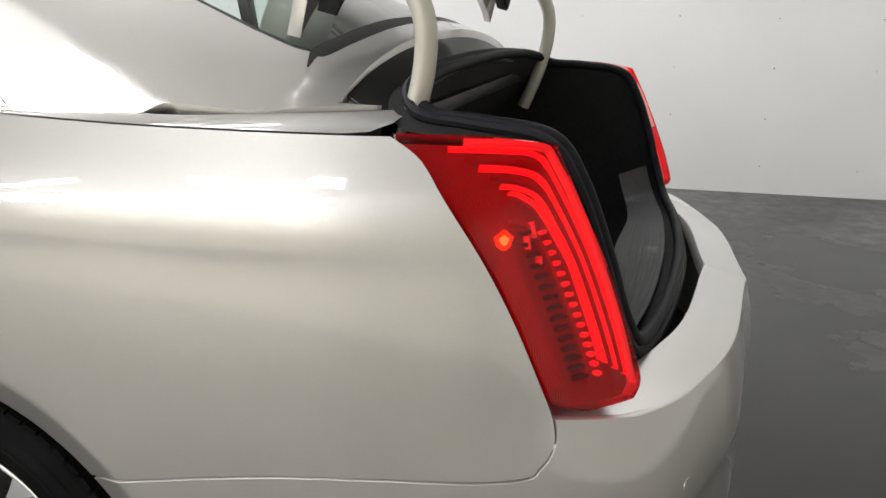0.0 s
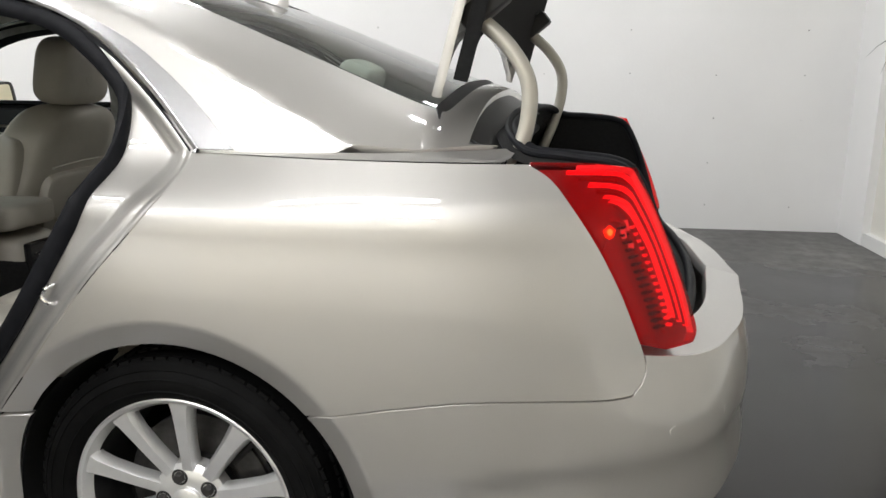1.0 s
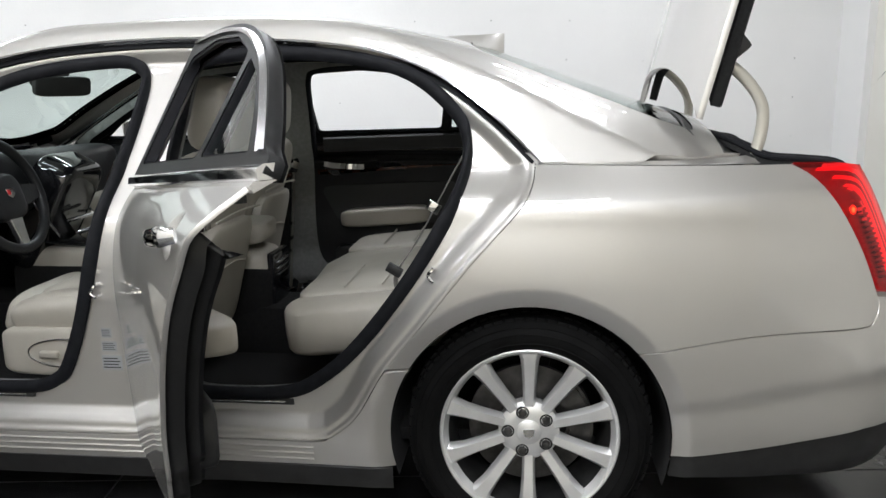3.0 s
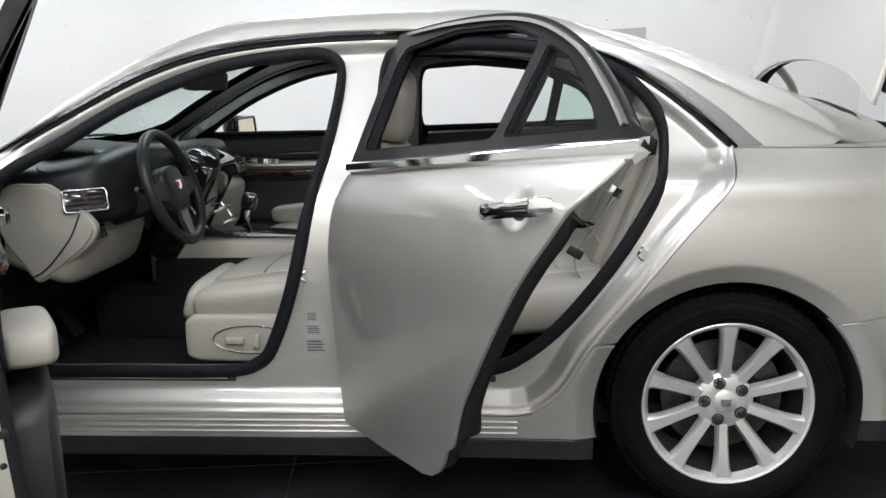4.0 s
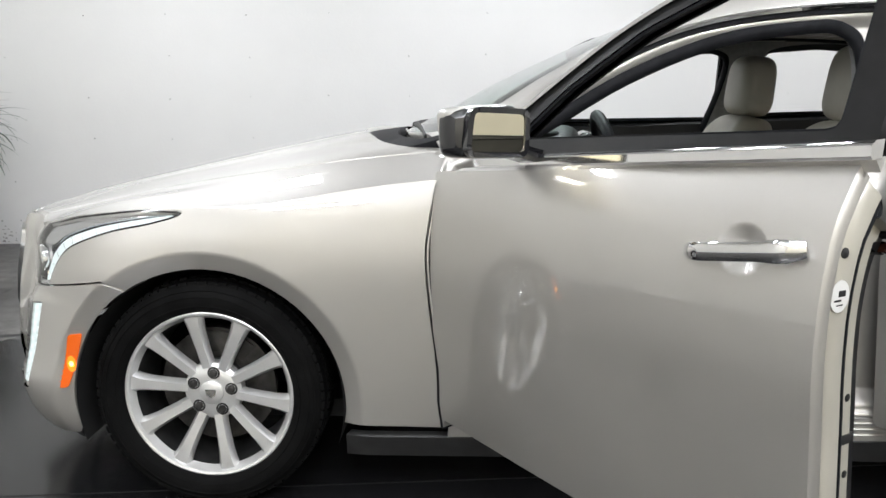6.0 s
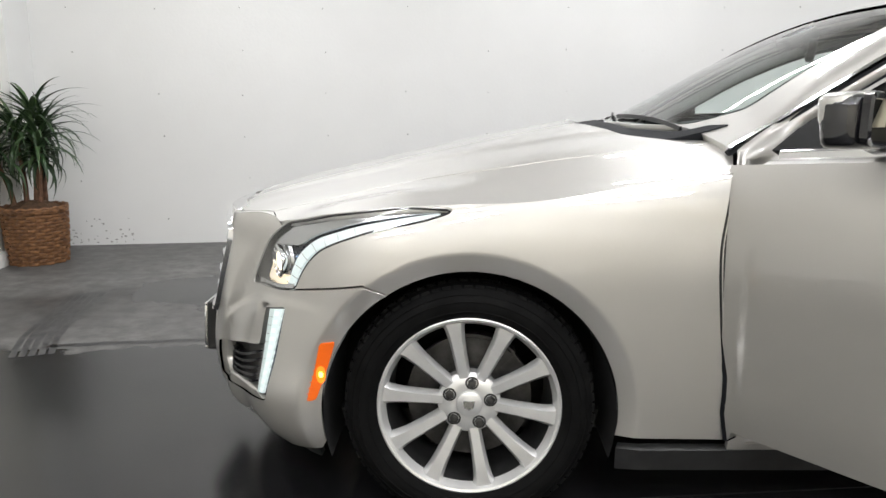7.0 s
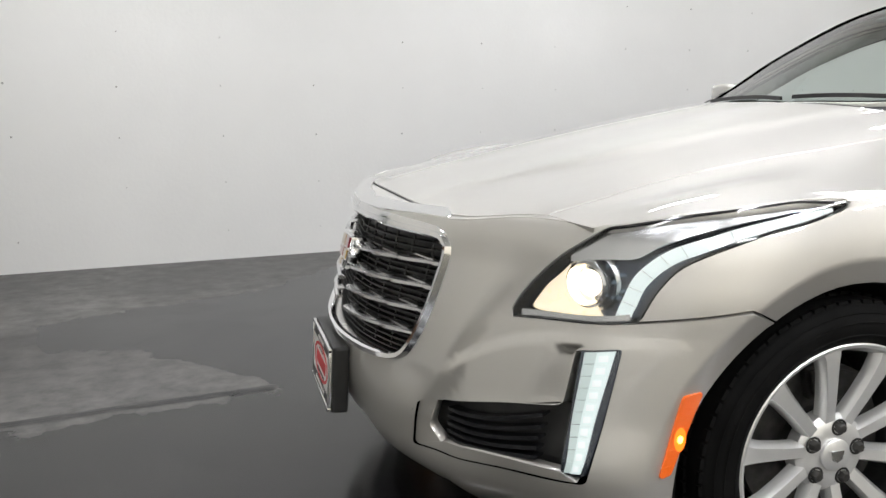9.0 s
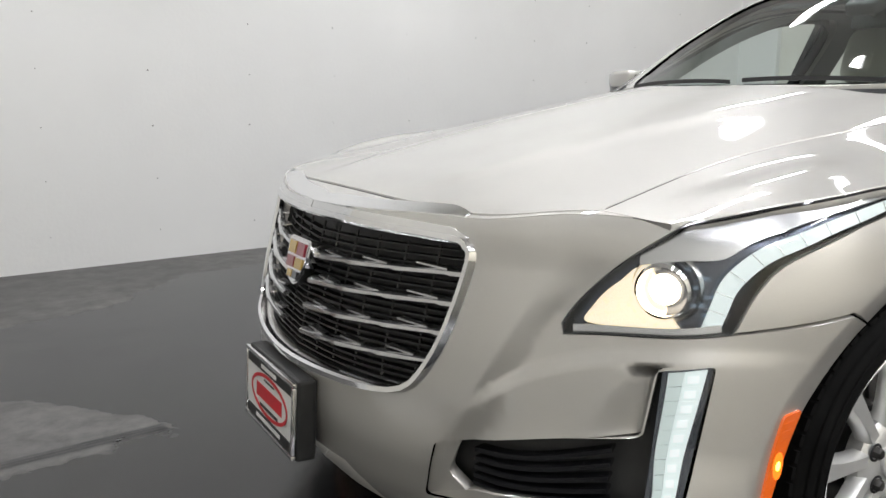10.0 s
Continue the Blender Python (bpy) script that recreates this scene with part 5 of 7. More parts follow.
    # amber side marker
    mark = panel("side_marker", sheet(side(soften([(-1.797, 0.508), (-1.838, 0.503), (-1.878, 0.345), (-1.853, 0.35)], 0.008)), inset(-0.005), 0.02, 0.012, mirror=mirror), AMBER, car, "lit amber side marker")
    for k in range(9):
        z = 0.365 + 0.0155 * k
        x = np.interp(z, (0.345, 0.508), (-1.868, -1.82))
        panel("lens_rib", sheet(side([(x - 0.014, z), (x + 0.014, z + 0.002), (x + 0.014, z + 0.0045), (x - 0.014, z + 0.0025)]), inset(-0.0056), 0.02, 0.001, mirror=mirror), AMBER, mark)
    # a larger emissive disc paints the bulb's soft glow on the lens
    panel("reflector", sheet(side([(-1.838 + 0.0125 * c, 0.418 + 0.024 * d) for c, d in [(math.cos(a), math.sin(a)) for a in np.arange(16) * math.pi / 8]]), inset(-0.0059), 0.02, 0.001, mirror=mirror), AMBERGLOW, mark, "lit amber reflector")
    panel("bulb", sheet(side([(-1.838 + 0.006 * c, 0.418 + 0.008 * d) for c, d in [(math.cos(a), math.sin(a)) for a in np.arange(12) * math.pi / 6]]), inset(-0.0062), 0.02, 0.001, mirror=mirror), AMBERLIT, mark, "glowing bulb")

# lower intake and its lip
outs = [sheet(nose(INTAKE), inset(0.09), 0.04, 0, out=(-1, 0, 0), mirror=m) for m in (False, True)]
panel("lower_intake", weld(*outs), BLACK, car)

# ---------- tail: lamps, trunk, lid ----------
TAILLINE = [(run_of(2.318, 1.034), 1.034), (run_of(2.325, 1.02), 1.02), (run_of(2.359, 0.955), 0.955), (run_of(2.397, 0.874), 0.874), (run_of(2.436, 0.775), 0.775), (run_of(2.45, 0.73), 0.73), (run_of(2.444, 0.708), 0.708)]
LAMP_R = join(side(LAMP_EDGE + (0.003, 0)), [(run_of(2.391, 0.707), 0.707)], smooth(TAILLINE[::-1], 5), [(run_of(2.23, 1.044), 1.044)])


def tail_pt(a, b):
    """A place on the tail lamp: a from the front edge (0) to the rear edge (1), b from the foot (0) to the top (1)."""
    z = 0.715 + 0.325 * b
    front = np.interp(z, LAMP_EDGE[::-1, 1], LAMP_EDGE[::-1, 0])
    front = float(exact(along(np.array([front])), np.array([front]), np.array([z]), 0)[0])
    tz, ts = np.array([p[1] for p in TAILLINE[::-1]]), np.array([p[0] for p in TAILLINE[::-1]])
    rear = np.interp(z, tz, ts)
    return (front + (rear - front) * a, z)


for mirror in (False, True):
    tl = panel("tail_lamp", sheet(LAMP_R, inset(0.02), 0.025, 0.07, mirror=mirror, out=(0.5, -1, 0)), REDDEEP, car, "lit red tail lamp")
    def strip(name, pts, w, lift, mat, label=""):
        panel(name, sheet(ribbon(smooth([tail_pt(*p) for p in pts], 8), w), inset(lift), 0.012, 0.012, mirror=mirror, out=(0.5, -1, 0)), mat, tl, label)
    for k in range(7):
        e = 0.033 * k
        line = [(0.2 + 0.05 * k, 0.985 - 0.9 * e), (0.55, 0.978 - 0.95 * e), (0.84 - 1.05 * e, 0.955 - 1.1 * e), (0.905 - 1.2 * e, 0.86 - 1.2 * e), (0.925 - 1.25 * e, 0.5), (0.895 - 1.3 * e, 0.07 + 0.5 * e)]
        strip("light_bar", line, 0.0028 if k in (2, 5) else 0.0016, 0.004 + 0.0011 * k, REDLIT if k in (0, 2, 4, 5) else RED, "glowing red bar")
    strip("lens_edge", [(0.3, 1.0), (0.86, 0.985), (0.975, 0.9), (0.985, 0.5), (0.97, 0.03)], 0.006, 0.001, REDPALE, "pale lens edge")
    strip("lens_edge", [(0.36, 0.73), (0.5, 0.7), (0.545, 0.6), (0.53, 0.3), (0.47, 0.06)], 0.005, 0.008, RED)
    for i in range(15):
        b = 0.1 + 0.041 * i
        strip("rib", [(0.33 + 0.004 * i, b), (0.4, b + 0.006), (0.475, b + 0.008)], 0.0045, 0.004, REDDARK)
        strip("rib", [(0.575, b), (0.625, b + 0.006)], 0.004, 0.006, REDLIT)
    # three short pale strips paint slivers of reflection on the lamp
    for a, b, turn in ((0.4, 0.62, 0.05), (0.44, 0.56, 0.03), (0.5, 0.66, 0.06)):
        strip("facet", [(a, b), (a + 0.03, b + turn)], 0.004, 0.003, REDPALE)
    fill = [tail_pt(0.04, 0.55), tail_pt(0.3, 0.68), tail_pt(0.26, 0.08), tail_pt(0.05, 0.06)]
    panel("reflex_field", sheet(fill, inset(0.012), 0.02, 0.004, mirror=mirror, out=(0.5, -1, 0)), RED, tl)
    c = tail_pt(0.22, 0.66)
    # the outer disc paints the glow round the bulb
    for r, lift, mat in ((0.014, 0.005, AMBERGLOW), (0.007, 0.004, AMBERLIT)):
        disc = [(c[0] + r * (1 + 0.14 * math.sin(5 * a)) * math.cos(a), c[1] + 0.8 * r * (1 + 0.12 * math.cos(4 * a)) * math.sin(a)) for a in np.arange(24) * math.pi / 12]
        panel("bulb", sheet(disc, inset(lift), 0.004, 0.002, mirror=mirror, out=(0.5, -1, 0)), mat, tl, "glowing bulb")
    red_cover = panel("lens", sheet(LAMP_R, inset(-0.003), 0.025, 0.022, mirror=mirror, out=(0.5, -1, 0)), REDCOVER, tl, "red lens")
    red_cover.visible_shadow = False

# trunk: seal, gutter, liner
half_seal = [(2.045, 0.0, 1.09), (2.05, -0.3, 1.087), (2.07, -0.48, 1.075), (2.115, -0.565, 1.05), (2.2, -0.592, 1.045), (2.3, -0.59, 1.03), (2.345, -0.58, 0.97), (2.385, -0.57, 0.87), (2.42, -0.55, 0.76), (2.445, -0.5, 0.712), (2.475, -0.3, 0.706), (2.49, 0.0, 0.706)]
SEAL = smooth([*half_seal, *[(x, -y, z) for x, y, z in half_seal[::-1][1:-1]]], 5, True)
mid = Vector((2.25, 0, 0.9))
bm = sweep(SEAL, [(0.011 * math.cos(a), 0.011 * math.sin(a)) for a in np.arange(10) * math.pi / 5], True, up=(0.6, 0, 0.8))
sweep([Vector(p) + (Vector(p) - mid).normalized() * 0.02 + Vector((-0.006, 0, -0.006)) for p in SEAL], 0.0085, True, bm, up=(0.6, 0, 0.8))
part("trunk_seal", bm, RUBBER, car, "black ribbed rubber seal")
bm = bmesh.new()
rows = []
for p in SEAL:
    d = (Vector(p) - mid).normalized()
    deep = Vector((min(max(p[0], 1.6), 2.42) - 0.02, max(min(p[1] * 1.05, 0.6), -0.6), p[2] - 0.05))
    low = Vector((1.5 + (p[0] - 2.045) * 2.0, p[1] * 1.0, 0.5))
    rows.append([bm.verts.new(Vector(p) + d * 0.045 + Vector((-0.02, 0, -0.03))), bm.verts.new(p), bm.verts.new(deep), bm.verts.new(deep.lerp(low, 0.55)), bm.verts.new(low)])
for a, b in zip(rows, rows[1:] + rows[:1]):
    for j in range(4):
        bm.faces.new((a[j], a[j + 1], b[j + 1], b[j]))
bm.faces.new([r[-1] for r in rows])
part("trunk_liner", bm, CARPET, car, "black carpeted trunk")
SILLPLATE = mottle(material("grey_ribbed_plastic", rough=0.6), 12, grey(0.02), grey(0.034), 0.4, 500)
bm = bmesh.new()
rows = []
for p in [q for q in smooth(half_seal + [(x, -y, z) for x, y, z in half_seal[::-1][1:]], 6) if q[2] < 0.8]:
    p, d = Vector(p), (mid - Vector(p)).normalized()
    rows.append([bm.verts.new(p + d * (0.012 + 0.065 * k / 24) + Vector((-0.02, 0, -0.008)) + Vector((-0.05, 0, -0.03)) * k / 24 + Vector((0.7, 0, 0.7)) * (0.0022 if k % 2 else 0)) for k in range(25)])
for a, b in zip(rows, rows[1:]):
    for k in range(24):
        bm.faces.new((a[k], a[k + 1], b[k + 1], b[k]))
part("trunk_sill_plate", bm, SILLPLATE, car, "ribbed grey plastic sill plate")
part("latch", rbox((0.03, 0.06, 0.02), (2.43, 0.0, 0.7), 0.004), BLACK, car)
for sign in (-1, 1):
    line = smooth([(2.04, sign * 0.54, 0.93), (2.075, sign * 0.54, 1.02), (2.098, sign * 0.54, 1.11), (2.095, sign * 0.54, 1.19), (2.05, sign * 0.535, 1.26), (1.985, sign * 0.53, 1.315), (1.95, sign * 0.53, 1.345)], 6)
    part("lid_hinge", sweep(line, [(0.017 * math.cos(a), 0.021 * math.sin(a)) for a in np.arange(12) * math.pi / 6], up=(0, 1, 0)), INNERPAINT, car, "painted gooseneck hinge")

# lid: built shut, then swung up
shut = Vector((2.03, 0, 1.088))
lift_lid = Matrix.Translation((1.875, 0, 1.238)) @ pose(0, 0, 0, 0, -79, 0) @ Matrix.Translation(-shut)


def lid_top(x, y):
    return np.stack([x, y, 1.088 - 0.05 * (x - 2.03) - 0.05 * np.abs(y / 0.6) ** 2.5 + 0.03 * np.clip((x - 2.36) / 0.1, 0, 1) ** 2], -1)


def lid_face(y, z):
    return np.stack([2.54 + (1.07 - z) * 0.12 - 0.09 * (y / 0.6) ** 2 - 0.02 * np.cos((z - 0.7) * 8), y, z], -1)


deck = smooth([(2.1, 0), (2.09, -0.2), (2.05, -0.42), (1.99, -0.55), (1.955, -0.598)], 5)
deck_half = join(deck, [(2.2, -0.6), (2.4, -0.6), (2.46, -0.58), (2.51, -0.4), (2.53, 0)])
tail_half = join([(0, 1.055), (-0.4, 1.045), (-0.585, 1.0), (-0.58, 0.85), (-0.55, 0.74), (-0.4, 0.71), (0, 0.705)])
tail_full = join(tail_half, (tail_half * (-1, 1))[::-1][1:-1])
lid = panel("trunk_lid", weld(moved(sheet(both(deck_half), lid_top, 0.04, 0.02, out=(0, 0, 1)), lift_lid), moved(sheet(tail_full, lid_face, 0.05, 0.02, out=(1, 0, 0)), lift_lid)), PAINT, car, "raised trunk lid")
inner_lid = lambda x, y: lid_top(x, y) - np.array([0, 0, 0.035])
panel("lid_lining", moved(sheet(both(deck_half) * (0.86, 0.97) + (2.25 * 0.14, 0), inner_lid, 0.05, 0.03, out=(0, 0, 1)), lift_lid), CARPET, lid, "black lid lining")
under = lambda x, y: lid_top(x, y) - np.array([0, 0, 0.066])
panel("lid_lining", moved(sheet(both(deck_half) * (0.86, 0.97) + (2.25 * 0.14, 0), under, 0.05, 0.0, out=(0, 0, -1)), lift_lid), CARPET, lid)
face_in = lambda y, z: lid_face(y, z) - np.array([0.04, 0, 0])
panel("lid_lining", moved(sheet(tail_full * (0.96, 0.95) + (0, 0.044), face_in, 0.05, 0.0, out=(-1, 0, 0)), lift_lid), CARPET, lid)

for sign in (-1, 1):
    part("hinge_cover", rbox((0.11, 0.07, 0.05), m=pose(2.0, sign * 0.53, 1.335, 0, -40, 0), bevel=0.012), BLACK, lid, "black hinge cover")

# rear shelf under the glass, fin on the roof, wipers
part("parcel_shelf", rbox((0.55, 1.1, 0.03), m=pose(1.76, 0, 1.0, 0, -3, 0), bevel=0.01), DARKTRIM, car, "dark parcel shelf")
fin = bmesh.new()
rows = []
for x, h, w in ((1.14, 0.004, 0.006), (1.17, 0.014, 0.02), (1.22, 0.026, 0.032), (1.28, 0.042, 0.032), (1.33, 0.058, 0.02), (1.352, 0.066, 0.008), (1.358, 0.066, 0.004)):
    base = canopy(np.array([x]), np.array([0.0]))[0, 2] - 0.004
    rows.append([fin.verts.new(p) for p in ((x, -w, base), (x, -w * 0.55, base + h * 0.6), (x, 0, base + h), (x, w * 0.55, base + h * 0.6), (x, w, base))])
for a, b in zip(rows, rows[1:]):
    for j in range(4):
        fin.faces.new((a[j], a[j + 1], b[j + 1], b[j]))
fin.faces.new(rows[0])
fin.faces.new(rows[-1])
part("antenna_fin", fin, PAINT, car, "silver shark-fin antenna")
def cowl_top(x, y):
    a, b = bonnet(x, y), canopy(x, y)
    return np.stack([x, y, np.maximum(a[:, 2] - 0.016, b[:, 2] + 0.004)], -1)


cowl_half = join((COWL - (0.012, 0))[::-1] * (1, -1), smooth([(-0.8, -0.622), (-0.888, -0.545), (-0.972, -0.29), (-1.0, 0.0)], 6))
panel("cowl", sheet(both(cowl_half), cowl_top, 0.03, 0.03, out=(0, 0, 1)), RUBBER, car, "black cowl below the windscreen")
for y0, y1 in ((-0.56, -0.02), (0.02, 0.5)):
    pts = [off(canopy, 0.003)(np.array([x]), np.array([y]))[0] for x, y in zip(np.linspace(-0.86 if y0 < -0.3 else -0.95, -0.94 if y0 < -0.3 else -0.87, 8), np.linspace(y0, y1, 8))]
    wip = part("wiper", sweep(pts, [(-0.005, -0.006), (-0.003, 0.006), (0.003, 0.006), (0.005, -0.006)]), BLACK, car, "black wiper")


# ---------- doors ----------
def belt(x):
    """The height of the sheet metal's upper edge along the doors."""
    return np.interp(x, (-0.8, 0.38, 1.46), (0.95, 0.985, 1.022))


def belt_line(x0, x1, n=12):
    x = np.linspace(x0, x1, n)
    return np.stack([x, belt(x)], 1)


FRONT_REAR_EDGE = smooth([(0.388, 0.984), (0.385, 0.9), (0.372, 0.7), (0.358, 0.45), (0.352, 0.33), (0.345, 0.275)], 4)
HINGE_EDGE = FENDER_REAR[2:-3] + np.stack([0.007 + 0.03 * ease((FENDER_REAR[2:-3, 1] - 0.3) / 0.12) * ease((0.95 - FENDER_REAR[2:-3, 1]) / 0.12), 0 * FENDER_REAR[2:-3, 0]], 1)
DOOR_F = join(belt_line(-0.79, 0.38), FRONT_REAR_EDGE, [(0.335, 0.267), (0.1, 0.265), (-0.4, 0.268), (-0.765, 0.275)], HINGE_EDGE)
REAR_FRONT_EDGE = FRONT_REAR_EDGE + (0.007, 0)
DOOR_R = join(belt_line(0.4, 1.452), SHUT[::-1][2:-6] - (0.007, -0.002), [(0.962, 0.372), (0.938, 0.333), (0.908, 0.302), (0.87, 0.281), (0.82, 0.269), (0.6, 0.264), (0.362, 0.267)], REAR_FRONT_EDGE[::-1][1:-1])
FRAME_F = join([(-0.735, 0.98), (-0.68, 1.03)], RAIL[(RAIL[:, 0] > -0.66) & (RAIL[:, 0] < 0.33)] - (0, 0.014), [(0.375, 1.366), (0.412, 1.01)])
GLASS_F = soften([(-0.55, 1.025), (-0.4, 1.138), (-0.2, 1.243), (0.0, 1.301), (0.27, 1.328), (0.322, 1.316), (0.348, 1.03)], 0.025)
FRAME_R = join([(0.42, 1.012), (0.385, 1.366)], RAIL[(RAIL[:, 0] > 0.42) & (RAIL[:, 0] < 1.44)] - (0, 0.014), [(1.468, 1.062), (1.475, 1.038)])
GLASS_R = soften([(0.472, 1.045), (0.45, 1.28), (0.47, 1.32), (0.72, 1.335), (0.95, 1.313), (1.088, 1.268), (1.058, 1.06)], 0.025)
GLASS_Q = soften([(1.09, 1.062), (1.12, 1.252), (1.2, 1.218), (1.29, 1.146), (1.36, 1.07)], 0.012)
LINER = material("dark_door_cloth", (0.028, 0.029, 0.031), 0.6)


def door(name, outline, frame_line, windows, hinge, swing, tilt, handle_x, mirror, front):
    """One door, built shut and swung out on its hinge."""
    m = Matrix() if mirror else Matrix.Translation(hinge) @ pose(0, 0, 0, 0, 0, -swing) @ pose(0, 0, 0, 0, -tilt, 0) @ Matrix.Translation(-Vector(hinge))
    out, inw = ((0, -1, 0), (0, 1, 0))
    label = "silver car door, shut" if mirror else "silver car door, wide open"
    hz = float(belt(handle_x)) - (0.126 if front else 0.08)
    cup_s = float(side([(handle_x - 0.005, hz)])[0, 0])
    cup = [(cup_s + 0.052 * math.cos(a), hz + 0.042 * math.sin(a)) for a in np.arange(36) * math.pi / 18]
    d = panel(name, sheet(side(outline), body, 0.03, 0.028 if front else 0.01, mirror=mirror, holes=[np.array(cup)]), PAINT, car, label)
    d.matrix_basis = m
    tame = (lambda q: q) if front else (lambda q: np.minimum(q, (1.37, 0.965)))
    inner = tame(drawn_in(outline, 0.005))
    panel("door_flange", sheet(side(inner), off(body, -0.029 if front else -0.011), 0.05, 0.046 if front else 0.036, mirror=mirror), INNERPAINT if front else BLACK, d, "painted closing edge")
    inner = tame(drawn_in(outline, 0.03))
    panel("door_shell", sheet(side(inner), off(body, -0.076 if front else -0.048), 0.05, 0.062 if front else 0.03, mirror=mirror), INNERPAINT if front else BLACK, d, "painted inner shell")
    face = tame(drawn_in(outline, 0.036))
    panel("trim_panel", sheet(side(face), off(body, -(0.158 if front else 0.088)), 0.03, 0.022, out=inw, mirror=mirror), DARKTRIM, d, "dark inner trim")
    x0, x1 = face[:, 0].min() + 0.1, face[:, 0].max() - (0.12 if front else 0.3)
    insert = soften([(x0, 0.80), (x1 + 0.06, 0.83), (x1, 0.62), (x0 + 0.1, 0.6)], 0.06)
    panel("trim_insert", sheet(side(insert), off(body, -(0.168 if front else 0.098)), 0.04, 0.008, out=inw, mirror=mirror), LINER, d)
    strip = soften([(x0, 0.905), (x1 + 0.1, 0.945), (x1 + 0.1, 0.92), (x0, 0.87)], 0.01)
    panel("wood_strip", sheet(side(strip), off(body, -(0.17 if front else 0.1)), 0.04, 0.01, out=inw, mirror=mirror), WOOD, d, "dark polished wood strip")
    sign = -1 if mirror else 1
    ax = (x0 + x1) / 2 + (0.1 if front else 0.02)
    part("armrest", blob((0.5 if front else 0.42, 0.11, 0.085), pose(ax + (0.13 if front else 0), sign * (-0.695 if front else -0.77), 0.66, 0, -4, 0), 0.4, 0.4), LEATHER, d, "light leather armrest")
    part("map_pocket", blob((0.76 if front else 0.4, 0.12 if front else 0.07, 0.32 if front else 0.16), pose(-0.1 if front else ax - 0.05, sign * (-0.715 if front else -0.8), 0.44), 0.35, 0.35), BLACK, d)
    part("inner_handle", sweep([(ax - 0.27, sign * -0.726, 0.905), (ax - 0.22, sign * -0.7, 0.9), (ax - 0.13, sign * -0.7, 0.895), (ax - 0.09, sign * -0.726, 0.892)], [(-0.006, -0.012), (0.006, -0.012), (0.006, 0.012), (-0.006, 0.012)]), CHROME, d, "chrome inner handle")
    panel("handle_bezel", sheet(side(soften([(ax - 0.3, 0.945), (ax - 0.24, 0.935), (ax - 0.21, 0.86), (ax - 0.25, 0.86)], 0.01)), off(body, -(0.171 if front else 0.101)), 0.03, 0.008, out=inw, mirror=mirror), SATIN, d)
    seal = drawn_in(outline, 0.02)
    q = off(body, -0.082 if front else -0.05)(*side(seal).T) * (1, sign, 1)
    if front:
        part("door_seal", sweep(q, [(0.014 * math.cos(a), 0.012 * math.sin(a)) for a in np.arange(8) * math.pi / 4], True, up=(0, 1, 0)), RUBBER, d, "black rubber seal")
    if front:
        q = off(body, -0.016)(*side(HINGE_EDGE - (0.005, 0)).T) * (1, sign, 1)
        part("hinge_seal", sweep(q, [(-0.016, -0.007), (0.018, -0.007), (0.018, 0.007), (-0.016, 0.007)], up=(1, 0, 0)), RUBBER, d, "black seal along the hinge edge")
    # window frame, belt strip, glass
    holes = list(windows)
    panel("window_frame", weld(sheet(frame_line, off(flank, 0.006), 0.03, 0.03, holes=holes, mirror=mirror), sheet(frame_line, off(flank, -0.03), 0.03, 0.0, holes=holes, mirror=mirror, out=inw)), SATINBLACK, d, "black window frame")
    for w in holes:
        q = flank(w[:, 0], w[:, 1]) * (1, sign, 1) + (0, sign * 0.01, 0)
        part("glass_run", sweep(q, [(-0.006, -0.012), (0.006, -0.012), (0.006, 0.012), (-0.006, 0.012)], True, up=(0, 1, 0)), RUBBER, d)
    if not front:
        g = panel("quarter_glass", sheet(GLASS_Q, off(flank, -0.004), 0.05, 0.0, mirror=mirror), GLASS, d, "tinted fixed pane")
        g.visible_shadow = False
    b0, b1 = (-0.7, 0.413) if front else (0.418, 1.472)
    xs = np.linspace(b0, b1, 16)
    lo, mid_y = body(along(xs), belt(xs)), flank_y(xs, belt(xs) + 0.015)
    for piece, mat, text in (("belt_ledge", PAINT, ""), ("belt_strip", CHROME, "chrome belt strip")):
        bm = bmesh.new()
        rows = []
        for a, y, x in zip(lo, mid_y, xs):
            z = a[2]
            if piece == "belt_ledge":
                prof = [(-a[1] - 0.006, z - 0.012), (-a[1] + 0.0005, z - 0.001), (-a[1] * 0.6 + (y + 0.01) * 0.4, z + 0.006), (y + 0.006, z + 0.008), (y - 0.02, z + 0.008)]
            else:
                prof = [(y - 0.01, z + 0.006), (y + 0.011, z + 0.006), (y + 0.0145, z + 0.011), (y + 0.013, z + 0.026), (y + 0.004, z + 0.033), (y - 0.016, z + 0.034)]
            rows.append([bm.verts.new((x, -sign * q, h)) for q, h in prof])
        for a, b in zip(rows, rows[1:]):
            for j in range(len(a) - 1):
                bm.faces.new((a[j], a[j + 1], b[j + 1], b[j]))
        bm.faces.new(rows[0])
        bm.faces.new(rows[-1])
        part(piece, bm, mat, d, text)
    rail_x = np.linspace(-0.6, 0.3, 12) if front else np.linspace(0.5, 1.22, 12)
    inner_rail = np.stack([rail_x, -sign * (flank_y(rail_x, belt(rail_x)) - 0.045), belt(rail_x) + 0.01], 1)
    part("upper_trim", sweep(inner_rail, [(-0.02, -0.045), (0.02, -0.045), (0.02, 0.015), (0.012, 0.024), (-0.012, 0.024), (-0.02, 0.012)], up=(0, 0, 1)), DARKTRIM, d, "dark upper trim roll")
    top = RAIL[(RAIL[:, 0] > (-0.6 if front else 0.42)) & (RAIL[:, 0] < (0.36 if front else 1.44))] - (0, 0.028)
    q = off(flank, 0.01)(*top.T) * (1, sign, 1)
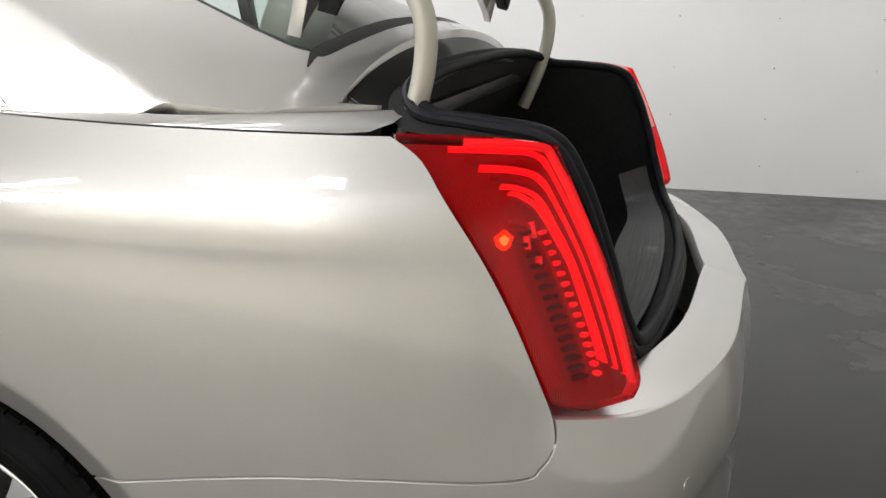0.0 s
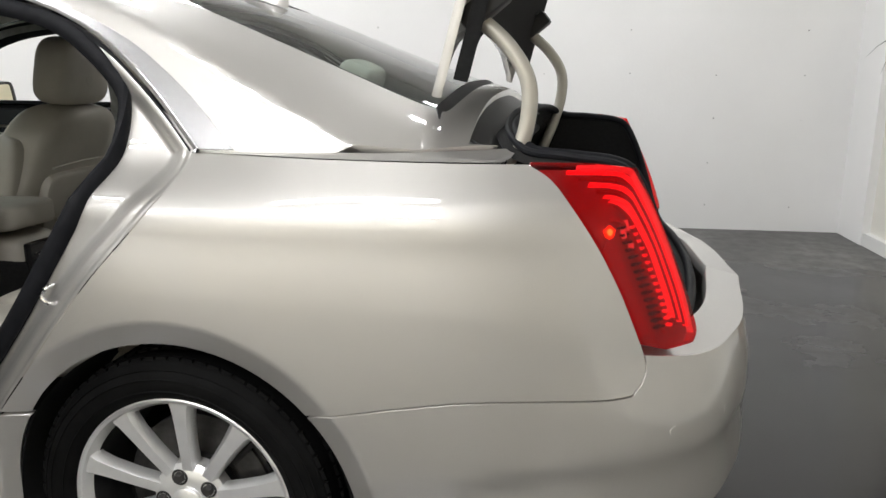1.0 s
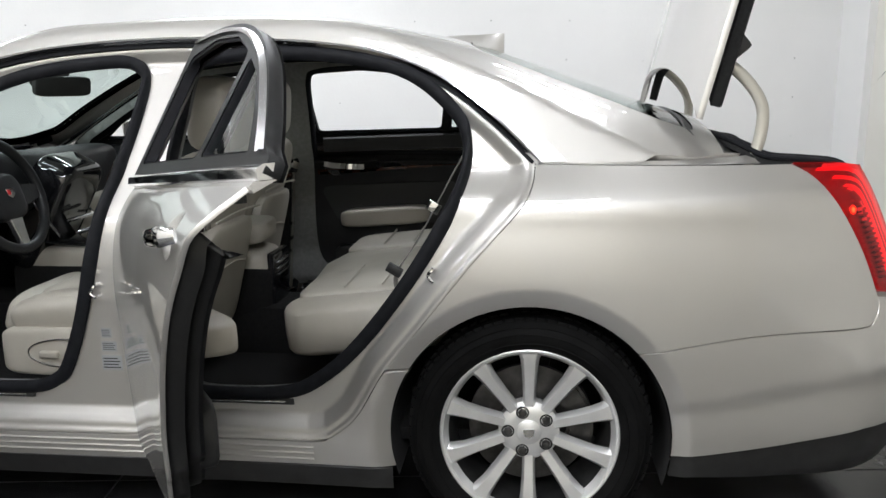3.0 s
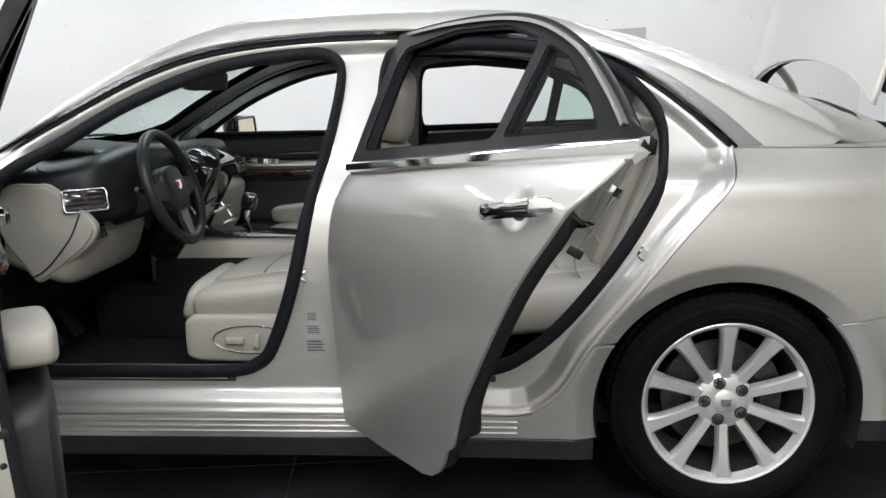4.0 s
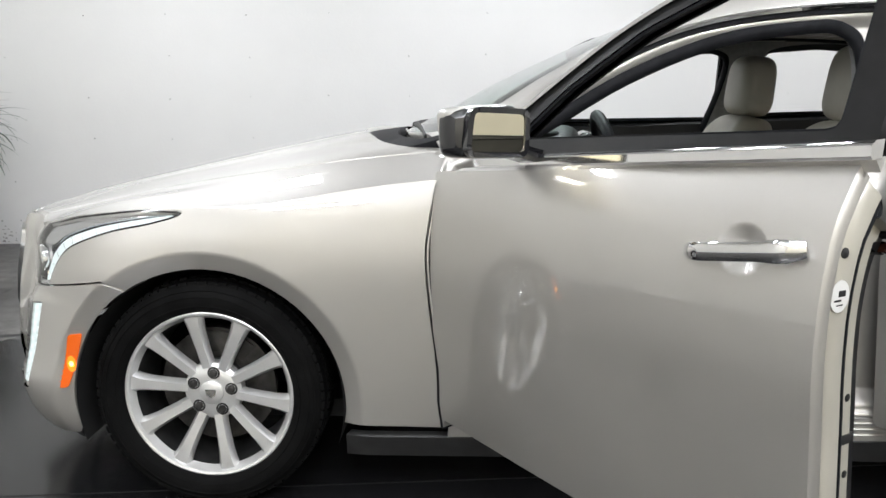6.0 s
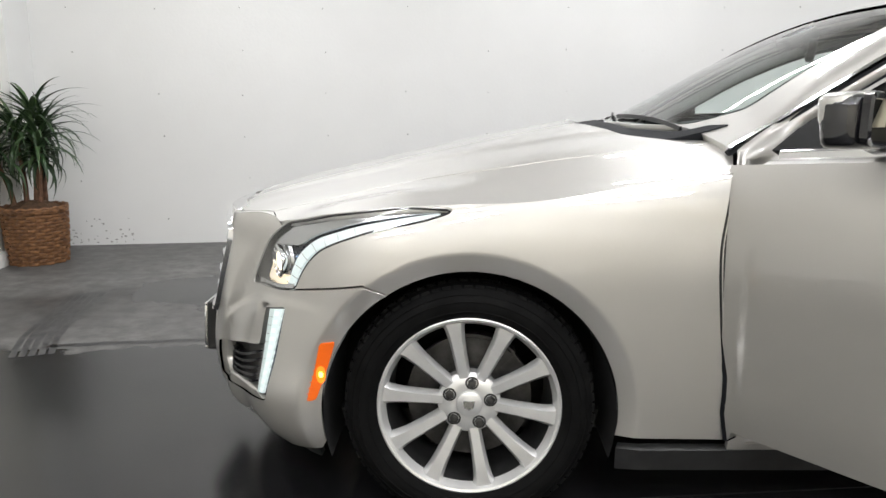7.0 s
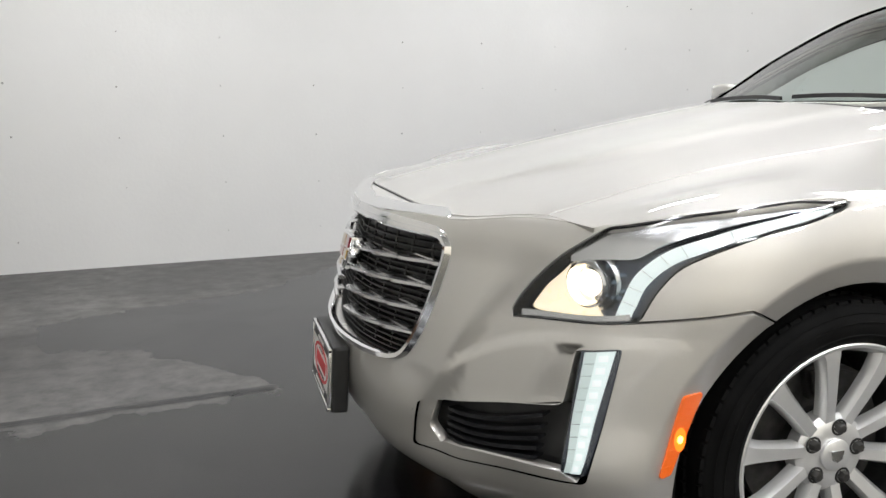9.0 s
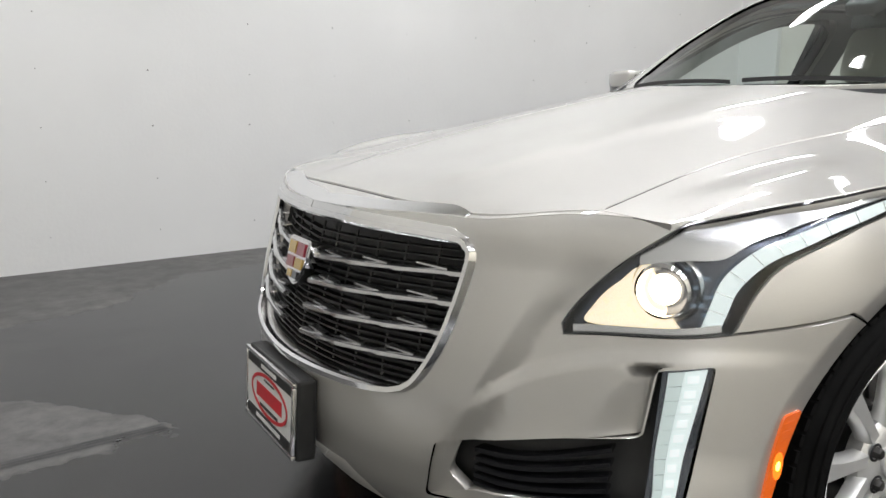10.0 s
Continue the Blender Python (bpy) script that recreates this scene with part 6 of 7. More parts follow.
    part("frame_strip", sweep(q, [(-0.004, -0.007), (0.004, -0.007), (0.004, 0.007), (-0.004, 0.007)], up=(0, 1, 0)), SATIN, d, "bright frame strip")
    # outer handle with its cup
    hx = np.linspace(handle_x - 0.115, handle_x + 0.115, 13)
    lift = np.array([0.008, 0.026, 0.036, 0.04, 0.041, 0.042, 0.042, 0.042, 0.041, 0.04, 0.038, 0.032, 0.008]) * 0.76
    base = body(along(hx), hz + 0 * hx) * (1, sign, 1)
    line = [Vector(p) + Vector((0, -sign * h, 0.012 * (p[0] - handle_x) / 0.115)) for p, h in zip(base, lift)]
    part("handle", sweep(line, [(0.006 * math.cos(a), 0.0155 * math.sin(a)) for a in np.arange(14) * math.pi / 7], up=(0, 0, 1), scale=[0.7, 0.9, 1, 1, 1, 1, 1, 1, 1, 1.05, 1.15, 1.15, 0.8]), CHROME, d, "chrome door handle")
    panel("handle_cup", sheet(cup, lambda s, z: body(s, z) + np.stack([0 * s, 0.02 * np.clip(1 - ((s - cup_s) / 0.052) ** 2 - ((z - hz) / 0.042) ** 2, 0, 1) ** 1.5, 0 * s], -1), 0.006, 0, mirror=mirror), PAINT, d)
    # latch holes and stickers on the closing face
    edge = FRONT_REAR_EDGE if front else SHUT[::-1][3:]
    for z, dx in ((0.86, 0), (0.62, 0.055), (0.62, 0.085), (0.49, 0.085)) if front else ():
        ex = float(np.interp(z, edge[::-1, 1], edge[::-1, 0])) - 0.024
        dep = 0.045 + dx
        ex -= 0.012 if dx else -0.017
        p = body(np.array([along(ex)]), np.array([z]))[0] * (1, sign, 1)
        nrm = Vector((1, 0, -0.0)) if front else Vector((0.8, 0, -0.6))
        spot_m = Matrix.Translation(Vector(p) + Vector((0.0035, sign * dep, 0))) @ nrm.to_track_quat("Z", "Y").to_matrix().to_4x4()
        part("plug", lathe([(0.008, -0.004), (0.008, 0.001), (0.006, 0.0025), (0.0, 0.0025)], 16, spot_m), BLACK, d)
    ex = float(np.interp(0.5, edge[::-1, 1], edge[::-1, 0])) - 0.022
    p = Vector(body(np.array([along(ex)]), np.array([0.5]))[0]) * 1
    p.y *= sign
    if front:
        part("latch", rbox((0.012, 0.06, 0.018), m=Matrix.Translation(p + Vector((-0.01, sign * 0.115, 0.05))) @ pose(0, 0, 0, 0, 0 if front else 35, 0), bevel=0.004), BLACK, d, "black door latch")
    if front:
        p = Vector(body(np.array([along(0.364)]), np.array([0.797]))[0])
        p.y *= sign
        sticker = [(0.021 * math.cos(a), 0.024 * math.sin(a)) for a in np.arange(24) * math.pi / 12]
        p.x = float(np.interp(0.797, edge[::-1, 1], edge[::-1, 0])) - 0.003
        sm = Matrix.Translation(p + Vector((0, sign * 0.05, 0))) @ pose(0, 0, 0, 0, 3.7, 0) @ pose(0, 0, 0, 90, 0, 90)
        part("sticker", slab(sticker, 0.0008, sm), WHITE, d, "round white sticker with black print")
        ink = bmesh.new()
        for a, b, w, h in ((0.004, 0.004, 0.015, 0.009), (-0.005, -0.006, 0.015, 0.003), (0.0, -0.013, 0.014, 0.002)):
            rbox((w, h, 0.0006), m=sm @ pose(a, b, 0.0012), bevel=0, bm=ink)
        part("sticker_print", ink, BLACKINK, d)
        # door mirror
        def house(v):
            k = v.x
            return Vector((v.x * (1.0 - 0.25 * abs(v.y) / 0.13), v.y, v.z * (1.0 + 0.25 * (-sign * v.y) / 0.12 * -0.4)))
        hm = pose(-0.392 - (0.07 if mirror else 0), sign * -0.968, 1.048, 0, 0, sign * 13)
        part("mirror_housing", blob((0.1, 0.2, 0.112), hm @ pose(-0.012, 0, 0), 0.35, 0.5, shape=house), GLOSS, d, "gloss black door mirror")
        part("mirror_cap", blob((0.092, 0.196, 0.072), hm @ pose(-0.02, 0, 0.023), 0.4, 0.5, shape=house), PAINT, d, "silver mirror cap")
        rim = soften([(-0.087, -0.041), (0.084, -0.049), (0.093, 0.039), (-0.07, 0.046)], 0.02, 5)
        if mirror:
            rim = rim * (-1, 1)
        gm = hm @ pose(0.037, 0, 0, 90, 0, 90)
        ring_line = [gm @ Vector((x * 1.03, y * 1.05, 0.0)) for x, y in rim]
        part("mirror_rim", sweep(ring_line, [(-0.006, -0.008), (0.006, -0.008), (0.006, 0.008), (-0.006, 0.008)], True, up=(1, 0, 0)), GLOSS, d)
        glass = part("mirror_glass", slab(rim, 0.002, gm @ pose(0, 0, 0.002)), MIRROR, d, "warm tinted mirror glass")
        part("mirror_foot", sweep([(x - (0.07 if mirror else 0), sign * y, z) for x, y, z in ((-0.425, -0.78, 0.985), (-0.42, -0.83, 0.992), (-0.412, -0.88, 1.005), (-0.405, -0.92, 1.02))], [(-0.03, -0.016), (0.03, -0.016), (0.034, 0.014), (-0.034, 0.014)]), GLOSS, d)
    return d


HINGE_F, HINGE_R = (-0.798, -0.865, 0.6), (0.358, -0.865, 0.6)
for mirror in (False, True):
    door("front_door", DOOR_F, FRAME_F, [GLASS_F], HINGE_F, 57.6, 3.2, 0.24, mirror, True)
    door("rear_door", DOOR_R, FRAME_R, [GLASS_R, GLASS_Q], HINGE_R, 55.8, 4.0, 1.27, mirror, False)

# roof edge strips, pillar chrome, strikers, stickers on the pillar, scuff plates
for sign in (1, -1):
    cx = canopy_at(RAIL)
    line = canopy(cx[:, 0], cx[:, 1]) * (1, sign, 1)
    part("roof_strip", sweep(line + (0, -0.004 * sign, 0.0), [(-0.005, -0.011), (0.006, -0.011), (0.008, 0.004), (0.002, 0.012), (-0.005, 0.01)], up=(0, -sign, 0.4)), CHROME, car, "chrome roof strip")
    part("roof_channel", sweep(line + (0, 0.004 * sign, -0.014), [(-0.008, -0.008), (0.008, -0.008), (0.008, 0.008), (-0.008, 0.008)], up=(0, -sign, 0.4)), RUBBER, car)
    run = RAIL[RAIL[:, 0] > 0.95]
    grow = ease((run[:, 0] - 0.95) / 0.5)
    outer = np.maximum(run + np.stack([0.016 + 0.056 * grow, 0.006 * (1 - grow)], 1), (0, 1.05))
    inner = np.maximum(run + (0.004, 0), (0, 1.049))
    panel("pillar_strip", sheet(canopy_at(join(inner, outer[::-1])), off(canopy, 0.004), 0.02, 0.006, out=(0, -0.8, 0.4), mirror=sign < 0), SATIN, car, "bright trim along the rear pillar")
    for x, z in ((0.225, 0.70), (1.165, 0.765)):
        p = Vector(aperture(np.array([x + 0.035]), np.array([z]))[0])
        p.y *= sign
        loop = [p + Vector(v) for v in ((0, 0, 0.018), (0, -sign * 0.02, 0.016), (-0.012, -sign * 0.022, 0.0), (0, -sign * 0.02, -0.016), (0, 0, -0.018))]
        part("striker", sweep(smooth(loop, 4), 0.0045), CHROME, car, "bright steel door striker")
    for x, z, w, h in ((0.275, 0.485, 0.06, 0.045), (0.272, 0.535, 0.045, 0.03), (0.268, 0.575, 0.03, 0.028)):
        f = lambda u, v: aperture(u, v) * (1, 1, 1) - np.array([0, 0.0015, 0])
        panel("pillar_sticker", sheet([(x - w / 2, z - h / 2), (x + w / 2, z - h / 2), (x + w / 2, z + h / 2), (x - w / 2, z + h / 2)], f, 0.03, 0, mirror=sign < 0), LABEL, car, "grey sticker with small print")
        ink = []
        for k in range(4):
            z0 = z - h / 2 + h * (0.15 + 0.2 * k)
            f2 = lambda u, v: aperture(u, v) - np.array([0, 0.002, 0])
            ink.append(sheet([(x - w * 0.43, z0), (x + w * (0.4 - 0.1 * (k % 2)), z0), (x + w * (0.4 - 0.1 * (k % 2)), z0 + h * 0.09), (x - w * 0.43, z0 + h * 0.09)], f2, 0.03, 0, mirror=sign < 0))
        panel("sticker_print", weld(*ink), BLACKINK, car)
    for x0, x1 in ((-0.62, 0.03), (0.52, 0.8)):
        y = float(aperture(np.array([(x0 + x1) / 2]), np.array([0.384]))[0, 1])
        part("scuff_plate", rbox((x1 - x0, 0.02, 0.02), ((x0 + x1) / 2, sign * (y + 0.004), 0.384), 0.004), BLACK, car, "black scuff plate with a bright line")
        part("scuff_line", rbox((x1 - x0 - 0.05, 0.004, 0.005), ((x0 + x1) / 2, sign * (y - 0.006), 0.384), 0.0015), SATIN, car)


# ---------- cabin ----------
part("cabin_floor", rbox((2.5, 1.5, 0.04), (0.25, 0, 0.26), 0.01), CARPET, car, "black carpet")
part("underbody", rbox((3.9, 1.3, 0.06), (0.1, 0, 0.2), 0.01), BLACK, car)
part("firewall", rbox((0.05, 1.3, 0.68), (-0.86, 0, 0.57), 0.01), CARPET, car)
part("rear_bulkhead", rbox((0.04, 1.36, 0.62), m=pose(1.54, 0, 0.68, 0, 12, 0), bevel=0.01), BLACK, car)
tunnel = part("tunnel", rbox((1.9, 0.26, 0.2), (0.2, 0, 0.36), 0.04), CARPET, car)
head = both(join([(-0.2, 0.0), (-0.16, -0.4), (-0.05, -0.53)], smooth([(0.3, -0.585), (0.8, -0.585), (1.1, -0.56), (1.25, -0.5)], 4), [(1.28, 0.0)]))
panel("headliner", sheet(head, off(canopy, -0.045), 0.05, 0.0, out=(0, 0, -1)), HEADLINER, car, "dark grey headliner")
for sign in (1, -1):
    # inner pillar trims
    f = lambda x, z: aperture(x, z) + np.array([0, 0.05, 0])
    panel("pillar_trim", sheet(drawn_in(OUTER, 0.03), f, 0.03, 0.0, holes=[drawn_in(HOLE_F, 0.004), drawn_in(HOLE_R, 0.004)], mirror=sign < 0, out=(0, 1, 0)), PILLAR, car, "grey pillar trim")


def seat(y, x0, back_tilt=14):
    """A front seat: cushion, bolsters, backrest, headrest, posts, side shell with switches."""
    sgn = -1 if y < 0 else 1
    st = part("front_seat", blob((0.54, 0.5, 0.17), pose(x0 + 0.0, y, 0.545, 0, -7, 0), 0.5, 0.4, 36, 20, shape=lambda v: Vector((v.x, v.y, v.z + 0.035 * (abs(v.y) / 0.25) ** 3 * (v.z > 0) - 0.02 * (v.x < -0.2)))), LEATHER, car, "light beige leather front seat")
    part("cushion_insert", blob((0.44, 0.29, 0.06), pose(x0 - 0.01, y, 0.612, 0, -7, 0), 0.5, 0.35), LEATHER, st)
    for k in (0.0, 0.11):
        part("seam", sweep([(x0 - 0.04 + k, y - 0.14, 0.637 + 0.12 * k), (x0 - 0.045 + k, y, 0.64 + 0.12 * k), (x0 - 0.04 + k, y + 0.14, 0.637 + 0.12 * k)], 0.003), LEATHER, st)
    for s in (-1, 1):
        part("bolster", blob((0.5, 0.1, 0.12), pose(x0, y + s * 0.22, 0.57, s * -14, -5, 0), 0.6, 0.45), LEATHER, st)
    part("seat_front", blob((0.1, 0.44, 0.15), pose(x0 - 0.25, y, 0.535, 0, 18, 0), 0.6, 0.4), LEATHER, st)
    shell_m = pose(x0 + 0.02, y + sgn * 0.245, 0.45)
    side_shell = part("seat_valance", blob((0.58, 0.07, 0.155), shell_m, 0.28, 0.3), LEATHER, st, "light plastic seat valance")
    panel_line = [shell_m @ Vector((0.125 * math.cos(a) - 0.07, sgn * 0.0365, 0.045 * math.sin(a))) for a in np.arange(32) * math.pi / 16]
    part("switch_bezel", sweep(panel_line, 0.003, True), SATIN, st)
    for dx, w, h, r in ((-0.125, 0.06, 0.022, 0), (-0.055, 0.018, 0.045, 12), (-0.012, 0.022, 0.03, 12)):
        part("seat_switch", rbox((w, 0.02, h), m=shell_m @ pose(dx, sgn * 0.04, -0.004, 0, r, 0), bevel=0.007, seg=3), LEATHER, st)
    bt = pose(x0 + 0.22, y, 0.452, 0, back_tilt, 0)
    curve = lambda v: Vector((v.x - 0.05 * (abs(v.y) / 0.25) ** 3 * (v.x < 0) - 0.03 * math.cos((v.z + 0.1) * 5), v.y * (1.0 - 0.16 * max(0.0, v.z) / 0.3), v.z))
    part("backrest", blob((0.17, 0.5, 0.66), bt @ pose(0, 0, 0.29), 0.42, 0.45, 36, 24, shape=curve), LEATHER, st, "leather backrest")
    part("back_insert", blob((0.07, 0.27, 0.5), bt @ pose(-0.095, 0, 0.25), 0.4, 0.35, shape=lambda v: Vector((v.x - 0.03 * math.cos((v.z + 0.1) * 5), v.y, v.z))), LEATHER, st)
    for z in (0.16, 0.3, 0.42):
        part("seam", sweep([bt @ Vector((-0.155 + 0.012 * abs(z - 0.25) * 4, dy, z)) for dy in (-0.13, -0.06, 0, 0.06, 0.13)], 0.003), LEATHER, st)
    for s in (-1, 1):
        part("back_bolster", blob((0.16, 0.085, 0.5), bt @ pose(-0.06, s * 0.205, 0.25, 0, 0, s * 22), 0.5, 0.5), LEATHER, st)
    part("back_panel", blob((0.05, 0.4, 0.4), bt @ pose(0.075, 0, 0.2), 0.3, 0.3), LEATHER, st)
    part("pocket_seam", sweep([bt @ Vector((0.103, dy, 0.24 + 0.02 * (1 - (dy / 0.15) ** 2))) for dy in np.linspace(-0.15, 0.15, 9)], 0.004), LEATHER, st)
    part("pocket_seam", sweep([bt @ Vector((0.1, dy, 0.43 + 0.01 * (1 - (dy / 0.2) ** 2))) for dy in np.linspace(-0.2, 0.2, 9)], 0.004), LEATHER, st)
    for s in (-1, 1):
        part("headrest_post", sweep([bt @ Vector((0.0, s * 0.06, 0.58)), bt @ Vector((0.0, s * 0.06, 0.69))], 0.007), CHROME, st, "chrome post")
    hr = part("headrest", blob((0.14, 0.29, 0.235), bt @ pose(-0.015, 0, 0.735, 0, -8, 0), 0.5, 0.5, 32, 20, shape=lambda v: Vector((v.x - 0.02 * (abs(v.z) / 0.1) * 0, v.y * (1 - 0.1 * v.z / 0.1), v.z))), LEATHER, st, "leather headrest")
    part("headrest_button", lathe([(0.02, 0.0), (0.02, 0.005), (0.015, 0.006), (0.013, 0.003), (0.0, 0.003)], 24, bt @ pose(0.052, 0.0, 0.72, 0, 82, 0)), LEATHER, st)
    return st


seat(-0.39, 0.085)
seat(0.39, -0.01)

# rear bench
bench = part("rear_bench", blob((0.55, 1.3, 0.2), pose(0.96, 0, 0.54, 0, -6, 0), 0.35, 0.25, 48, 16, shape=lambda v: Vector((v.x, v.y, v.z - 0.03 * math.exp(-((abs(v.y) - 0.36) / 0.15) ** 2) * (v.z > 0)))), LEATHER, car, "light beige leather rear bench")
for yy in (-0.36, 0.36):
    part("bench_insert", blob((0.44, 0.34, 0.06), pose(0.94, yy, 0.61, 0, -6, 0), 0.45, 0.3), LEATHER, bench)
    for k in (-0.06, 0.06):
        part("seam", sweep([(0.94 + k, yy - 0.16, 0.644 + 0.1 * k), (0.94 + k, yy, 0.645 + 0.1 * k), (0.94 + k, yy + 0.16, 0.644 + 0.1 * k)], 0.003), LEATHER, bench)
    bt = pose(1.19, yy, 0.58, 0, 22, 0)
    part("bench_back", blob((0.15, 0.5, 0.62), bt @ pose(0, 0, 0.26), 0.42, 0.4, 32, 20), LEATHER, bench, "leather rear backrest")
    part("bench_insert", blob((0.06, 0.3, 0.46), bt @ pose(-0.075, 0, 0.25), 0.4, 0.3), LEATHER, bench)
    for k in (0.12, 0.26, 0.4):
        part("seam", sweep([bt @ Vector((-0.106, dy, k)) for dy in (-0.14, 0, 0.14)], 0.003), LEATHER, bench)
    part("headrest", blob((0.12, 0.26, 0.15), bt @ pose(0.03, 0, 0.62), 0.5, 0.5), LEATHER, bench, "leather headrest")
part("bench_back", blob((0.13, 0.26, 0.58), pose(1.2, 0, 0.58, 0, 22, 0) @ pose(0, 0, 0.26), 0.4, 0.4), LEATHER, bench)
for yy in (-0.62, 0.62):
    part("side_bolster", blob((0.14, 0.12, 0.6), pose(1.2, yy, 0.58, 0, 22, 0) @ pose(0, 0, 0.27), 0.45, 0.5), LEATHER, bench)
belt_line_3d = [(1.32, -0.56, 1.14), (1.25, -0.565, 1.04), (1.12, -0.57, 0.8), (1.05, -0.575, 0.68), (1.1, -0.6, 0.58)]
part("seat_belt", sweep(smooth(belt_line_3d, 5), [(-0.022, -0.0012), (0.022, -0.0012), (0.022, 0.0012), (-0.022, 0.0012)], up=(1, 0, 0.6)), mottle(material("belt_webbing", rough=0.8), 40, (0.16, 0.155, 0.145), (0.22, 0.21, 0.2)), car, "grey seat belt")
part("belt_buckle", rbox((0.05, 0.02, 0.03), m=pose(1.05, -0.59, 0.71, 0, 30, 0), bevel=0.006), BLACK, car)
part("belt_tongue", rbox((0.04, 0.012, 0.03), m=pose(1.17, -0.585, 0.9, 0, 30, 0), bevel=0.003), CHROME, car)
part("belt_release", rbox((0.03, 0.03, 0.05), m=pose(0.27, -0.16, 0.62, 0, 15, 0), bevel=0.005), material("red_plastic", (0.45, 0.03, 0.02), 0.4), car, "red buckle button")

# dashboard
dash = part("dashboard", blob((0.46, 1.34, 0.24), pose(-0.64, 0, 0.885, 0, -6, 0), 0.35, 0.25, 40, 20, shape=lambda v: Vector((v.x + 0.06 * math.cos(v.y * 2.2), v.y, v.z + 0.03 * math.exp(-((v.y + 0.39) / 0.2) ** 2)))), DARKTRIM, car, "dark dashboard with lighter lower panels")
part("lower_dash", blob((0.26, 0.55, 0.2), pose(-0.61, -0.44, 0.745, 0, 20, 0), 0.4, 0.35), LEATHER, dash, "light lower panel")
part("lower_dash", blob((0.3, 0.55, 0.26), pose(-0.52, 0.44, 0.74, 0, 14, 0), 0.35, 0.3), LEATHER, dash, "light lower panel")
END_CAP = smooth([(-0.7, 0.935), (-0.6, 0.948), (-0.549, 0.942), (-0.472, 0.88), (-0.433, 0.845), (-0.417, 0.807), (-0.455, 0.75), (-0.584, 0.656), (-0.625, 0.648), (-0.66, 0.7), (-0.72, 0.8)], 4, True)
part("dash_side", slab(END_CAP, 0.04, pose(0, -0.675, 0, 90, 0, 0), bevel=0.01), LEATHER, dash, "light dash end panel")
part("dash_seam", sweep([(x, -0.7165, z) for x, z in smooth([(-0.46, 0.86), (-0.5, 0.78), (-0.58, 0.69), (-0.63, 0.66)], 5)], 0.0025), DARKTRIM, dash)
part("wood_strip", blob((0.06, 0.5, 0.09), pose(-0.41, 0.44, 0.89, 0, -20, 0), 0.35, 0.25), WOOD, dash, "dark polished wood strip")
part("wood_strip", blob((0.06, 0.16, 0.05), pose(-0.475, -0.61, 0.9, 0, -20, 0), 0.35, 0.25), WOOD, dash)
part("switch_panel", rbox((0.02, 0.12, 0.055), m=pose(-0.462, -0.63, 0.79, 0, -12, 0), bevel=0.006), GLOSS, dash, "black switch panel")
for k in range(3):
    part("dash_switch", rbox((0.01, 0.026, 0.02), m=pose(-0.451, -0.67 + 0.038 * k, 0.79, 0, -12, 0), bevel=0.004), DARKTRIM, dash)
for yy in (-0.63, 0.64):
    vent_m = Matrix.Translation((-0.462, -0.675, 0.892)) @ Vector((0.62, -0.72, 0.3)).to_track_quat("Z", "X").to_matrix().to_4x4() if yy < 0 else pose(-0.385, yy, 0.885, 0, 70, 0)
    part("air_vent", rbox((0.07 if yy < 0 else 0.09, 0.13, 0.03), m=vent_m, bevel=0.01), GLOSS, dash, "black air vent with bright edge")
    part("vent_edge", sweep([vent_m @ Vector((a, b, 0.016)) for a, b in soften([(-0.034, -0.064), (0.034, -0.064), (0.034, 0.064), (-0.034, 0.064)], 0.012)], 0.003, True), SATIN, dash)
    for k in range(4):
        part("vent_blade", rbox((0.004, 0.1, 0.012), m=vent_m @ pose(-0.022 + 0.015 * k, 0, 0.016), bevel=0), BLACK, dash)
part("cluster_hood", blob((0.22, 0.36, 0.1), pose(-0.56, -0.39, 1.005, 0, 6, 0), 0.4, 0.35), DARKTRIM, dash)
part("cluster", rbox((0.01, 0.28, 0.1), m=pose(-0.455, -0.39, 0.965, 0, -18, 0), bevel=0.003), GLOSS, dash, "black instrument cluster")
part("speaker_grille", lathe([(0.05, 0), (0.05, 0.006), (0.038, 0.008), (0, 0.008)], 32, pose(-0.585, -0.6, 0.985, 12, 10, 0)), DARKTRIM, dash)
part("speaker_ring", lathe([(0.05, 0.003), (0.052, 0.007), (0.054, 0.003)], 40, pose(-0.585, -0.6, 0.985, 12, 10, 0), closed=True), SATIN, dash)
stack = part("center_panel", blob((0.16, 0.28, 0.46), pose(-0.38, 0, 0.79, 0, 28, 0), 0.35, 0.3), GLOSS, dash, "gloss black centre stack")
for k in range(5):
    part("key_row", rbox((0.012, 0.2, 0.012), m=pose(-0.345 + 0.035 * k, 0, 0.84 - 0.045 * k, 0, 28, 0) @ pose(0.055, 0, 0), bevel=0.003), SATIN, stack)
for s in (-1, 1):
    part("stack_edge", sweep([(-0.44, s * 0.145, 0.97), (-0.37, s * 0.148, 0.86), (-0.27, s * 0.148, 0.72)], 0.006), SATIN, stack)

# steering wheel
wheel_m = pose(-0.28, -0.42, 0.905, 0, 72, 0) @ pose(0, 0, 0, 0, 0, 180)
steer = part("steering_wheel", sweep([wheel_m @ Vector((0.185 * math.cos(a), 0.185 * math.sin(a), 0)) for a in np.arange(56) * math.pi / 28], [(0.018 * math.cos(a), 0.018 * math.sin(a)) for a in np.arange(10) * math.pi / 5], True, up=wheel_m.to_3x3() @ Vector((0, 0, 1))), DARKTRIM, car, "black leather steering wheel")
part("wheel_boss", blob((0.16, 0.17, 0.06), wheel_m @ pose(-0.005, 0, -0.01), 0.5, 0.6), DARKTRIM, steer)
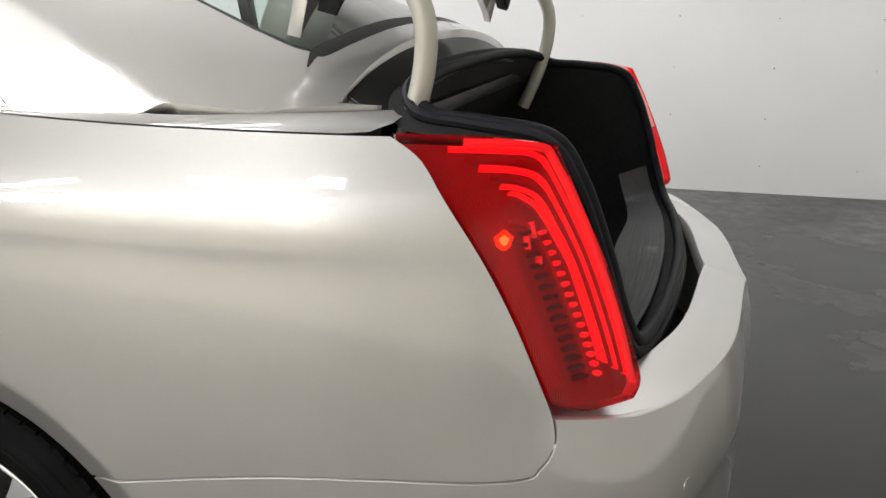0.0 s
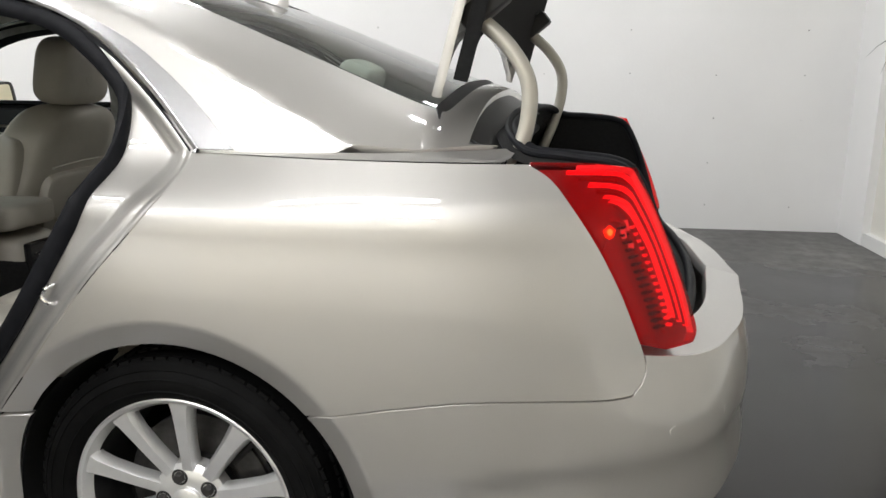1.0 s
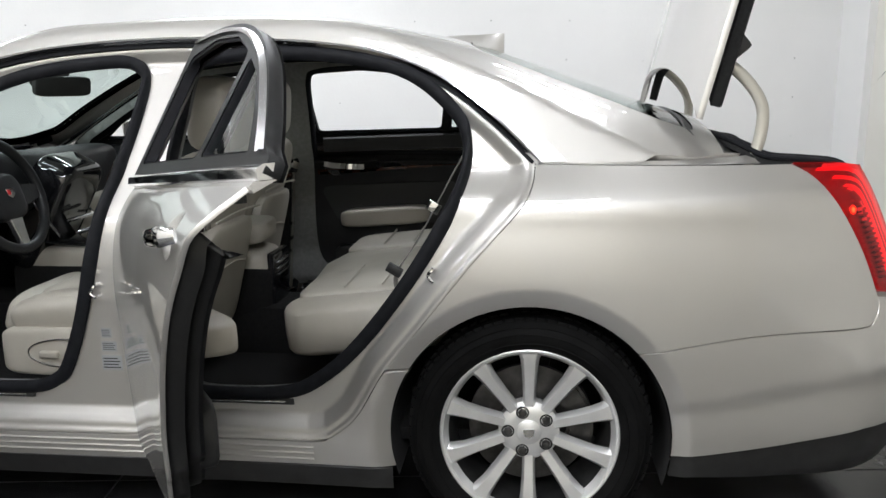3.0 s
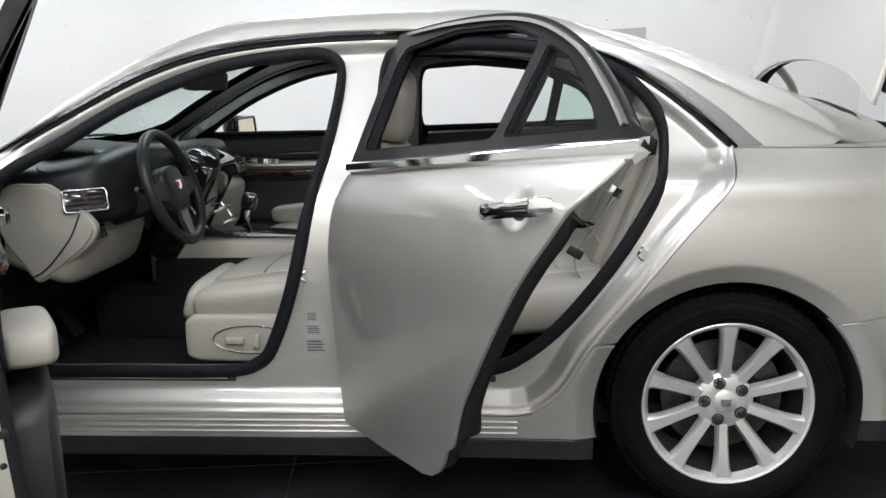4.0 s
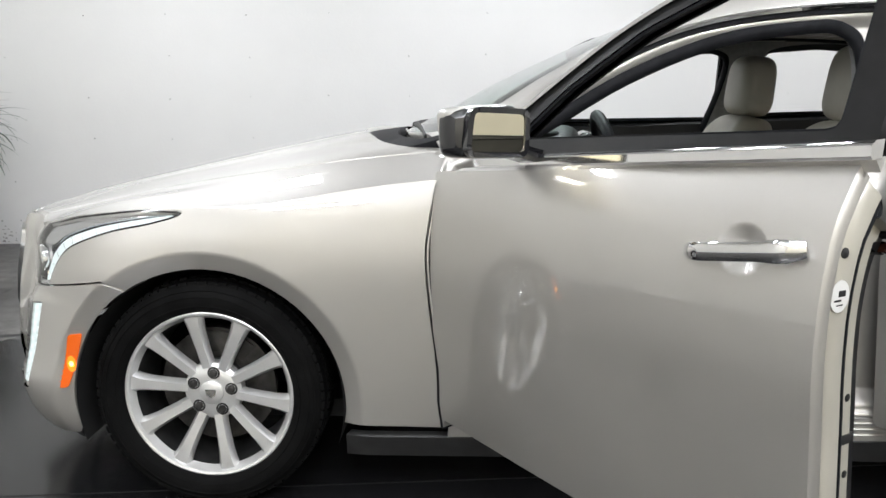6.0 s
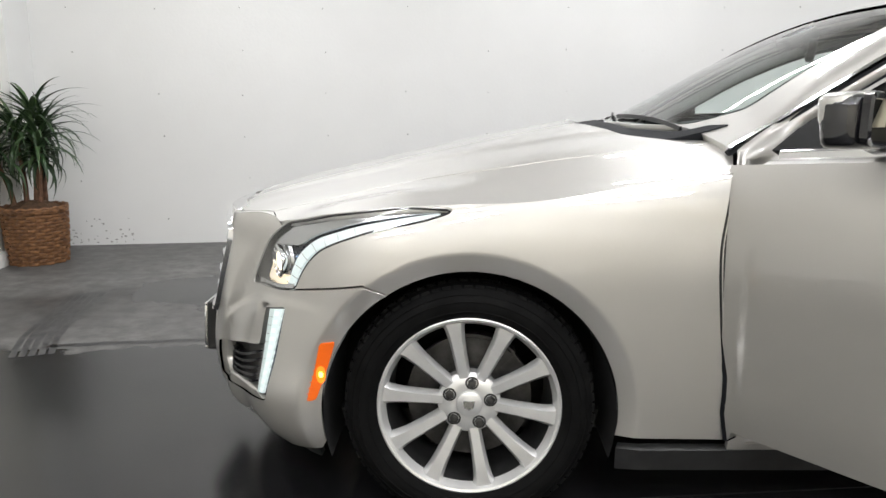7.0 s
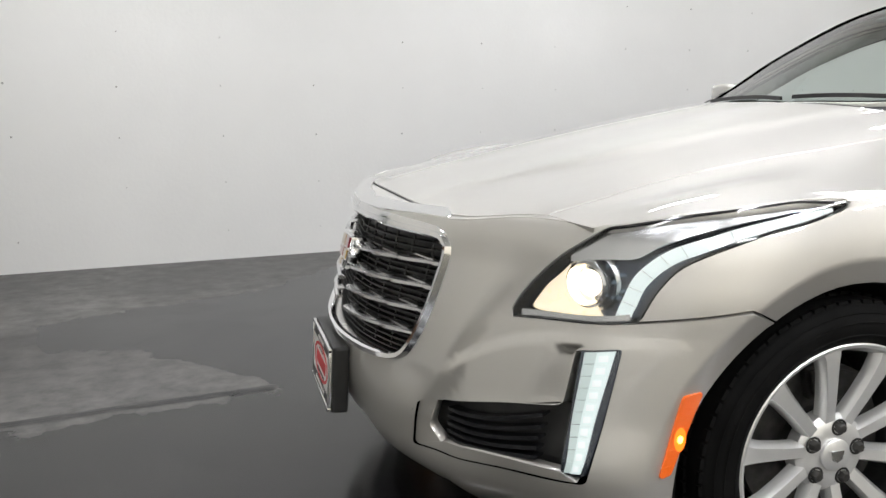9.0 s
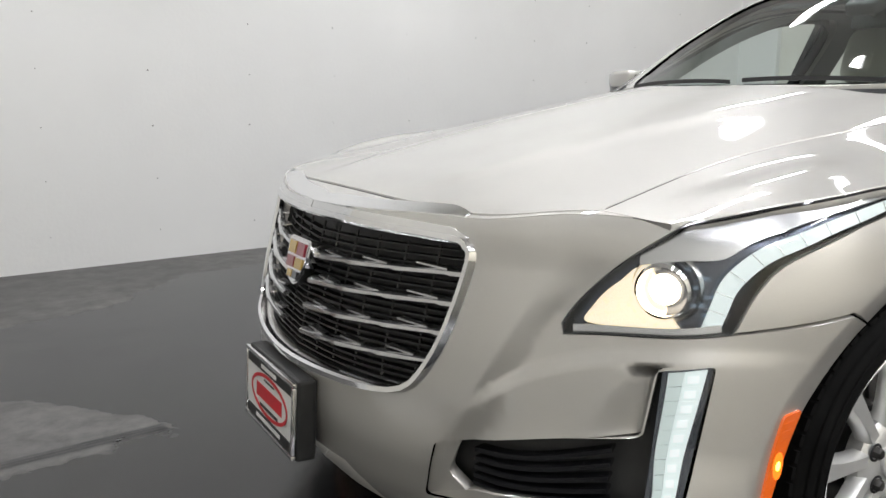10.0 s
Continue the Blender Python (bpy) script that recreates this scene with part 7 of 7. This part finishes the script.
for y0 in (-1, 1):
    part("wheel_spoke", slab([(0.03, y0 * 0.06), (0.02, y0 * 0.18), (-0.025, y0 * 0.18), (-0.05, y0 * 0.06)], 0.02, wheel_m @ pose(0, 0, -0.012), bevel=0.003), DARKTRIM, steer)
part("wheel_spoke", slab([(-0.06, -0.035), (-0.18, -0.018), (-0.18, 0.018), (-0.06, 0.035)], 0.02, wheel_m @ pose(0, 0, -0.012), bevel=0.003), SATIN, steer, "bright lower spoke")
part("wheel_badge", slab([(0.018, -0.02), (0.018, 0.02), (-0.004, 0.018), (-0.016, 0), (-0.004, -0.018)], 0.004, wheel_m @ pose(0, 0, 0.02)), CHROME, steer)
part("badge_field", slab([(0.014, 0.002), (0.014, 0.016), (-0.003, 0.014), (-0.003, 0.002)], 0.002, wheel_m @ pose(0, 0, 0.0235)), REDINK, steer)
part("steering_column", blob((0.1, 0.12, 0.26), wheel_m @ pose(-0.01, 0, -0.17), 0.4, 0.5), DARKTRIM, car)
for s in (-1, 1):
    part("stalk", sweep([wheel_m @ Vector((0.0, s * 0.05, -0.06)), wheel_m @ Vector((0.03, s * 0.16, -0.05))], 0.008), BLACK, car)
for yy in (-0.5, -0.36):
    part("pedal", rbox((0.02, 0.06, 0.12), m=pose(-0.72, yy, 0.42, 0, -30, 0), bevel=0.006), BLACK, car)

# console
console = part("console", blob((1.0, 0.25, 0.3), pose(0.0, 0, 0.52), 0.25, 0.25, 40, 16), LEATHER, car, "light console with a gloss black top")
part("console_skirt", blob((1.02, 0.262, 0.27), pose(0.0, 0, 0.478), 0.2, 0.25), CARPET, console)
part("console_top", rbox((0.5, 0.17, 0.02), m=pose(-0.14, 0, 0.675, 0, 3, 0), bevel=0.006), GLOSS, console)
part("console_lid", blob((0.36, 0.24, 0.085), pose(0.3, 0, 0.72, 0, -2, 0), 0.3, 0.3), LEATHER, console, "padded light leather lid")
part("console_edge", sweep([(-0.42, -0.115, 0.69), (-0.1, -0.118, 0.685), (0.1, -0.118, 0.682)], 0.005), CHROME, console)
part("lid_catch", rbox((0.03, 0.012, 0.016), (0.14, -0.122, 0.71), 0.003), BLACK, console)
shifter = part("gear_lever", sweep([(-0.15, -0.01, 0.68), (-0.16, -0.01, 0.74), (-0.145, -0.01, 0.78)], 0.012), CHROME, console, "chrome and black gear lever")
part("gear_knob", blob((0.06, 0.045, 0.07), pose(-0.145, -0.01, 0.8, 0, 15, 0), 0.6, 0.6), GLOSS, console)
part("rear_console", rbox((0.03, 0.18, 0.2), (0.505, 0, 0.55), 0.01), GLOSS, console, "black rear air vent")
for k in range(3):
    part("vent_blade", rbox((0.02, 0.14, 0.006), (0.522, 0, 0.57 + 0.022 * k), 0.002), SATIN, console)

# rear-view mirror, visors, grab handle, label on the screen
part("rear_view_mirror", blob((0.03, 0.24, 0.075), pose(-0.29, 0.0, 1.262, 0, 8, -22), 0.35, 0.35), BLACK, car, "black rear-view mirror")
part("mirror_stalk", sweep([(-0.3, 0, 1.265), (-0.36, 0, 1.31)], 0.012), BLACK, car)
part("sensor_box", blob((0.12, 0.12, 0.05), pose(-0.34, 0, 1.3, 0, -24, 0), 0.4, 0.4), BLACK, car)
for yy in (-0.34, 0.34):
    part("sun_visor", blob((0.16, 0.4, 0.022), pose(-0.08, yy, 1.352, 0, -12, 0), 0.4, 0.3), HEADLINER, car, "grey sun visor")
part("overhead_console", blob((0.2, 0.2, 0.03), pose(0.02, 0, 1.392, 0, -8, 0), 0.35, 0.35), HEADLINER, car)


# ---------- plants in baskets ----------
WICKER = mottle(material("wicker", rough=0.55), 35, (0.08, 0.03, 0.01), (0.27, 0.125, 0.045), 0.3, 300)
SOIL = mottle(material("coir", rough=0.95), 30, (0.05, 0.026, 0.013), (0.13, 0.07, 0.035), 0.8, 120, 0.01)
BARK = mottle(material("bark", rough=0.85), 22, (0.09, 0.05, 0.03), (0.22, 0.11, 0.065), 0.7, 90, 0.006)


def leaf_material():
    m = material("leaf_green", rough=0.38)
    info = node(m, "ShaderNodeNewGeometry")
    r = ramp(m, info, "Random Per Island", [(0.0, (0.014, 0.03, 0.012)), (0.55, (0.03, 0.065, 0.022)), (1.0, (0.075, 0.12, 0.05))])
    wire(m, r, "Color", principled(m), "Base Color")
    return m


LEAF = leaf_material()


def potted_plant(x, y, z=0.0, grow=1.0):
    """A dracaena: bare canes with tufts of strap leaves, in a woven basket."""
    rng = random.Random(7 if x < 0 else 11)
    t = thing("potted_plant", "green dracaena with strap leaves in a brown wicker basket", "plant", group="potted plants")
    t.location = (x, y, z)
    bm = bmesh.new()
    R0, R1, H = 0.185, 0.205, 0.37
    rows = 16
    for i in range(rows):
        zc = 0.012 + H * i / rows
        r = R0 + (R1 - R0) * math.sin(math.pi * 0.5 * i / rows)
        n = 72
        line = [((r + 0.007 * (1 if (j // 3 + i) % 2 else -1)) * math.cos(2 * math.pi * j / n), (r + 0.007 * (1 if (j // 3 + i) % 2 else -1)) * math.sin(2 * math.pi * j / n), zc + rng.uniform(-0.002, 0.002)) for j in range(n)]
        sweep(line, [(0.007 * math.cos(a), 0.0115 * math.sin(a)) for a in np.arange(6) * math.pi / 3], True, bm)
    for k in (0, 1):
        line = [((R1 + 0.004) * math.cos(a), (R1 + 0.004) * math.sin(a), H + 0.004 + 0.012 * k + 0.004 * math.sin(a * 18 + k * 3)) for a in np.arange(96) * math.pi / 48]
        sweep(line, 0.011, True, bm)
    part("basket", bm, WICKER, t, "woven brown wicker basket")
    part("basket_lining", lathe([(0.0, 0.01), (R0 - 0.012, 0.01), (R1 - 0.016, H - 0.03), (R1 - 0.03, H - 0.03), (0.0, H - 0.03)], 48), BARK, t)
    soil = lathe([(R1 - 0.012, H - 0.02), (R1 * 0.75, H + 0.02), (R1 * 0.4, H + 0.05), (0.0, H + 0.055)], 40)
    for v in soil.verts:
        v.co += Vector((0, 0, noise.noise(v.co * 22) * 0.018))
    part("soil", soil, SOIL, t, "brown coir")
    canes = [((0.0, 0.03), (0.02, 0.04), 0.97), ((-0.05, 0.0), (-0.06, -0.02), 0.86), ((0.06, -0.03), (0.1, -0.05), 0.8), ((0.05, 0.06), (0.06, 0.1), 0.89), ((-0.1, -0.05), (-0.19, -0.08), 0.72)]
    for (bx, by), (tx, ty), top in canes:
        top *= grow
        line = smooth([(bx, by, H - 0.02), (bx + (tx - bx) * 0.3 + rng.uniform(-0.015, 0.015), by + (ty - by) * 0.4, H + (top - H) * 0.4), (tx, ty, top)], 6)
        part("cane", sweep(line, 0.017, up=(1, 0.2, 0), scale=np.linspace(1.25, 0.75, len(line))), BARK, t, "bare brown cane")
        crown = bmesh.new()
        for i in range(48):
            a = i * 2.39996 + rng.uniform(-0.3, 0.3)
            k = (i + 0.5) / 48
            rise = 1.25 - 1.45 * k
            length = rng.uniform(0.28, 0.44) * (0.75 + 0.45 * math.sin(math.pi * min(1, k + 0.2)))
            w = rng.uniform(0.013, 0.021)
            base = Vector((tx, ty, top + 0.05 - 0.16 * k))
            d = Vector((math.cos(a), math.sin(a), 0))
            sd = Vector((-math.sin(a), math.cos(a), 0))
            prev, pos, ang = None, base.copy(), rise
            for j in range(8):
                q = j / 7
                wd = w * (0.55 + 1.6 * q) if q < 0.3 else w * (1.03 - (q - 0.3) / 0.7)
                wd = max(wd, 0.0008)
                up_v = Vector((0, 0, 1)) * math.cos(ang) - d * math.sin(ang)
                row = [crown.verts.new(pos - sd * wd), crown.verts.new(pos - up_v * wd * 0.35), crown.verts.new(pos + sd * wd)]
                if prev:
                    crown.faces.new((prev[0], prev[1], row[1], row[0]))
                    crown.faces.new((prev[1], prev[2], row[2], row[1]))
                prev = row
                pos = pos + (d * math.cos(ang) + Vector((0, 0, 1)) * math.sin(ang)) * length / 7
                ang -= rng.uniform(0.16, 0.36) * (0.6 + k)
        part("leaf_crown", crown, LEAF, t, "tuft of long green strap leaves")
    return t


potted_plant(-4.46, 2.57)
potted_plant(4.01, 2.12, 0.0, 1.85)

# tie holes in the concrete wall
HOLE = material("tie_hole_dark", (0.3, 0.295, 0.285), 0.9)
rng = random.Random(3)
bm = bmesh.new()
for i, px in enumerate(np.arange(-4.0, 4.4, 0.62)):
    for pz in np.arange(0.19, 3.8, 0.315):
        if rng.random() < 0.86:
            m = ROOM @ pose(px + rng.uniform(-0.012, 0.012), BACK - 0.0015, pz + rng.uniform(-0.01, 0.01), 90, 0, 0)
            r = rng.uniform(0.003, 0.006)
            lathe([(r, -0.001), (r * 0.8, 0.001), (0.0, 0.0012)], 9, m, bm)
tagged(part("tie_holes", bm, HOLE, None, "small dark tie holes in the concrete wall", flat=True), "small dark tie holes in the concrete wall", "wall holes", kind="stuff")
